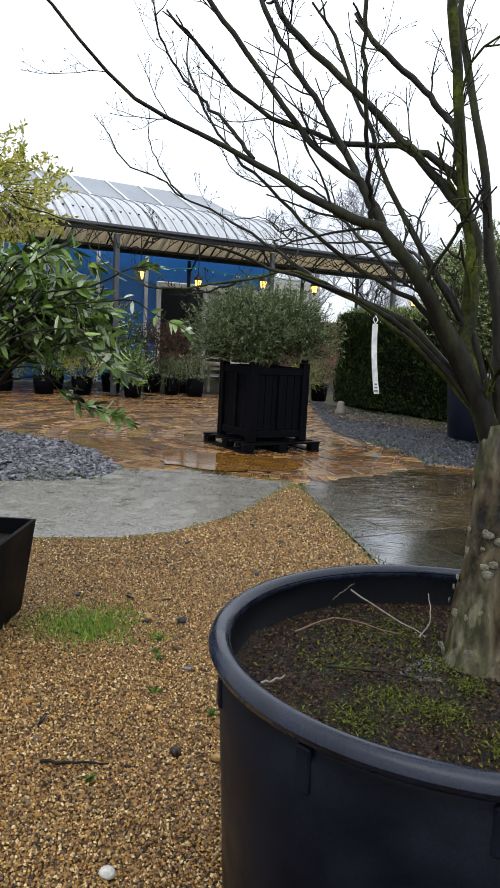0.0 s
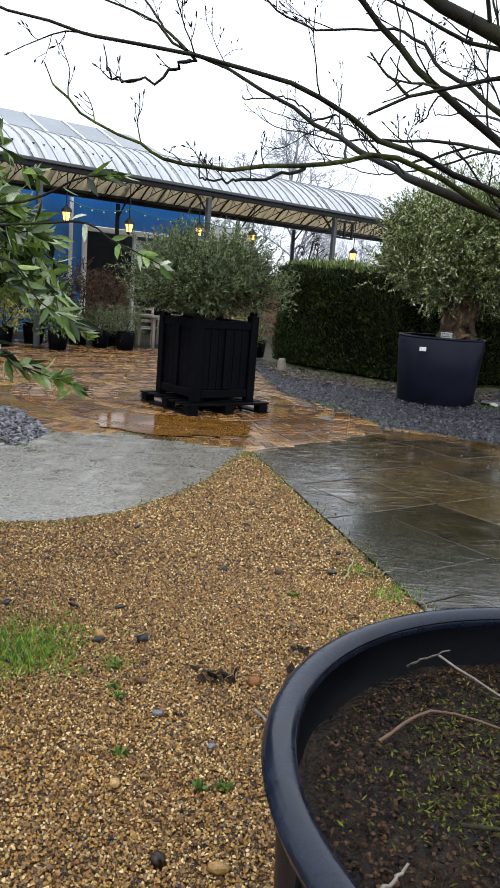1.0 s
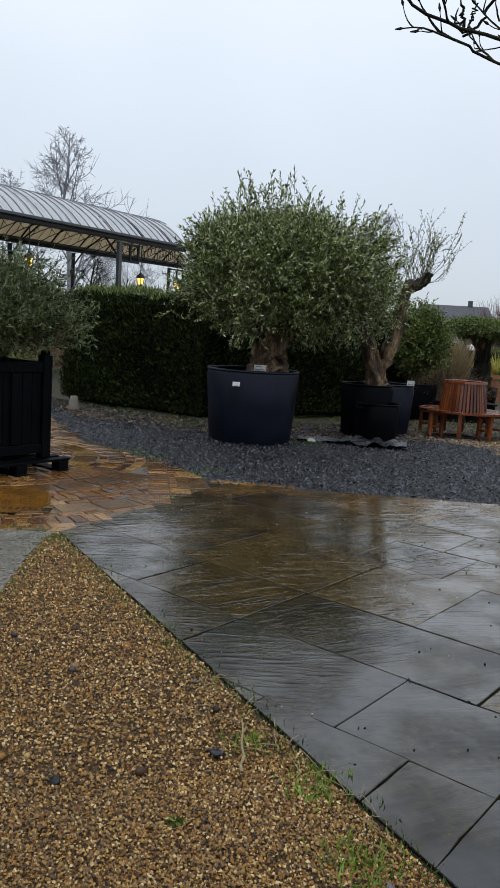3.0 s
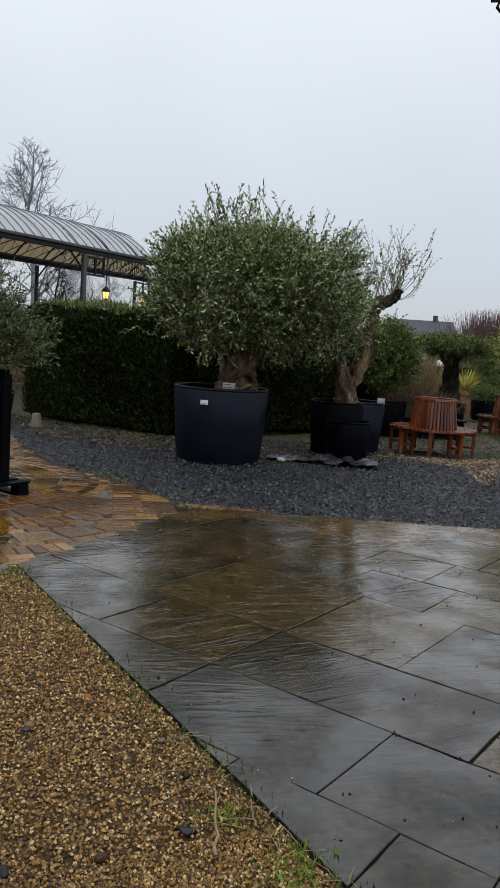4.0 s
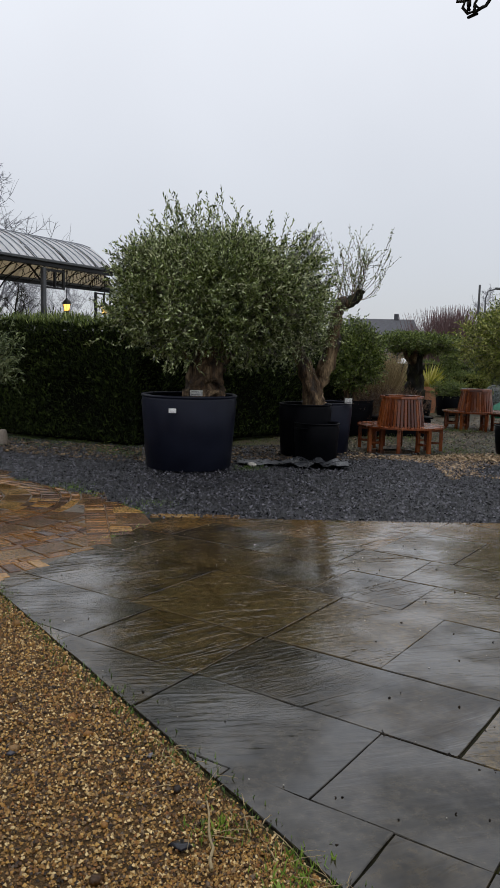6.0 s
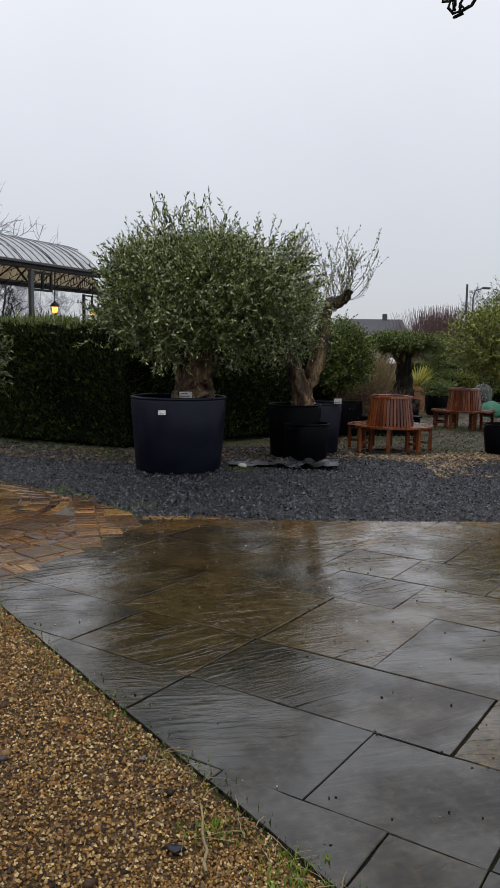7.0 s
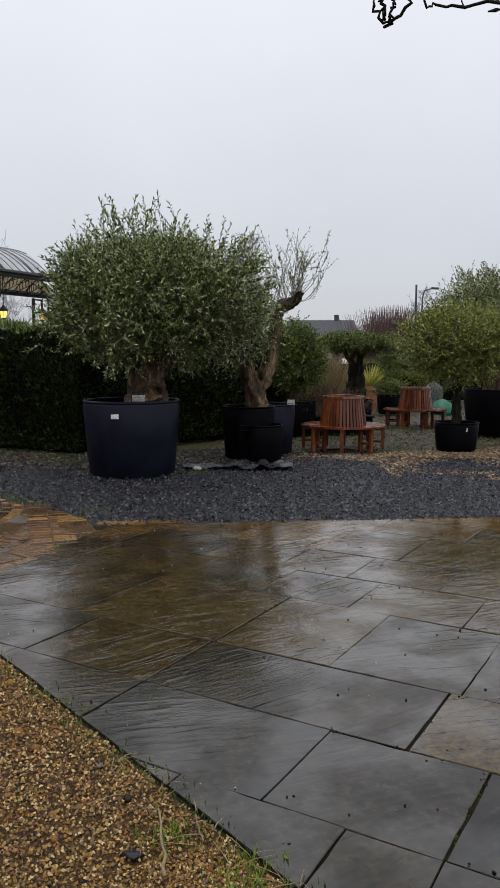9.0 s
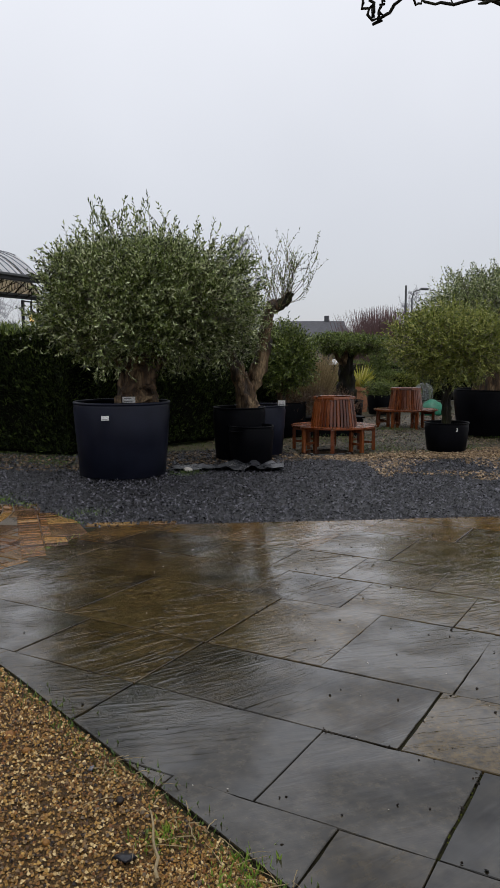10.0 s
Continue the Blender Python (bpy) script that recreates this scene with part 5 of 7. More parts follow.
gnarled(olive2, [(0.06, 0, 0), (-0.02, 0.02, 0.35), (-0.16, 0.05, 0.7), (-0.31, 0.08, 1.0), (-0.38, 0.08, 1.3)], (0.2, 0.155, 0.12, 0.085, 0.05), 2)
gnarled(olive2, [(0.02, 0.0, 0.3), (0.17, -0.05, 0.66), (0.29, -0.1, 1.1), (0.33, -0.12, 1.55), (0.46, -0.17, 1.74)], (0.11, 0.12, 0.11, 0.1, 0.1), 3, "limb", sides=14)
gnarled(olive2, [(0.42, -0.17, 1.66), (0.55, -0.22, 1.76), (0.66, -0.27, 1.9)], (0.08, 0.085, 0.07), 4, "stump", M_BARK, 10, 0.2, 8)
leafy(olive2, (-0.35, 0.0, 1.35), (0.55, 0.5, 0.6), 520, 18, (0.06, 0.013), M_OLIVE, 44, M_PALEBARK, 0.38, 0.4, 0.3)
g = np.random.default_rng(66)
t = Tubes()
lb, lw = [], []
for k in range(34):
    p0 = np.array((0.26, -0.1, 1.45)) + np.array((0.38, -0.17, 0.4)) * g.random() + g.normal(0, 0.03, 3)
    d = unit(np.array((g.uniform(-0.75, 0.8), g.normal(0, 0.4), g.uniform(0.45, 1.2))))
    ln = g.uniform(0.55, 1.05)
    main = smooth_line([p0, p0 + d * ln * 0.4 + g.normal(0, 0.04, 3), p0 + d * ln * 0.7 + (0, 0, ln * 0.15) + g.normal(0, 0.03, 3), p0 + d * ln * 0.85 + (0, 0, ln * 0.3)], 11)
    shoots = [main]
    for i in (3, 4, 6, 7, 8):
        e = unit(main[i] - main[i - 1]) + g.normal(0, 0.5, 3)
        e = unit(e) * g.uniform(0.16, 0.38) * ln
        shoots.append(smooth_line([main[i], main[i] + e * 0.5 + g.normal(0, 0.012, 3), main[i] + e + (0, 0, 0.05)], 7))
    for line in shoots:
        t.add(line, np.linspace(0.0055 if line is main else 0.003, 0.0014, len(line)), 3)
        for i in range(3, len(line)):
            for s in range(int(g.integers(1, 4))):
                lb.append(line[i])
                lw.append(unit(line[i] - line[i - 1]) + g.normal(0, 0.45, 3))
tagged(t.make("shootwork", M_OLIVEBARK, olive2), kind="stuff")
lb, lw = np.array(lb), np.array(lw)
v, f = leaf_mesh(lb, lw, g.uniform(0.035, 0.06, len(lb)), g.uniform(0.01, 0.014, len(lb)), g)
arrays("crown", v, f, M_OLIVE, olive2)

tarp = thing("ground_sheet", (5.0, 13.0, 0.0), "crumpled black landscape sheet lying on slate chippings", "sheeting", turn=-25)
g = np.random.default_rng(9)
bm = bmesh.new()
bmesh.ops.create_grid(bm, x_segments=26, y_segments=10, size=1)
for v in bm.verts:
    x, y = v.co.x * 0.8, v.co.y * (0.2 + 0.12 * (v.co.x > 0))
    v.co = Vector((x + 0.03 * noise.noise((x * 4, y * 4, 3)), y + 0.08 * noise.noise((x * 3, 1, 0)), 0.03 + (0.1 if x > -0.1 else 0.05) * max(0, noise.noise((x * 4, y * 6, 0)) + 0.25) + 0.035 * noise.noise((x * 11, y * 14, 2))))
part("sheet", bm, M_TARP, tarp, smooth=True)
for x, y, s in ((-0.6, -0.2, 0.07), (-0.35, 0.1, 0.05), (0.62, 0.12, 0.06)):
    bm = bmesh.new()
    bmesh.ops.create_icosphere(bm, subdivisions=2, radius=s)
    for v in bm.verts:
        v.co = v.co * (1 + 0.3 * noise.noise(v.co * 12))
        v.co.z = v.co.z * 0.5 + 0.03
    st = part("stone", bm, M_STONE, None)
    st.matrix_world = tarp.matrix_world @ pose(x, y, 0.0)
    tagged(st, "pale flat stone weighing down the sheet", "stone", "stones on the sheet")


def potted_olive(place, r, h, crown_at, radii, seed, leaf, twigs, label, trunk_r=0.1, pot_label="black plastic nursery tub", lean=0.0, up=0.4, leaf_size=(0.066, 0.022), bark=M_OLIVEBARK, reach=0.32):
    round_pot("nursery_tub", place, r, r * 0.86, h, M_BLACK, pot_label, 0.03, 0.08, "olive tubs", n=40)
    ob = thing("olive_tree", (*place, h - 0.1), label, "tree", "olive trees")
    gnarled(ob, [(0, 0, 0), (0.03, 0, crown_at * 0.4), (lean * 0.7, 0, crown_at * 0.75), (lean, 0, crown_at)], (trunk_r * 1.4, trunk_r, trunk_r * 0.9, trunk_r * 0.6), seed, "trunk", bark, lumps=0.2)
    g = np.random.default_rng(seed)
    for k in range(5):
        a = k * 1.26 + g.random()
        gnarled(ob, [(lean * 0.6, 0, crown_at * 0.65), (lean + 0.3 * radii[0] * math.cos(a), 0.3 * radii[1] * math.sin(a), crown_at * 0.9), (lean + 0.75 * radii[0] * math.cos(a), 0.75 * radii[1] * math.sin(a), crown_at + 0.1)],
                (trunk_r * 0.6, trunk_r * 0.4, 0.015), seed + k, "limb", sides=7, n=8)
    leafy(ob, (lean, 0, crown_at), radii, twigs, 14, leaf_size, leaf, seed + 9, M_PALEBARK, reach, up, 0.3)
    return ob


potted_olive((9.37, 13.12), 0.39, 0.5, 1.45, (1.08, 0.95, 0.56), 70, M_OLIVE_GREEN, 2600, "small olive tree with a rounded yellow-green crown in a black tub", 0.05, "black plastic nursery tub with a white label", 0.1, bark=M_BARK)
paper_label("plant_label", (9.22, 12.79, 0.36), (0.13, 0.06), -36, 0, "white label stuck on the tub", 1)
potted_olive((12.3, 14.9), 0.8, 0.95, 1.75, (1.3, 1.2, 0.75), 80, M_OLIVE, 2600, "large olive tree with a broad crown in a wide black tub", 0.2, "wide black plastic tub", -0.1)
# olive clipped to a flat umbrella
potted_olive((10.85, 18.15), 0.45, 0.6, 1.4, (1.02, 0.95, 0.17), 90, M_EVERGREEN, 1800, "olive tree clipped to a flat umbrella crown", 0.15, "black tub behind the round bench", 0.0, 0.7, bark=M_BARK, reach=0.18)
potted_olive((8.35, 16.9), 0.5, 0.7, 0.98, (0.52, 0.55, 0.6), 95, M_EVERGREEN, 2200, "rounded bushy evergreen standing by the hedge", 0.12, "black tub beside the hedge", leaf_size=(0.06, 0.03))


# ---- hedges ----
def hedge(points, width, height, seed, label, count, leaf=(0.085, 0.022), material=M_HEDGE, name="hedge"):
    ob = thing(name, (*points[0], 0), label, "hedge", "hedges")
    base = np.array((*points[0], 0.0))
    g = np.random.default_rng(seed)
    core = bmesh.new()
    lb, lw = [], []
    sprig_b, sprig_w = [], []
    for (x0, y0), (x1, y1) in zip(points, points[1:]):
        d = np.array((x1 - x0, y1 - y0, 0.0))
        L = np.linalg.norm(d)
        d /= L
        nrm = np.array((d[1], -d[0], 0.0))
        m = Matrix((Vector((*d[:2], 0)), Vector((*-nrm[:2], 0)), Vector((0, 0, 1)))).transposed().to_4x4()
        m.translation = Vector((x0 - base[0], y0 - base[1], 0))
        # added block that stands for the shaded inside of the hedge
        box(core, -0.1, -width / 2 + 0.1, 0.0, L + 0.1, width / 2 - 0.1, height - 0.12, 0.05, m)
        n = int(count * L)
        s, h = g.uniform(-0.15, L + 0.15, n), g.uniform(0.02, 1, n) * height
        face = g.random(n)
        off = np.where(face < 0.8, width / 2 - g.exponential(0.06, n), g.uniform(-width / 2, width / 2, n))
        h = np.where(face < 0.8, h, height - g.exponential(0.06, n) + 0.05 * np.sin(s * 3 + off))
        off += 0.06 * np.sin(s * 2.3) + 0.05 * np.sin(h * 4 + s)
        p = np.array((x0, y0, 0.0)) - base + s[:, None] * d + off[:, None] * nrm
        p[:, 2] = h
        w = nrm * 0.45 + g.normal(0, 0.5, (n, 3)) + np.array((0, 0, 0.75))
        lb.append(p)
        lw.append(w)
        for end, sgn in ((0.0, -1), (L, 1)):
            q = int(count * 0.8)
            p = np.array((x0, y0, 0.0)) - base + (end + sgn * (0.1 - g.exponential(0.05, q)))[:, None] * d + g.uniform(-width / 2, width / 2, q)[:, None] * nrm
            p[:, 2] = g.uniform(0.02, 1, q) * height
            lb.append(p)
            lw.append(sgn * d * 0.45 + g.normal(0, 0.5, (q, 3)) + np.array((0, 0, 0.75)))
        q = int(count * L * 0.16)                    # loose sprigs along the top, lighter than the sides
        s = g.uniform(-0.1, L + 0.1, q)
        p = np.array((x0, y0, 0.0)) - base + s[:, None] * d + g.uniform(-width / 2, width / 2, q)[:, None] * nrm
        p[:, 2] = height - 0.02 + 0.05 * np.sin(s * 1.7 + seed) + 0.05 * np.sin(s * 5.3) + np.abs(g.normal(0, 0.06, q))
        sprig_b.append(p)
        sprig_w.append(g.normal(0, 0.35, (q, 3)) + np.array((0, 0, 1.0)))
    part("core", core, M_HEDGESHADE, ob)
    sb, sw = np.concatenate(sprig_b), np.concatenate(sprig_w)
    v, f = leaf_mesh(sb, sw, leaf[0] * 1.1 * g.uniform(0.6, 1.5, len(sb)), leaf[1] * g.uniform(0.6, 1.1, len(sb)), g)
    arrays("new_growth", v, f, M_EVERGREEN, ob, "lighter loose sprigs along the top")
    lb, lw = np.concatenate(lb), np.concatenate(lw)
    v, f = leaf_mesh(lb, lw, leaf[0] * g.uniform(0.6, 1.4, len(lb)), leaf[1] * g.uniform(0.7, 1.3, len(lb)), g)
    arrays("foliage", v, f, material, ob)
    return ob


hedge([(1.75, 18.6), (3.65, 16.0)], 0.9, 2.05, 50, "tall dense dark green clipped evergreen hedge", 6500)
hedge([(3.9, 16.2), (8.2, 17.8)], 0.9, 2.0, 51, "tall dense dark green clipped evergreen hedge", 5200)
hedge([(13.5, 24.3), (16.6, 22.3)], 0.7, 1.08, 52, "low clipped green box hedge", 3000, (0.05, 0.025), M_OLIVE_GREEN)
hedge([(11.0, 27.5), (24.0, 24.0)], 0.8, 1.3, 53, "clipped green garden hedge further back", 1500, (0.07, 0.035), M_HEDGE)


# ---- round tree seats ----
def round_bench(place, turn, label):
    ob = thing("round_bench", place, label, "bench", "round tree seats", turn)
    n = 8
    for k in range(n):
        a0, a1 = 2 * math.pi * k / n, 2 * math.pi * (k + 1) / n
        for j, (r0, r1) in enumerate(((0.41, 0.52), (0.53, 0.64), (0.65, 0.76))):
            bm = bmesh.new()
            c = [(r * math.cos(a), r * math.sin(a)) for r, a in ((r0, a0 + 0.008), (r1, a0 + 0.008), (r1, (a0 + a1) / 2), (r1, a1 - 0.008), (r0, a1 - 0.008), (r0, (a0 + a1) / 2))]
            lo = [bm.verts.new((x, y, 0.405)) for x, y in c]
            hi = [bm.verts.new((x, y, 0.435)) for x, y in c]
            bm.faces.new(hi)
            bm.faces.new(lo[::-1])
            for i in range(6):
                bm.faces.new((lo[i], lo[(i + 1) % 6], hi[(i + 1) % 6], hi[i]))
            part("seat_slat", bm, M_TEAK, ob)
        m = pose(0, 0, 0, 0, 0, math.degrees(a0))
        for r in (0.70, 0.44):
            bm = bmesh.new()
            box(bm, r - 0.03, -0.03, 0.0, r + 0.03, 0.03, 0.40, 0.005, m)
            part("leg", bm, M_TEAK, ob)
        bm = bmesh.new()
        box(bm, 0.41, -0.02, 0.335, 0.73, 0.02, 0.398, 0.004, m)
        part("bearer", bm, M_TEAK, ob)
        bm = bmesh.new()
        box(bm, 0.47, -0.018, 0.12, 0.67, 0.018, 0.16, 0.004, m)
        part("stretcher", bm, M_TEAK, ob)
        for j in range(5):
            a = a0 + (a1 - a0) * (j + 0.5) / 5
            bm = bmesh.new()
            box(bm, -0.012, -0.022, 0.0, 0.012, 0.022, 0.47, 0.003, pose(0.40 * math.cos(a), 0.40 * math.sin(a), 0.43, 0, -8, math.degrees(a)))
            part("back_slat", bm, M_TEAK, ob)
        bm = bmesh.new()
        am = (a0 + a1) / 2
        box(bm, -0.02, -0.142, 0.0, 0.02, 0.142, 0.045, 0.004, pose(0.335 * math.cos(am), 0.335 * math.sin(am), 0.895, 0, -8, math.degrees(am)))
        part("top_rail", bm, M_TEAK, ob)
    return ob


round_bench((7.77, 14.26, 0.0), 8, "round red-brown hardwood tree seat with slatted back, wet, on wood chips")
round_bench((12.1, 17.4, -0.05), 25, "round red-brown hardwood tree seat with slatted back, further back")

# puddle under the seat, and the trough with a brown shrub behind
bm = bmesh.new()
lathe(bm, [(0.0, -0.02), (0.42, -0.02), (0.48, -0.024), (0.5, -0.06)], 24)
for v in bm.verts:
    v.co.x *= 1 + 0.3 * noise.noise((v.co.x * 3, v.co.y * 3, 0))
    v.co.y *= 0.7
M_WATER = mat("standing_water", [(0.012, 0.011, 0.009), (0.02, 0.018, 0.014)], (0.02, 0.05), 3, 30, 0)
pud = part("puddle", bm, M_WATER, None)
pud.location = (7.45, 13.98, 0.03)
tagged(pud, "shallow rain puddle under the round bench", "puddle")
tr = thing("planting_trough", (9.15, 16.75, -0.05), "long black planting trough behind the round bench", "plant pot", turn=-20)
bm = bmesh.new()
box(bm, -0.9, -0.3, 0, 0.9, 0.3, 0.38, 0.02)
part("body", bm, M_BLACK, tr)
bm = bmesh.new()
box(bm, -0.93, -0.33, 0.385, 0.93, 0.33, 0.42, 0.01)
part("rim", bm, M_BLACK, tr)


# ---- the open canopy with its barrel roof ----
CAN = Matrix.Translation((-0.65, 19.95, 0)) @ pose(0, 0, 0, 0, 0, 36.38)


def canopy_thing(name, s, o, z, label, category, group="", kind=""):
    ob = new(name)
    ob.matrix_world = CAN @ pose(s, o, z)
    ob.empty_display_size = 0.1
    return tagged(ob, label, category, group, kind)


S0, S1, WIDTH, EAVE = -15.0, 7.2, 4.2, 3.72
canopy = canopy_thing("canopy", 0, 0, 0, "long open canopy with white corrugated barrel roof on steel posts", "canopy")
A = 0.77
RAD = WIDTH / 2 / math.sin(A)


def vault(o):
    """Height of the vault over the eaves at the depth o."""
    return math.sqrt(RAD ** 2 - (o - WIDTH / 2) ** 2) - RAD * math.cos(A)


S2 = 12.5


def send(o):
    """Where the roof ends at the depth o: cut almost square in front, running on behind."""
    return S1 + 0.3 * min(max(o, 0.0), 2.1) + (S2 - S1 - 0.63) * max(0.0, o - 2.1) / 2.1


def front(s):
    """The depth at which the roof begins at the length s."""
    return 0.0 if s <= S1 else (s - S1) / 0.3 if s < S1 + 0.63 else 2.1 + 2.1 * (s - S1 - 0.63) / (S2 - S1 - 0.63)


ss = np.arange(S0, S2 + 0.01, 0.0375)
aa = np.linspace(-A, A, 19)
wave = np.where(np.arange(len(ss)) % 6 < 2, -0.07, 0.0)
SS, AA = np.meshgrid(ss, aa, indexing="ij")
rad = RAD + wave[:, None]
SS = np.minimum(SS, np.vectorize(send)(WIDTH / 2 + rad * np.sin(AA)))
vv = np.stack((SS, WIDTH / 2 + rad * np.sin(AA), EAVE + rad * np.cos(AA) - RAD * math.cos(A) + 0.05), axis=2)
ii = np.arange(len(ss) * len(aa)).reshape(len(ss), len(aa))
ff = np.stack((ii[:-1, :-1], ii[1:, :-1], ii[1:, 1:], ii[:-1, 1:]), axis=2).reshape(-1, 4)
arrays("roof_sheet", vv.reshape(-1, 3), ff, M_ROOF, canopy, "wet white corrugated sheet")
t = Tubes()
for s in np.arange(S0 + 0.1, S2 - 0.3, 0.28):
    o0 = front(s)
    a0 = math.asin((o0 - WIDTH / 2) / RAD)
    t.add([(s, WIDTH / 2 + (RAD + 0.012) * math.sin(a), EAVE + (RAD + 0.012) * math.cos(a) - RAD * math.cos(A) + 0.05) for a in np.linspace(a0, A, 13)], np.full(13, 0.014), 4)
tagged(t.make("roof_seams", M_GLAZING, canopy), kind="stuff")
for o in (-0.02, WIDTH + 0.02):
    bm = bmesh.new()
    end = send(o)
    box(bm, S0, o - 0.05, EAVE - 0.13, end, o + 0.05, EAVE + 0.0, 0.01)
    part("eave_beam", bm, M_STEEL, canopy)
    bm = bmesh.new()
    box(bm, S0, o - 0.12, EAVE - 0.03, end, o - 0.053, EAVE + 0.04, 0.012)
    part("gutter", bm, M_GALV, canopy, "grey metal gutter")
for s in list(np.arange(S0, S2 - 0.5, 0.555)) + [None]:
    t = Tubes()
    a0 = -A if s is None else math.asin((front(s) - WIDTH / 2) / RAD)
    oo = [WIDTH / 2 + (RAD - 0.03) * math.sin(a) for a in np.linspace(a0, A, 15)]
    arc = np.array([(send(o) - 0.05 if s is None else s, o, EAVE + vault(o)) for o in oo])
    t.add(arc, np.full(15, 0.03 if s is None else 0.024), 5)
    low = arc.copy()
    low[:, 2] = EAVE - 0.12 + 0.55 * (arc[:, 2] - EAVE)
    t.add(low, np.full(15, 0.014), 4)
    for q in range(1, 14):
        t.add([low[q], arc[q + (1 if q % 2 else -1)]], (0.009, 0.009), 3)
    t.make("arch_rib", M_RUST, canopy)
for k in range(7):
    o = WIDTH * (k + 1) / 8
    t = Tubes()
    t.add([(S0, o, EAVE + vault(o) - 0.01), (send(o), o, EAVE + vault(o) - 0.01)], (0.02, 0.02), 4)
    t.make("purlin", M_RUST, canopy)
for s in (-12.2, -8.0, -3.8, 0.41, 4.63, 7.0, 11.5):
    for o in (0.0, WIDTH):
        if (s, o) in ((7.0, 0.0), (11.5, 0.0)):
            continue
        bm = bmesh.new()
        w = 0.055 if o == 0 else 0.045
        box(bm, s - w, o - w, 0.0, s + w, o + w, EAVE - 0.16, 0.01)
        post = part("post", bm, M_GALV if o == 0 else M_STEEL, canopy)
        bm = bmesh.new()
        box(bm, s - 0.12, o - 0.12, 0.0, s + 0.12, o + 0.12, 0.03, 0.004)
        part("base_plate", bm, M_STEEL, post)
    for o, d in ((0, 1), (WIDTH, -1)):
        if (s, o) in ((11.5, 0), (11.5, WIDTH), (7.0, 0)):
            continue
        t = Tubes()
        t.add([(s, o, EAVE - 0.55), (s, o + 0.45 * d, EAVE - 0.1), (s, o + 1.2 * d, EAVE + 0.3)], (0.025, 0.025, 0.025), 5)
        t.make("brace", M_STEEL, canopy)
for o, s0, s1 in ((0.0, 4.69, 5.35), (WIDTH, 11.56, 12.3)):      # bracket frames beside the end posts
    bm = bmesh.new()
    for z in (EAVE - 0.62, EAVE - 0.2):
        box(bm, s0, o - 0.03, z - 0.025, s1, o + 0.03, z + 0.025)
    for s in (s1 - 0.025, (s0 + s1) / 2):
        box(bm, s - 0.025, o - 0.028, EAVE - 0.6, s + 0.025, o + 0.028, EAVE - 0.2)
    part("end_bracket", bm, M_STEEL, canopy)


def lantern(s, o, z):
    ob = canopy_thing("lantern", s, o, z, "black coach lantern with warm lit glass hanging under the canopy", "lantern", "lanterns under the canopy")
    bm = bmesh.new()
    lathe(bm, [(0.0, 0.22), (0.015, 0.21), (0.03, 0.17), (0.1, 0.11), (0.12, 0.055), (0.1, 0.045), (0, 0.045)], 8)
    part("cap", bm, M_STEEL, ob)
    bm = bmesh.new()
    lathe(bm, [(0, -0.12), (0.055, -0.12), (0.085, 0.042), (0, 0.042)], 8)
    glass = part("glass", bm, M_LAMP, ob, "warm glowing lamp glass")
    bm = bmesh.new()
    lathe(bm, [(0, -0.18), (0.02, -0.17), (0.06, -0.14), (0.06, -0.122), (0, -0.122)], 8)
    part("base", bm, M_STEEL, ob)
    for k in range(4):
        t = Tubes()
        a = math.pi / 4 + k * math.pi / 2
        t.add([(0.062 * math.cos(a), 0.062 * math.sin(a), -0.125), (0.092 * math.cos(a), 0.092 * math.sin(a), 0.05)], (0.009, 0.009), 4)
        t.make("bar", M_STEEL, glass)
    t = Tubes()
    t.add([(0, 0, 0.2), (0, 0, EAVE - 0.14 - z)], (0.012, 0.012), 5)
    t.make("rod", M_STEEL, ob)


for s, z in ((-6.1, 2.72), (-3.2, 2.76), (-1.7, 2.68), (0.17, 2.8), (1.8, 2.8), (5.45, 2.68), (6.92, 2.7)):
    lantern(s, 0.0, z)
for a, b in ((-3.2, -1.7), (-1.7, 0.17), (0.17, 1.8)):
    t = Tubes()
    u = np.linspace(0, 1, 12)
    t.add(np.stack((a + (b - a) * u, np.full(12, -0.08), 3.05 - 0.5 * u * (1 - u)), axis=1), np.full(12, 0.012), 4)
    ob = canopy_thing("festoon_cable", 0, 0, 0, "green festoon cable strung between lanterns", "cable", "festoon cables")
    t.make("cable", M_GREENBAG, ob)
    for k in (2, 4, 6, 8, 10):
        bm = bmesh.new()
        bmesh.ops.create_icosphere(bm, subdivisions=1, radius=0.018, matrix=Matrix.Translation((a + (b - a) * u[k], -0.08, 3.02 - 0.5 * u[k] * (1 - u[k]))))
        part("bulb", bm, M_WHITE, ob)

# ---- the shop building behind ----
shop = canopy_thing("shop_building", 0, 0, 0, "blue-clad garden shop with white posts and grey glass roof", "building")
bm = bmesh.new()
box(bm, -16, 4.7, 0, -0.35, 4.9, 4.6)
box(bm, -0.35, 4.7, 2.95, 3.7, 4.9, 4.6)
part("wall", bm, M_BLUE, shop, "blue sheet cladding")
bm = bmesh.new()
box(bm, 3.7, 4.72, 2.0, 5.8, 4.9, 3.4, 0.01)
box(bm, 5.8, 4.74, 0.0, 14, 4.9, 1.9, 0.01)
part("wall", bm, M_WHITE, shop, "white panelled wall")
bm = bmesh.new()
box(bm, 4.2, 4.62, 0.0, 9.5, 4.715, 2.05)
part("brick_wall", bm, M_REDBRICK, shop, "low red brick wall")
for s in (-15, -13.4, -11.8, -10.2, -8.6, -7.0, -5.4, -3.8, -2.25, -0.75):
    bm = bmesh.new()
    box(bm, s - 0.04, 4.6, 0, s + 0.04, 4.695, 3.6, 0.005)
    part("white_post", bm, M_WHITE, shop)
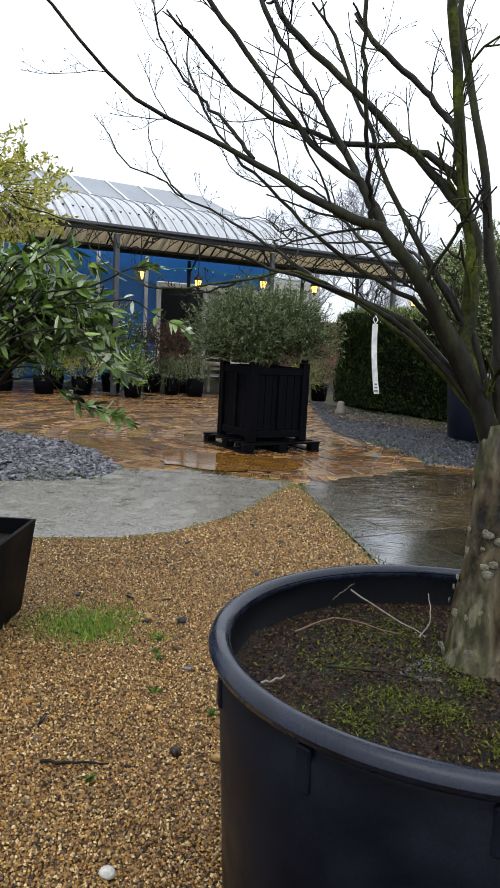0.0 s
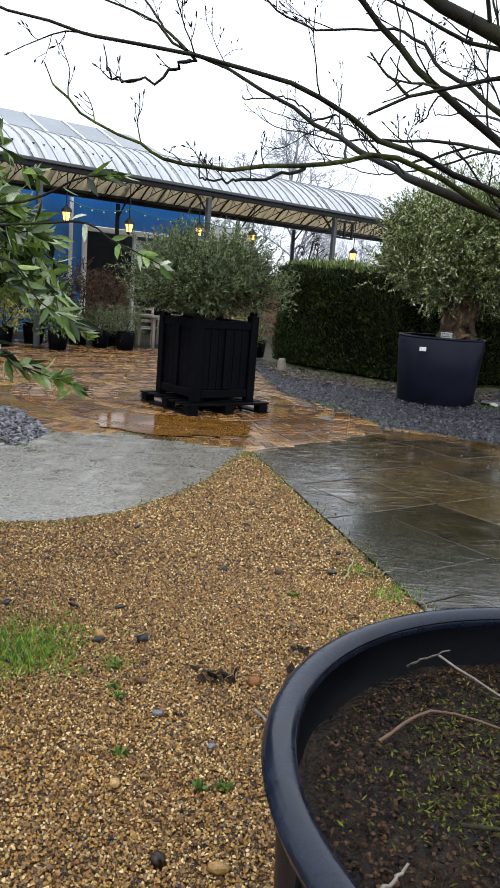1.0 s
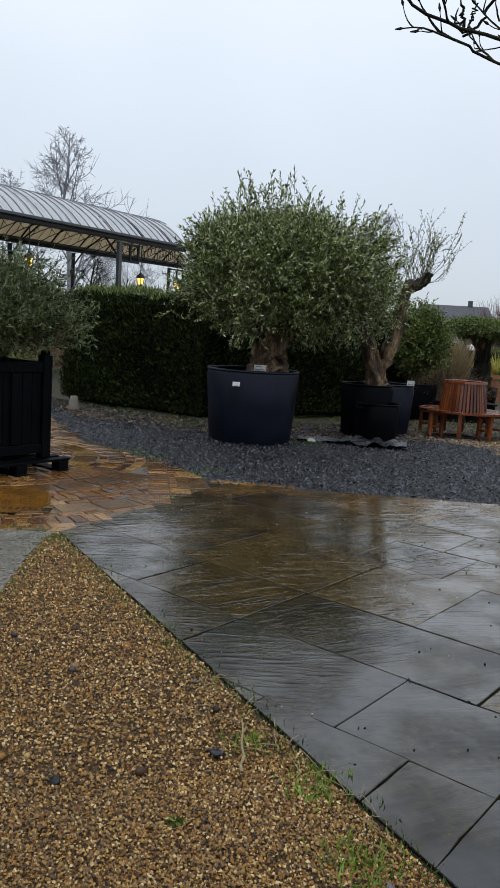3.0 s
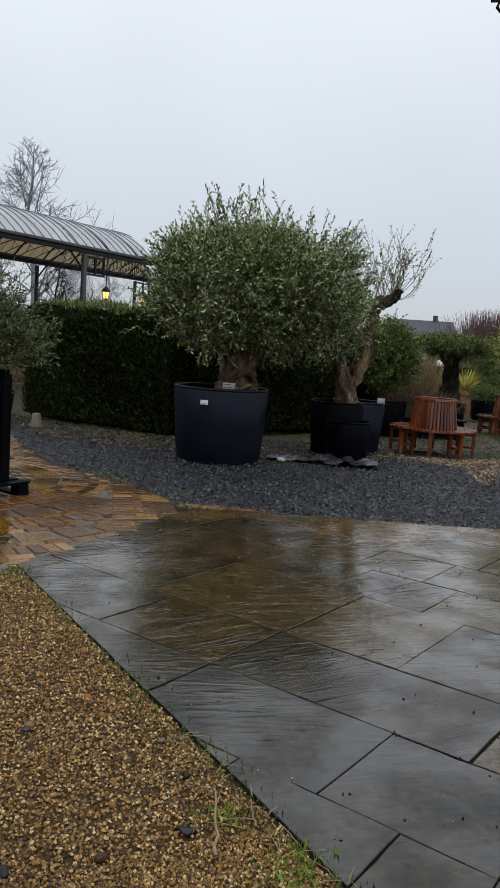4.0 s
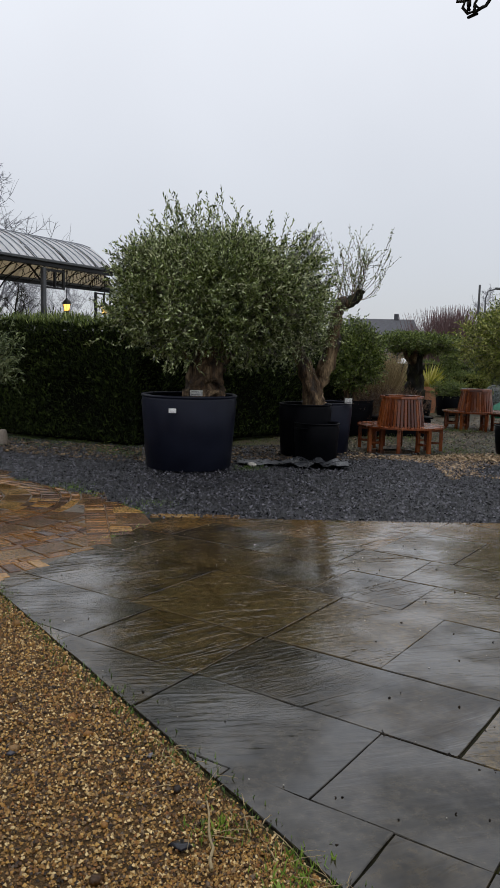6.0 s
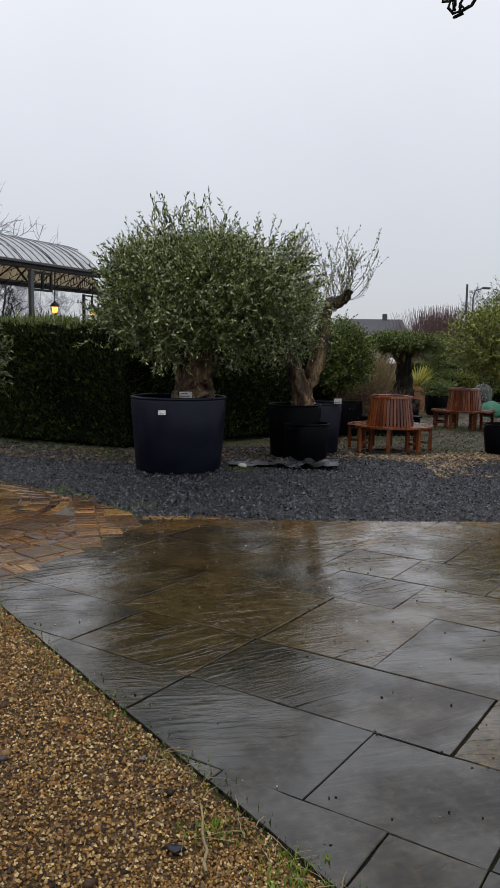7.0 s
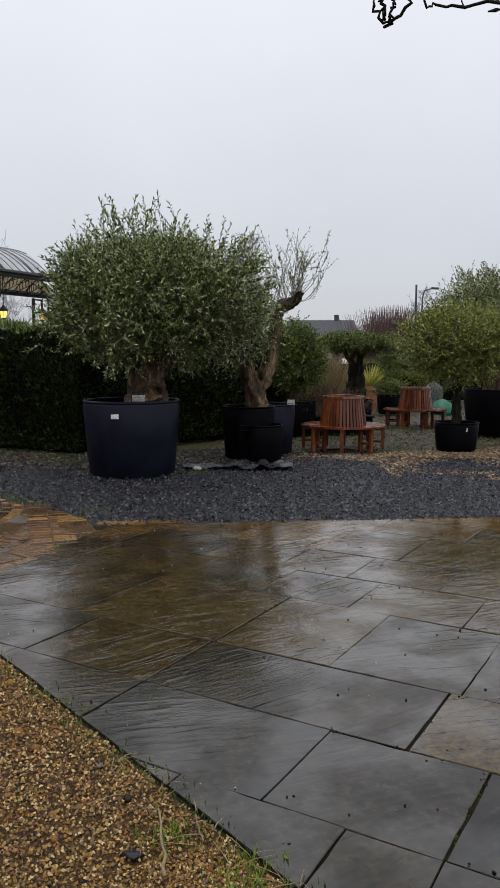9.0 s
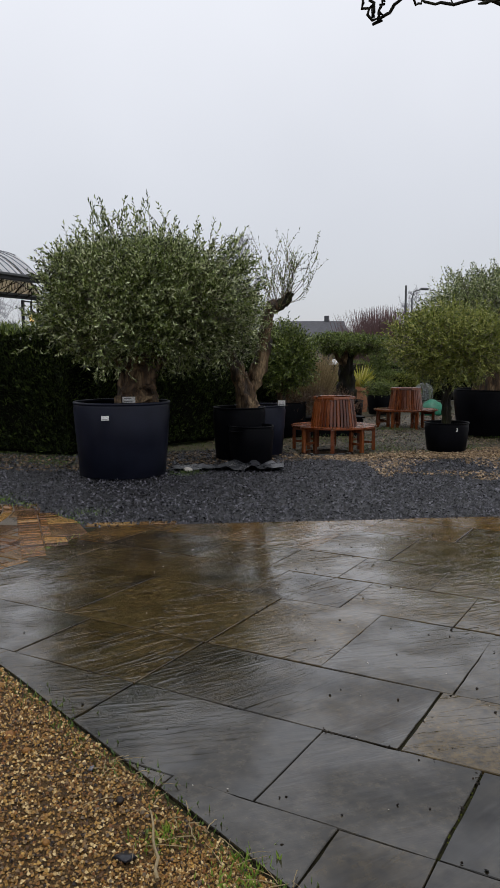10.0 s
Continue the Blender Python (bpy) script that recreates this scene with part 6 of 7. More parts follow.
bm = bmesh.new()
box(bm, -0.4, 4.58, 0, -0.28, 4.695, 2.92, 0.006)
box(bm, -0.28, 4.58, 2.78, 3.7, 4.695, 2.92, 0.006)
box(bm, 1.2, 4.58, 0, 1.28, 4.695, 2.78, 0.006)
box(bm, 3.62, 4.58, 0, 3.7, 4.695, 2.78, 0.006)
part("door_frame", bm, M_WHITE, shop, "white door and window frame")
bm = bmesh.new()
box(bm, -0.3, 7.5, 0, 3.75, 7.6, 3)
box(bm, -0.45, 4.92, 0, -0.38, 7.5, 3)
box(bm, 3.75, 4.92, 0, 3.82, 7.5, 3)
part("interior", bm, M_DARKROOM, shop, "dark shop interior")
bm = bmesh.new()
box(bm, 1.45, 4.95, 1.9, 3.4, 5.0, 2.7, 0.01)
part("shop_screen", bm, M_WHITE, shop, "pale panel behind the glass")
bm = bmesh.new()
v = [bm.verts.new(p) for p in ((-17, 5.0, 4.55), (4.6, 5.0, 4.55), (3.5, 9.0, 6.35), (-17, 9.0, 6.35), (-17, 13.0, 4.55), (4.6, 13.0, 4.55))]
bm.faces.new((v[0], v[1], v[2], v[3]))
bm.faces.new((v[3], v[2], v[5], v[4]))
bm.faces.new((v[1], v[5], v[2]))
part("roof", bm, M_GLAZING, shop, "grey glazed greenhouse roof")
for s in np.arange(-16.5, 3.4, 1.25):
    bm = bmesh.new()
    box(bm, -0.035, 0, 0, 0.035, math.hypot(4, 1.8), 0.03, 0, pose(s, 5.0, 4.56, math.degrees(math.atan2(1.8, 4))))
    part("glazing_bar", bm, M_WHITE, shop)


# ---- plants and furniture by the canopy ----
def pot_plant(x, y, r, h, crown, leaf, seed, label, leaf_size=(0.06, 0.02), twigs=160, per=10, group="pots by the canopy", reach=0.25):
    round_pot("plant_pot", (x, y), r, r * 0.8, h, M_BLACK, "black plastic nursery pot on wet brick paving", 0.02, 0.05, group, n=24)
    ob = thing("potted_shrub", (x, y, h - 0.06), label, "shrub", group)
    t = Tubes()
    g = np.random.default_rng(seed)
    for k in range(5):
        a = k * 1.3
        t.add(smooth_line([(0, 0, 0), (0.4 * crown[0] * math.cos(a), 0.4 * crown[1] * math.sin(a), crown[2] * 0.6), (0.7 * crown[0] * math.cos(a), 0.7 * crown[1] * math.sin(a), crown[2] * 1.4)], 6, g, 0.01), np.linspace(0.012, 0.004, 6), 4)
    t.make("stemwork", M_BARK, ob)
    leafy(ob, (0, 0, crown[2] * 0.9), crown, twigs, per, leaf_size, leaf, seed, None, reach, 0.4, 0.2)


for k, (x, y, r, h, cr, leaf, lab, size, tw) in enumerate((
        (-2.55, 18.9, 0.21, 0.4, (0.34, 0.3, 0.26), M_SHRUB, "lavender-like grey-green bush in a black pot", (0.06, 0.008), 320),
        (-1.98, 18.75, 0.23, 0.42, (0.36, 0.3, 0.28), M_SHRUB, "lavender-like grey-green bush in a black pot", (0.06, 0.008), 320),
        (-3.25, 17.6, 0.22, 0.4, (0.4, 0.4, 0.35), M_LAUREL, "dark leafy shrub in a black pot", (0.08, 0.03), 200),
        (-4.4, 17.6, 0.25, 0.4, (0.5, 0.5, 0.5), M_LIME, "bright yellow-green shrub in a black pot", (0.05, 0.025), 260),
        (-5.2, 17.4, 0.25, 0.4, (0.6, 0.5, 0.62), M_GRASS, "bright green bushy shrub in a black pot", (0.05, 0.025), 300),
        (-6.2, 17.6, 0.25, 0.4, (0.6, 0.5, 0.62), M_LIME, "yellow-green shrub in a black pot", (0.05, 0.025), 300),
        (-4.0, 18.8, 0.25, 0.45, (0.7, 0.6, 0.9), M_LAUREL, "tall dark evergreen shrub in a black pot", (0.09, 0.035), 420),
        (-5.4, 18.9, 0.25, 0.45, (0.8, 0.7, 1.0), M_LAUREL, "tall dark evergreen shrub in a black pot", (0.09, 0.035), 460),
        (-3.1, 19.3, 0.25, 0.45, (0.5, 0.5, 0.75), M_COPPER, "brown-leaved winter shrub in a black pot", (0.06, 0.03), 320),
        (-2.4, 19.6, 0.22, 0.45, (0.5, 0.4, 0.7), M_COPPER, "brown-leaved winter shrub in a black pot", (0.06, 0.03), 300),
        (1.0, 19.3, 0.22, 0.4, (0.45, 0.4, 0.4), M_SHRUB, "grey-green bush in a black pot near the hedge", (0.06, 0.012), 300),
        (0.55, 18.8, 0.2, 0.35, (0.4, 0.35, 0.3), M_OLIVE_GREEN, "small green bush in a black pot near the hedge", (0.05, 0.015), 260),
        (-7.3, 18.3, 0.25, 0.45, (0.8, 0.7, 0.9), M_LAUREL, "dark evergreen shrub in a black pot", (0.09, 0.035), 400))):
    pot_plant(x, y, r, h, cr, leaf, 200 + k, lab, size, tw)


def garden_chair(x, y, turn):
    ob = thing("garden_chair", (x, y, 0), "pale painted garden chair with slatted back", "chair", "garden chairs", turn)
    for sx in (-0.24, 0.24):
        for sy, top in ((-0.22, 0.62), (0.22, 0.95)):
            bm = bmesh.new()
            box(bm, sx - 0.025, sy - 0.025, 0, sx + 0.025, sy + 0.025, top, 0.004)
            part("leg", bm, M_CANE, ob)
        bm = bmesh.new()
        box(bm, sx - 0.035, -0.27, 0.62, sx + 0.035, 0.24, 0.645, 0.004)
        part("armrest", bm, M_CANE, ob)
    for k in range(5):
        bm = bmesh.new()
        y0 = -0.22 + k * 0.09
        box(bm, -0.24, y0, 0.41, 0.24, y0 + 0.07, 0.43, 0.003)
        part("seat_slat", bm, M_CANE, ob)
    for k in range(3):
        bm = bmesh.new()
        box(bm, -0.22, 0.21, 0.55 + k * 0.15, 0.22, 0.23, 0.62 + k * 0.15, 0.003)
        part("back_slat", bm, M_CANE, ob)


garden_chair(-2.6, 20.6, 200)
garden_chair(-1.7, 20.9, 165)
garden_chair(-1.1, 21.3, 190)
gt = thing("garden_table", (-1.2, 20.3, 0), "pale timber garden table under the canopy", "table", turn=36)
bm = bmesh.new()
box(bm, -0.6, -0.4, 0.70, 0.6, 0.4, 0.74, 0.006)
part("tabletop", bm, M_TIMBER, gt)
for sx in (-0.52, 0.52):
    for sy in (-0.32, 0.32):
        bm = bmesh.new()
        box(bm, sx - 0.035, sy - 0.035, 0, sx + 0.035, sy + 0.035, 0.698, 0.004)
        part("leg", bm, M_TIMBER, gt)

# ---- garden beyond the benches ----
def tall_grass(x, y, h, seed, label):
    ob = thing("ornamental_grass", (x, y, -0.05), label, "grass")
    g = np.random.default_rng(seed)
    n = 900
    a = g.uniform(0, 6.283, n)
    b = np.stack((0.12 * np.cos(a), 0.12 * np.sin(a), np.zeros(n)), axis=1)
    w = np.stack((g.normal(0, 0.3, n), g.normal(0, 0.3, n), np.ones(n)), axis=1)
    v, f = leaf_mesh(b, w, h * g.uniform(0.5, 1.1, n), 0.02 * np.ones(n), g)
    arrays("blades", v, f, M_STRAW, ob)


tall_grass(11.75, 20.76, 2.1, 301, "tall straw-coloured ornamental grass clump")
tall_grass(11.45, 21.0, 1.95, 302, "tall straw-coloured ornamental grass clump")
bb = thing("brown_shrub", (9.0, 16.8, 0.36), "low brown twiggy winter shrub", "shrub")
leafy(bb, (-0.1, 0, 0.22), (0.6, 0.4, 0.24), 500, 10, (0.05, 0.012), M_COPPER, 303, M_PALEBARK, 0.3, 0.6, 0.1)
leafy(bb, (0.55, -0.15, 0.2), (0.5, 0.4, 0.22), 400, 10, (0.05, 0.012), M_COPPER, 304, None, 0.3, 0.6, 0.1)


YUCCA = (14.27, 22.06)
TOPIARY = (15.06, 22.08)


def terracotta(x, y, r, h, label):
    ob = thing("terracotta_pot", (x, y, -0.05), label, "plant pot", "terracotta pots")
    bm = bmesh.new()
    lathe(bm, [(0, 0), (r * 0.65, 0), (r * 0.9, h * 0.82), (r, h * 0.83), (r * 1.02, h), (r * 0.92, h), (r * 0.88, h * 0.9), (0, h * 0.9)], 24)
    part("body", bm, M_TERRA, ob)
    return ob


terracotta(*YUCCA, 0.33, 0.78, "terracotta pot holding a spiky yucca")
yucca = thing("yucca", (*YUCCA, 0.64), "spiky lime-green yucca in a terracotta pot", "plant")
g = np.random.default_rng(305)
n = 70
w = np.stack((g.normal(0, 0.7, n), g.normal(0, 0.7, n), g.uniform(0.3, 1.2, n)), axis=1)
v, f = leaf_mesh(np.zeros((n, 3)), w, g.uniform(0.55, 0.95, n), np.full(n, 0.06), g, "long")
arrays("leaves", v, f, M_LIME, yucca)
round_pot("plant_pot", TOPIARY, 0.42, 0.36, 0.6, M_BLACK, "black pot holding a clipped topiary", 0.02, 0.06, n=28)
top = thing("tiered_topiary", (*TOPIARY, 0.55), "clipped box topiary in stacked green tiers", "shrub")
t = Tubes()
t.add([(0, 0, 0), (0, 0, 1.7)], (0.03, 0.015), 6)
t.make("stem", M_BARK, top)
for k, (z, r) in enumerate(((0.2, 0.5), (0.5, 0.42), (0.74, 0.36), (0.96, 0.32), (1.16, 0.28), (1.36, 0.3))):
    leafy(top, (0, 0, z * 1.15), (r * 1.15, r * 1.15, 0.12), 260, 8, (0.05, 0.022), M_EVERGREEN if k else M_OLIVE_GREEN, 310 + k, None, 0.1, 0.2, 0.2, leaf_name="tier")
BOX_BALL = (13.83, 20.49)
round_pot("plant_pot", BOX_BALL, 0.4, 0.34, 0.55, M_BLACK, "black pot holding a clipped box dome", 0.02, 0.06, n=28)
dome = thing("box_dome", (*BOX_BALL, 0.5), "low clipped dark green box dome in a black pot", "shrub")
leafy(dome, (0, 0, 0.22), (0.47, 0.47, 0.2), 520, 9, (0.045, 0.022), M_EVERGREEN, 318, M_BARK, 0.1, 0.2, 0.2, boxy=3.5)
bag = thing("green_garden_bag", (15.26, 19.93, -0.05), "green plastic sheet bag with a clear plastic cloche on it", "bag")
bm = bmesh.new()
bmesh.ops.create_icosphere(bm, subdivisions=3, radius=1)
for v in bm.verts:
    v.co = Vector((v.co.x * 0.36, v.co.y * 0.3, max(-0.25, v.co.z) * 0.36 + 0.09)) * (1 + 0.12 * noise.noise(v.co * 2.5))
part("sheet", bm, M_GREENBAG, bag, smooth=True)
cl = thing("plastic_cloche", (15.2, 20.25, 0.38), "clear domed plastic cloche on a green bag", "cloche")
bm = bmesh.new()
lathe(bm, [(0.26, 0.0), (0.265, 0.2), (0.23, 0.38), (0.13, 0.47), (0, 0.5)], 20)
part("dome", bm, M_PLASTICFILM, cl, smooth=True)
gl = thing("garden_lamp", (12.47, 20.9, -0.05), "white domed garden lamp on a post", "lamp")
bm = bmesh.new()
lathe(bm, [(0.03, 0.0), (0.03, 1.46), (0, 1.46)], 10)
part("post", bm, M_STEEL, gl)
bm = bmesh.new()
lathe(bm, [(0, 1.46), (0.14, 1.461), (0.145, 1.49), (0.1, 1.58), (0, 1.62)], 16)
part("shade", bm, M_WHITE, gl)

for k, (x, y, s) in enumerate(((17.6, 22.6, 1.0), (18.9, 23.4, 1.1), (20.6, 26.6, 0.9), (18.0, 19.5, 1.2))):
    ob = thing("garden_shrub", (x, y, -0.05), "green leafy shrub in the garden behind the benches", "shrub", "garden shrubs")
    t = Tubes()
    t.add([(0, 0, 0), (0.05, 0, 1.0 * s), (0, 0, 1.8 * s)], (0.06, 0.05, 0.02), 6)
    t.make("trunk", M_BARK, ob)
    leafy(ob, (0, 0, 1.5 * s), (0.95 * s, 0.9 * s, 0.85 * s), 800, 12, (0.08, 0.03), M_OLIVE_GREEN if k % 2 else M_SHRUB, 320 + k, None, 0.35)

# far house, lamp post, red-stemmed shrubs
house = thing("house", (33.8, 54.0, -0.05), "distant house with dark pitched roof and chimney, hazy in the rain", "house", turn=-32)
bm = bmesh.new()
box(bm, -2.6, -3, 0, 2.6, 3, 3.0)
part("wall", bm, M_HAZEWALL, house)
bm = bmesh.new()
v = [bm.verts.new(p) for p in ((-2.9, -3.3, 2.9), (2.9, -3.3, 2.9), (2.9, 3.3, 2.9), (-2.9, 3.3, 2.9), (-2.5, 0, 4.4), (2.5, 0, 4.4))]
for f in ((0, 1, 5, 4), (1, 2, 5), (2, 3, 4, 5), (3, 0, 4), (3, 2, 1, 0)):
    bm.faces.new([v[k] for k in f])
part("roof", bm, M_HAZE, house)
bm = bmesh.new()
box(bm, 1.0, -0.2, 4.1, 1.35, 0.2, 4.8, 0.03)
part("chimney", bm, M_HAZE, house)
for x in (-1.4, 1.3):
    bm = bmesh.new()
    box(bm, x - 0.5, -3.06, 1.1, x + 0.5, -3.01, 2.2)
    part("window", bm, M_DARKROOM, house)
post = thing("street_lamp", (28.9, 37.2, -0.05), "grey street lamp and telegraph pole beyond the garden", "street lamp")
t = Tubes()
t.add([(0, 0, 0), (0, 0, 5.6)], (0.08, 0.06), 8)
t.make("pole", M_GALV, post)
t = Tubes()
t.add([(0.45, 0, 0), (0.45, 0, 4.9), (0.6, 0, 5.3), (1.2, 0, 5.45)], (0.05, 0.045, 0.04, 0.03), 6)
t.make("lamp_arm", M_GALV, post)
bm = bmesh.new()
box(bm, 1.1, -0.1, 5.4, 1.6, 0.1, 5.52, 0.03)
part("lamp_head", bm, M_GALV, post)
rs = thing("red_stemmed_shrub", (26.1, 36.0, -0.05), "large rounded shrub of bare red-purple stems", "shrub")
g = np.random.default_rng(330)
t = Tubes()
for k in range(2200):
    x, y = g.normal(0, 0.55), g.normal(0, 0.5)
    d = unit(np.array((x * 0.35, y * 0.3, 1.4)) + g.normal(0, 0.12, 3))
    h = g.uniform(2.4, 4.4) * math.exp(-0.10 * x * x)
    t.add([(x, y, 0), np.array((x, y, 0)) + d * h * 0.6, np.array((x, y, 0)) + d * h], (0.014, 0.01, 0.005), 3)
t.make("stemwork", M_REDSTEM, rs)


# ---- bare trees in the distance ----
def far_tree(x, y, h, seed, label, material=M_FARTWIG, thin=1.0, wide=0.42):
    ob = thing("distant_tree", (x, y, -0.05), label, "tree", "distant bare trees")
    g = np.random.default_rng(seed)
    t = Tubes()

    def grow(p, d, length, r, level):
        pts = [p]
        n = 4
        for k in range(n):
            d = unit(d + g.normal(0, 0.12, 3) + np.array((0, 0, 0.08 if level > 0 else -0.05)))
            pts.append(pts[-1] + d * length / n)
        t.add(pts, np.linspace(r, r * 0.45, n + 1), 4 if level > 1 else 3)
        if level == 0:
            return
        for k in range(7):
            u = g.uniform(0.15, 1.0) * n
            i = min(int(u), n - 1)
            q = pts[i] + (pts[i + 1] - pts[i]) * (u - i)
            side = unit(np.cross(d, g.normal(size=3)))
            grow(q, unit(d * 0.7 + side * 0.7), length * g.uniform(0.32, 0.55), max(r * 0.5, 0.012 * h / 10), level - 1)

    # a leader up to the top, with long ascending side branches
    lead = smooth_line([(0, 0, 0), (0.02 * h, 0, 0.35 * h), (-0.01 * h, 0.01 * h, 0.7 * h), (0.01 * h, 0, h)], 12, g, 0.004 * h)
    t.add(lead, np.linspace(0.014, 0.002, 12) * h * thin, 6)
    for k in range(26):
        u = 0.22 + 0.74 * k / 25
        i = min(int(u * 11), 10)
        q = lead[i] + (lead[i + 1] - lead[i]) * (u * 11 - i)
        a = g.uniform(0, 6.283)
        grow(q, unit((math.cos(a), math.sin(a), 0.9)), h * wide * (1.15 - u) * g.uniform(0.7, 1.2), h * 0.005 * thin * (1.2 - u), 2)
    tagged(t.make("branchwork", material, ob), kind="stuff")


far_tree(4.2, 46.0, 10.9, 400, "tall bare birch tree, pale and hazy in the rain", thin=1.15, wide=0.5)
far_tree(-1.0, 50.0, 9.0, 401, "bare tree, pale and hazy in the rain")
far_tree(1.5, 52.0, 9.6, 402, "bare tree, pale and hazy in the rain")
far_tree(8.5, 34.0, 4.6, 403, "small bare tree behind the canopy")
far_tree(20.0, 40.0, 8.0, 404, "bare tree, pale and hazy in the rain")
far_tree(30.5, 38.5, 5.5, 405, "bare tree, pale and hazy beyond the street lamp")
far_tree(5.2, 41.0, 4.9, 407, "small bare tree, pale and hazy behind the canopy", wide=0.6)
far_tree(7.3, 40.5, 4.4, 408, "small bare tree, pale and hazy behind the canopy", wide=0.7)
far_tree(3.4, 29.5, 3.8, 406, "small bare tree behind the canopy", M_BARK, 1.4)

# distant treeline
g = np.random.default_rng(340)
t = Tubes()
for k in range(1500):
    x = g.uniform(-70, 60)
    y = 85 + g.normal(0, 6) - 0.12 * abs(x - 20)
    h = (3.0 + 0.8 * math.sin(x * 0.21) + 0.6 * math.sin(x * 0.57 + 1)) * g.uniform(0.5, 1.1)
    d = np.array((g.normal(0, 0.22), g.normal(0, 0.2), 1.0))
    t.add([(x, y, -0.05), (x + d[0] * h * 0.5, y, h * 0.55), (x + d[0] * h * 1.3, y, h)], (0.12, 0.09, 0.03), 3)
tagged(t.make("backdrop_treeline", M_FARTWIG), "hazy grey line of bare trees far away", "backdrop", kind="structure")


# ---- flagstones ----
V_AX, U_AX = np.array((0.855, 0.519)), np.array((0.519, -0.855))
ORIGIN = np.array((1.62, 5.66))


def cut(poly, p, n):
    """The part of a convex polygon on the side of the line through p to which n points."""
    out = []
    for a, b in zip(poly, poly[1:] + poly[:1]):
        da, db = np.dot(a - p, n), np.dot(b - p, n)
        if da >= 0:
            out.append(a)
        if (da >= 0) != (db >= 0):
            out.append(a + (b - a) * da / (da - db))
    return out


LIMITS = [(np.array((EDGE_X, EDGE_Y)), unit((1.0, EDGE_SLOPE))), (np.array((0.31, 8.5)), unit((1.42, -1.53))), (np.array((1.96, 10.25)), unit((-1.65, -3.89)))]


def slab(poly, g, parent, material, name="flagstone", gap=0.0024, thick=0.04, z=0.0):
    c = np.mean(poly, axis=0)
    gap = gap + g.uniform(-0.0018, 0.0014)
    pts = []
    for a, b in zip(poly, poly[1:] + poly[:1]):
        pieces = max(1, int(np.linalg.norm(b - a) / 0.09))
        for i in range(pieces):                       # hand-cut, slightly ragged edges
            p = a + (b - a) * i / pieces
            pts.append(p + unit(c - p) * (gap + (abs(g.normal(0, 0.0026)) if i else 0.002)))
    bm = bmesh.new()
    h = z + g.normal(0, 0.0012)
    slope = g.normal(0, 0.0015, 2)
    hz = lambda p: h + np.dot(p - c, slope)
    top = [bm.verts.new((*(p + unit(c - p) * 0.003), hz(p))) for p in pts]
    mid = [bm.verts.new((*p, hz(p) - 0.004)) for p in pts]
    low = [bm.verts.new((*p, z - thick)) for p in pts]
    bm.faces.new(top)
    k = len(pts)
    for i in range(k):
        j = (i + 1) % k
        bm.faces.new((mid[i], mid[j], top[j], top[i]))
        bm.faces.new((low[i], low[j], mid[j], mid[i]))
    bmesh.ops.recalc_face_normals(bm, faces=bm.faces)
    return part(name, bm, material, parent)


g = np.random.default_rng(12)
courses = [-3.7, -3.05, -2.45, -1.85, -1.24, -0.63, 0.005, 0.65, 1.6, 2.25, 2.9, 3.8, 4.45, 5.05, 5.75, 6.35, 7.05, 7.75]
known = {3: [-0.2, 0.5, 1.3], 4: [-0.37, 0.34, 0.69, 1.5], 5: [-1.05, 0.0, 0.69, 1.55], 6: [-1.9, -1.05, 0.345, 1.2], 7: [-2.1, -1.03, -0.315, 0.4, 1.15], 8: [-2.0, -1.3, -0.61, 0.15, 0.9],
         9: [-2.2, -1.5, -0.9, -0.2], 10: [-2.3, -1.43, -0.73, 0.1]}
for k, (v0, v1) in enumerate(zip(courses, courses[1:])):
    joints = list(known.get(k, [g.uniform(-0.5, 0.5)]))
    while joints[-1] < 9:
        joints.append(joints[-1] + g.choice((0.6, 0.72, 0.9, 1.05)))
    while joints[0] > -9:
        joints.insert(0, joints[0] - g.choice((0.6, 0.72, 0.9, 1.05)))
    for u0, u1 in zip(joints, joints[1:]):
        poly = [ORIGIN + u * U_AX + v * V_AX for u, v in ((u0, v0), (u1, v0), (u1, v1), (u0, v1))]
        poly = [p + g.normal(0, 0.004, 2) for p in poly]
        c = np.mean(poly, axis=0)
        if c[0] > 9.5 or c[1] < 2.0:
            continue
        for p, n in LIMITS:
            if len(poly) > 2:
                poly = cut(poly, p, n)
        if len(poly) < 3:
            continue
        x, y = np.array(poly).T
        if abs(np.dot(x, np.roll(y, 1)) - np.dot(y, np.roll(x, 1))) / 2 < 0.004:
            continue
        # the stone's brown is put where tree reflections bring it out
        edge = min(np.dot(np.mean(poly, axis=0) - p, n) for p, n in LIMITS[2:])
        tone = edge + g.normal(0, 0.8)
        slab(poly, g, flags, M_BROWNFLAG if edge < 0.6 and g.random() < 0.85 else M_FLAGOLIVE if tone < 3.4 else M_FLAGMID if tone < 4.6 else M_FLAG)

# two ochre edging stones where brick, slate and flagstone meet
for k, w in ((0, 0.5), (0.52, 0.38)):
    p = np.array((1.98, 10.27)) + k * unit((1.83, -0.78))
    d, n = unit((1.83, -0.78)), unit((0.78, 1.83))
    slab([p, p + w * d, p + w * d + 0.12 * n, p + 0.12 * n], g, flags, M_SANDSTONE, "edging_stone", z=0.004)

# ---- bricks ----
def brick_mesh(seed):
    g = np.random.default_rng(seed)
    bm = bmesh.new()
    box(bm, -0.103, -0.049, -0.05, 0.103, 0.049, 0.0, 0.006)
    for v in bm.verts:
        v.co += Vector(g.normal(0, 0.0012, 3))
    me = bpy.data.meshes.new("brick")
    bm.to_mesh(me)
    bm.free()
    me.materials.append(M_BRICK)
    return me


BRICKS = [brick_mesh(500 + k) for k in range(6)]
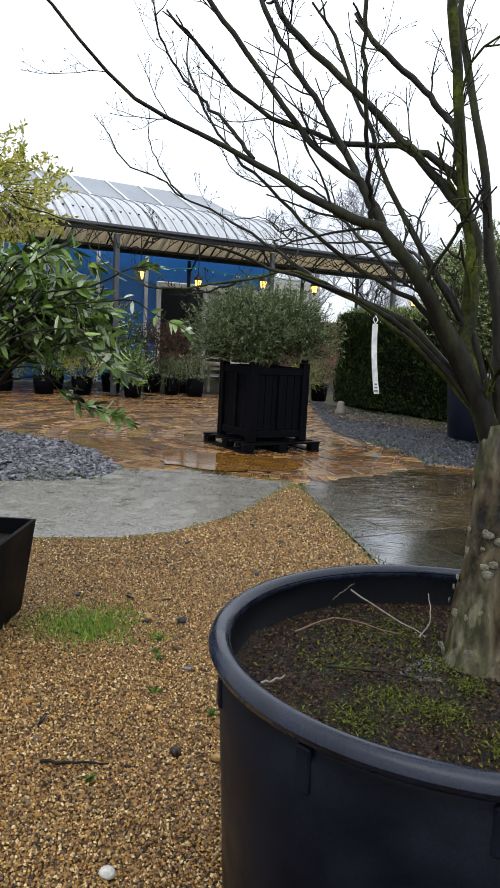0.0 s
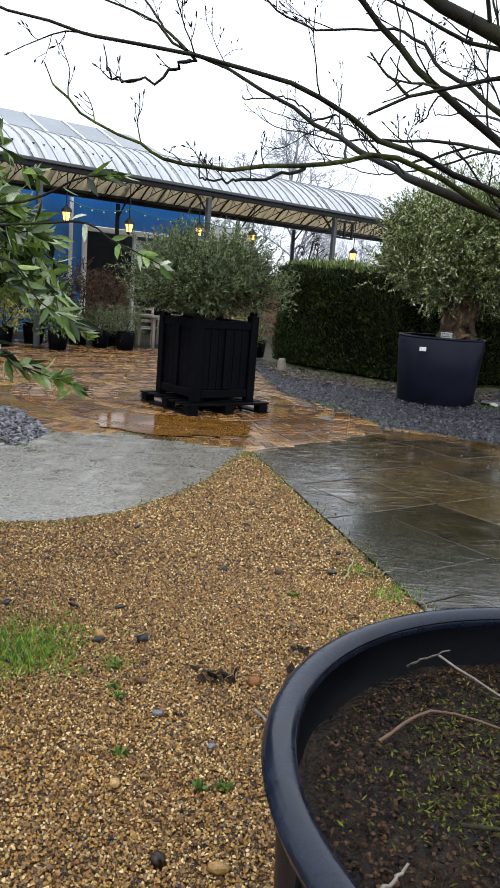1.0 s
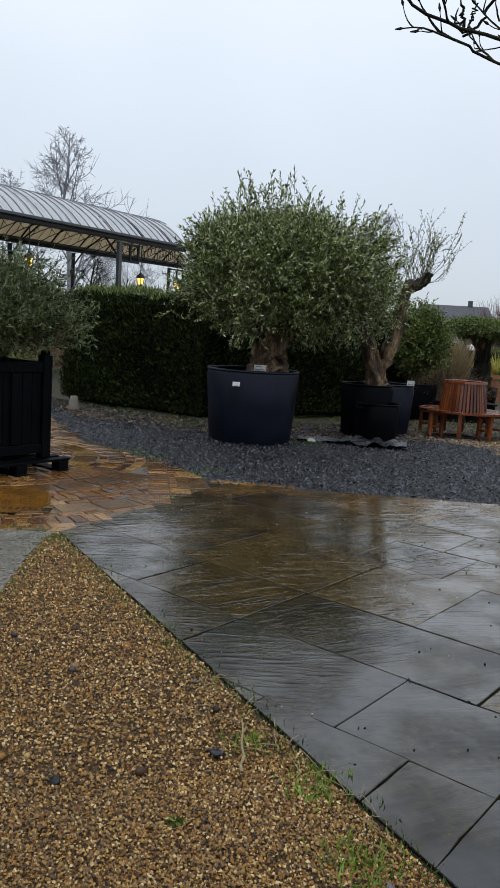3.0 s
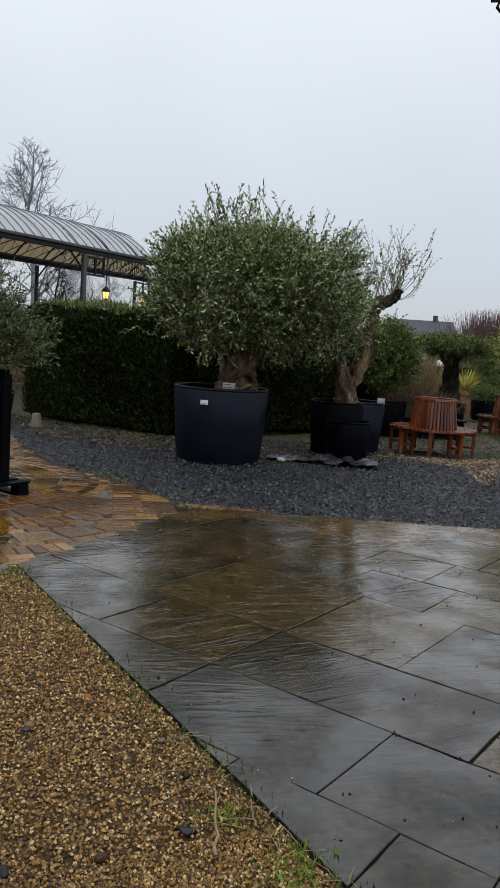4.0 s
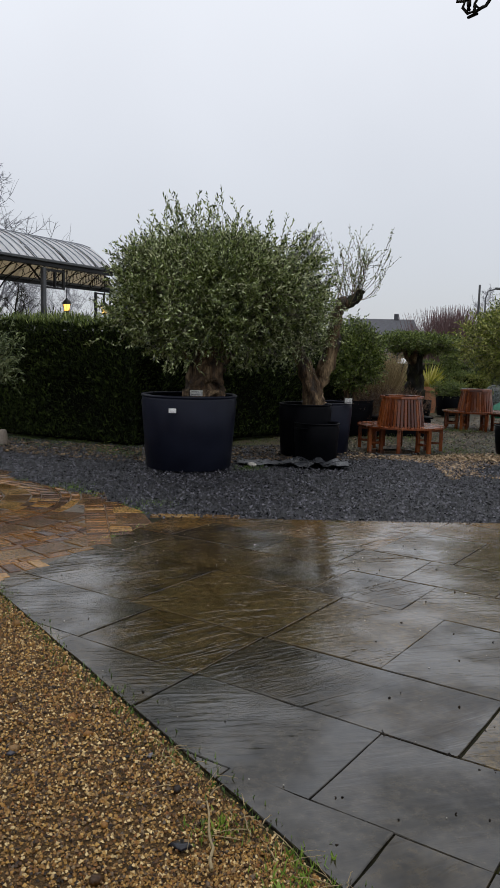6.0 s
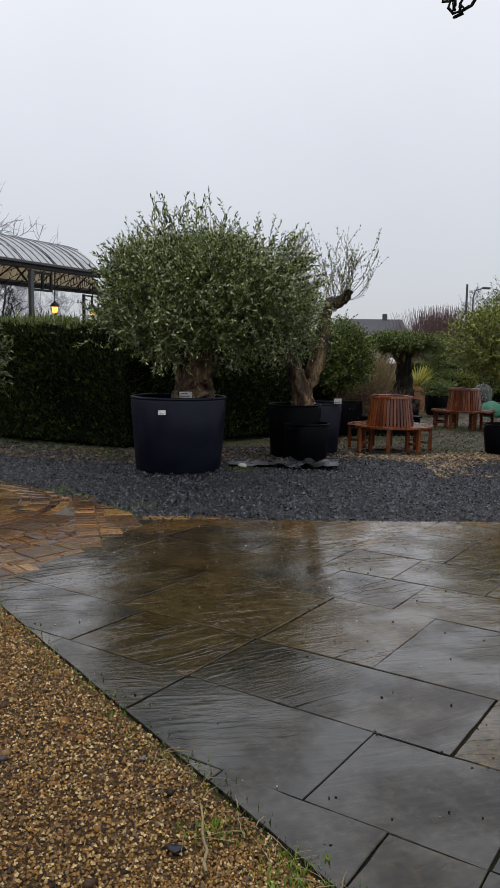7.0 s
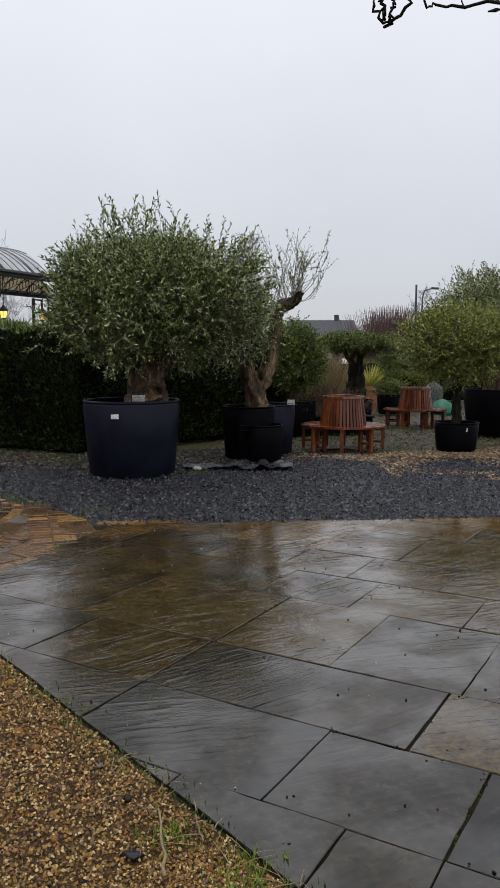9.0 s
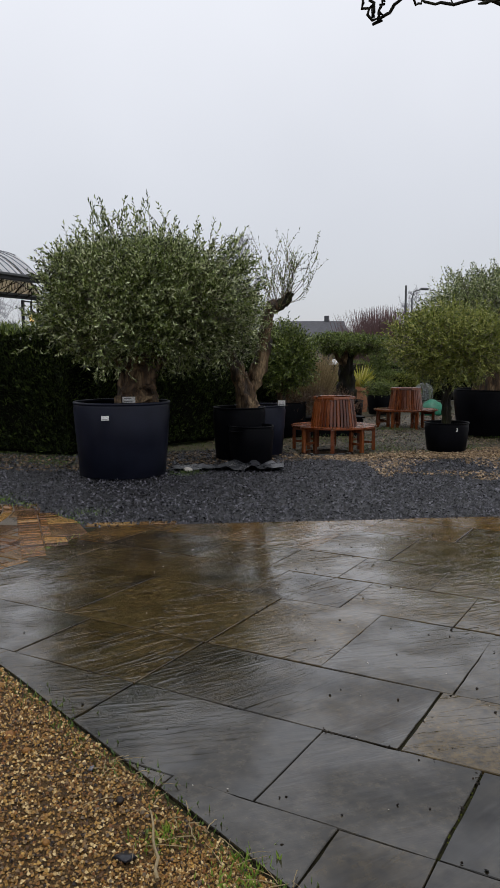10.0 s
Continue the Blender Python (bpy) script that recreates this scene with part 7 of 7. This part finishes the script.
g = np.random.default_rng(13)
MID = np.array((-0.15, 11.9))          # the bricks lie in rings round the middle of the yard
spots, setts = [], []
r, k = 0.5, 0
while r < 10.5:
    deep, wide, kind = ((0.212, 0.108, "header"), (0.107, 0.217, "stretcher"), (0.107, 0.217, "stretcher"), (0.3, 0.36, "sett"), (0.107, 0.217, "stretcher"))[k % 5]
    n = int(2 * math.pi * (r + deep * 0.4) / wide)
    shift = g.uniform(0, 1)
    for i in range(n):
        a = 2 * math.pi * (i + shift) / n
        p = MID + (r + deep / 2) * np.array((math.cos(a), math.sin(a)))
        if kind == "sett":
            setts.append((p, a, deep, wide * g.uniform(0.88, 1.0)))
        else:
            spots.append((p[0], p[1], a if kind == "header" else a + math.pi / 2))
    r += deep
    k += 1
# a band of bricks in straight rows and a band of ochre slabs end the rings beside the slate
BAND = [(1.1, 9.0), (1.48, 11.16), (2.2, 11.02), (1.95, 9.0)]
spots = np.array(spots)
spots = spots[~inside(BAND, spots)]
setts = [q for q in setts if not inside(BAND, np.array([q[0]])).all()]
along, across = unit((0.2, 0.98)), unit((0.98, -0.2))
rows = [np.array((1.17, 9.3)) + along * (0.109 * i) + across * (0.075 + 0.212 * j) for i in range(18) for j in range(2)]
spots = np.concatenate((spots, [(q[0], q[1], math.atan2(across[1], across[0])) for q in rows]))
spots = spots[inside(brick_poly, spots)]
spots = spots[spots[:, 0] > -7.5]
order = np.argsort(spots[:, 1] + 0.3 * np.abs(spots[:, 0] - 0.5))
laid = 0
for p, a, deep, wide in sorted(setts, key=lambda q: q[0][1]):
    e, t_ = np.array((math.cos(a), math.sin(a))), np.array((-math.sin(a), math.cos(a)))
    sq = [p + e * u * (deep / 2 - 0.006) + t_ * v * wide / 2 + g.normal(0, 0.006, 2) for u, v in ((-1, -0.97), (1, -1), (1, 1), (-1, 0.97))]
    if p[0] < -7.5 or laid >= 300 or not inside(brick_poly, np.array([p + 0.1 * (MID - p) / np.linalg.norm(MID - p)])).all():
        continue
    for q, nn in ((np.array((0.31, 8.5)), unit((-1.42, 1.53))), (np.array((0.28, 8.47)), unit((0.36, 1.0))), (np.array((-0.97, 8.96)), unit((0.2, 1.0)))):
        if len(sq) > 2 and p[0] > -1.5:
            sq = cut(sq, q, nn)
    if len(sq) < 3:
        continue
    slab(sq, g, plaza, M_SANDSTONE, "paving_stone", z=0.003, gap=0.004)
    laid += 1
for i in range(3):
    q = np.array((1.46, 9.45)) + along * (0.55 * i)
    sq = [q, q + across * 0.34, q + across * 0.34 + along * 0.54, q + along * 0.54]
    for e, nn in ((np.array((0.31, 8.5)), unit((-1.42, 1.53))), (np.array((1.94, 10.67)), unit((-0.83, -0.24))), (np.array((1.95, 10.28)), unit((-1.0, 0.1)))):
        if len(sq) > 2:
            sq = cut(sq, e, nn)
    if len(sq) > 2:
        slab(sq, g, plaza, M_SANDSTONE, "paving_stone", z=0.003, gap=0.004)
for i in order[:300]:
    ob = new("brick", BRICKS[int(g.integers(0, 6))])
    ob.parent = plaza
    ob.matrix_basis = Matrix.Translation((spots[i][0], spots[i][1], 0.002 + g.normal(0, 0.002))) @ Euler((g.normal(0, 0.01), g.normal(0, 0.01), spots[i][2] + g.normal(0, 0.012))).to_matrix().to_4x4()
rest = spots[order[300:]]
bv = np.array([v.co[:] for v in BRICKS[0].vertices])
bf = [tuple(p.vertices) for p in BRICKS[0].polygons]
tri = []
for f in bf:
    for k in range(1, len(f) - 1):
        tri.append((f[0], f[k], f[k + 1]))
tri = np.array(tri)
n = len(rest)
th = rest[:, 2] + g.normal(0, 0.012, n)
ct, st = np.cos(th)[:, None], np.sin(th)[:, None]
bx, by, bz = bv[None, :, 0], bv[None, :, 1], bv[None, :, 2]
vv = np.stack((bx * ct - by * st + rest[:, 0:1], bx * st + by * ct + rest[:, 1:2], bz + g.normal(0.002, 0.002, n)[:, None] + bx * g.normal(0, 0.01, n)[:, None]), axis=2)
ff = (np.arange(n)[:, None, None] * len(bv) + tri[None]).reshape(-1, 3)
bob = arrays("bricks", vv.reshape(-1, 3), ff, M_BRICKS, plaza)
tagged(bob, kind="stuff")

# ---- small debris on the flagstones ----
g = np.random.default_rng(15)
bits = scatter(flags_poly, 2000, g, (0.5, 6.5, 4.0, 9.8))
stones("grit", bits[:170], 0.0038, 0.7, M_STONE, 16, "scattered pale grit on the wet flagstones", 0.001)
stones("dark_debris", bits[400:600], 0.0062, 0.5, M_COMPOST, 17, "scattered dark bits of leaf and soil on the flagstones", 0.001)
spots_ = []
for u in np.arange(-1.6, 3.0, 0.035):
    p = ORIGIN + u * U_AX + g.choice((0.0, 0.0, -0.62, 0.73)) * V_AX
    if g.random() < 0.75:
        spots_.append((p[0], p[1], 0.012, 5))
for v in np.arange(-0.62, 0.0, 0.05):
    p = ORIGIN + 0.69 * U_AX + v * V_AX
    spots_.append((p[0], p[1], 0.02, 6))
wads = [ORIGIN + u * U_AX + v * V_AX + g.normal(0, 0.006, 2) for u, v in ((0.0, 0.02), (0.02, 0.0), (0.05, 0.0), (0.69, -0.02), (0.69, -0.05), (0.7, -0.09), (0.68, -0.3), (0.3, 0.0), (0.34, 0.0), (0.5, 0.0), (0.9, 0.0), (1.2, 0.0), (-0.7, 0.1), (0.37, 0.3), (0.37, 0.36))]
wads = np.array([w + g.normal(0, 0.008, 2) for w in wads for _ in range(4)])
stones("joint_soil", wads, 0.0055, 0.7, M_COMPOST, 27, "dark wads of soil and moss caught in the paving joints", -0.003, angular=True)
blades("joint_moss", spots_, 24, M_MOSS, 0.012, "green moss growing in the flagstone joints", "moss")

# silty water standing on the bricks in front of the pallet
bm = bmesh.new()
ring = []
for k in range(90):
    a = 2 * math.pi * k / 90
    q = 1 + 0.25 * noise.noise((math.cos(a) * 1.5, math.sin(a) * 1.5, 7)) + 0.12 * noise.noise((math.cos(a) * 5, math.sin(a) * 5, 3))
    ring.append(bm.verts.new((0.86 * q * math.cos(a), 0.66 * q * math.sin(a), 0.0)))
bm.faces.new(ring)
M_SILT = mat("orange_silty_water", [(0.11, 0.048, 0.009), (0.18, 0.082, 0.014), (0.075, 0.037, 0.01)], (0.05, 0.12), 2.5, 14, 0.05, 0.002)
silt = part("puddle", bm, M_SILT, None)
silt.matrix_world = pose(-0.52, 9.62, 0.0125, 0, 0, -8)
tagged(silt, "shallow orange silty puddle on the brick paving", "puddle")

# slotted drain in the paving before the pallet
M_DRAIN = mat("rusty_wet_grate", [(0.035, 0.015, 0.006), (0.1, 0.048, 0.014), (0.16, 0.085, 0.025)], (0.08, 0.3), 4, 60, 0.3, 0.003, spread=0.3, by="object")
DL = 1.65
drain = thing("drain_channel", (-0.52, 9.31, 0.0), "rusty slotted drain channel set in wet brick paving", "drain", turn=-13)
for y in (-0.075, 0.075):
    bm = bmesh.new()
    box(bm, -DL / 2, y - 0.014, -0.03, DL / 2, y + 0.014, 0.013, 0.002)
    part("rail", bm, M_DRAIN, drain)
bm = bmesh.new()
box(bm, -DL / 2, -0.058, -0.03, DL / 2, 0.058, 0.0105)
part("channel_bed", bm, M_MORTAR, drain, "dark wet channel bed")
for k in range(int(DL / 0.05)):
    bm = bmesh.new()
    x = -DL / 2 + 0.025 + 0.05 * k
    box(bm, x - 0.012, -0.06, 0.004, x + 0.012, 0.06, 0.0135, 0.002)
    part("grate_bar", bm, M_DRAIN, drain)

# pale post stub at the foot of the hedge
stub = thing("post_stub", (1.33, 16.5, 0.0), "short pale grey post stub at the foot of the hedge", "post")
bm = bmesh.new()
lathe(bm, [(0, 0), (0.09, 0.0), (0.1, 0.02), (0.07, 0.22), (0.06, 0.245), (0, 0.25)], 12)
part("stub_body", bm, M_TIMBER, stub)

# brown leaf fragments and bark blown over the slate at the foot of the hedge
litter_poly = [(0.95, 18.2), (1.9, 16.7), (3.6, 15.4), (6.6, 14.9), (7.0, 13.1), (4.6, 13.3), (2.6, 14.0), (1.2, 15.4)]
stones("leaf_fragments", scatter(litter_poly, 5200, np.random.default_rng(91), (0.8, 7.0, 13.0, 18.4)), 0.021, 0.4, M_DEADLEAF, 92, "brown leaf fragments scattered over wet slate chippings", 0.012, shard=True)
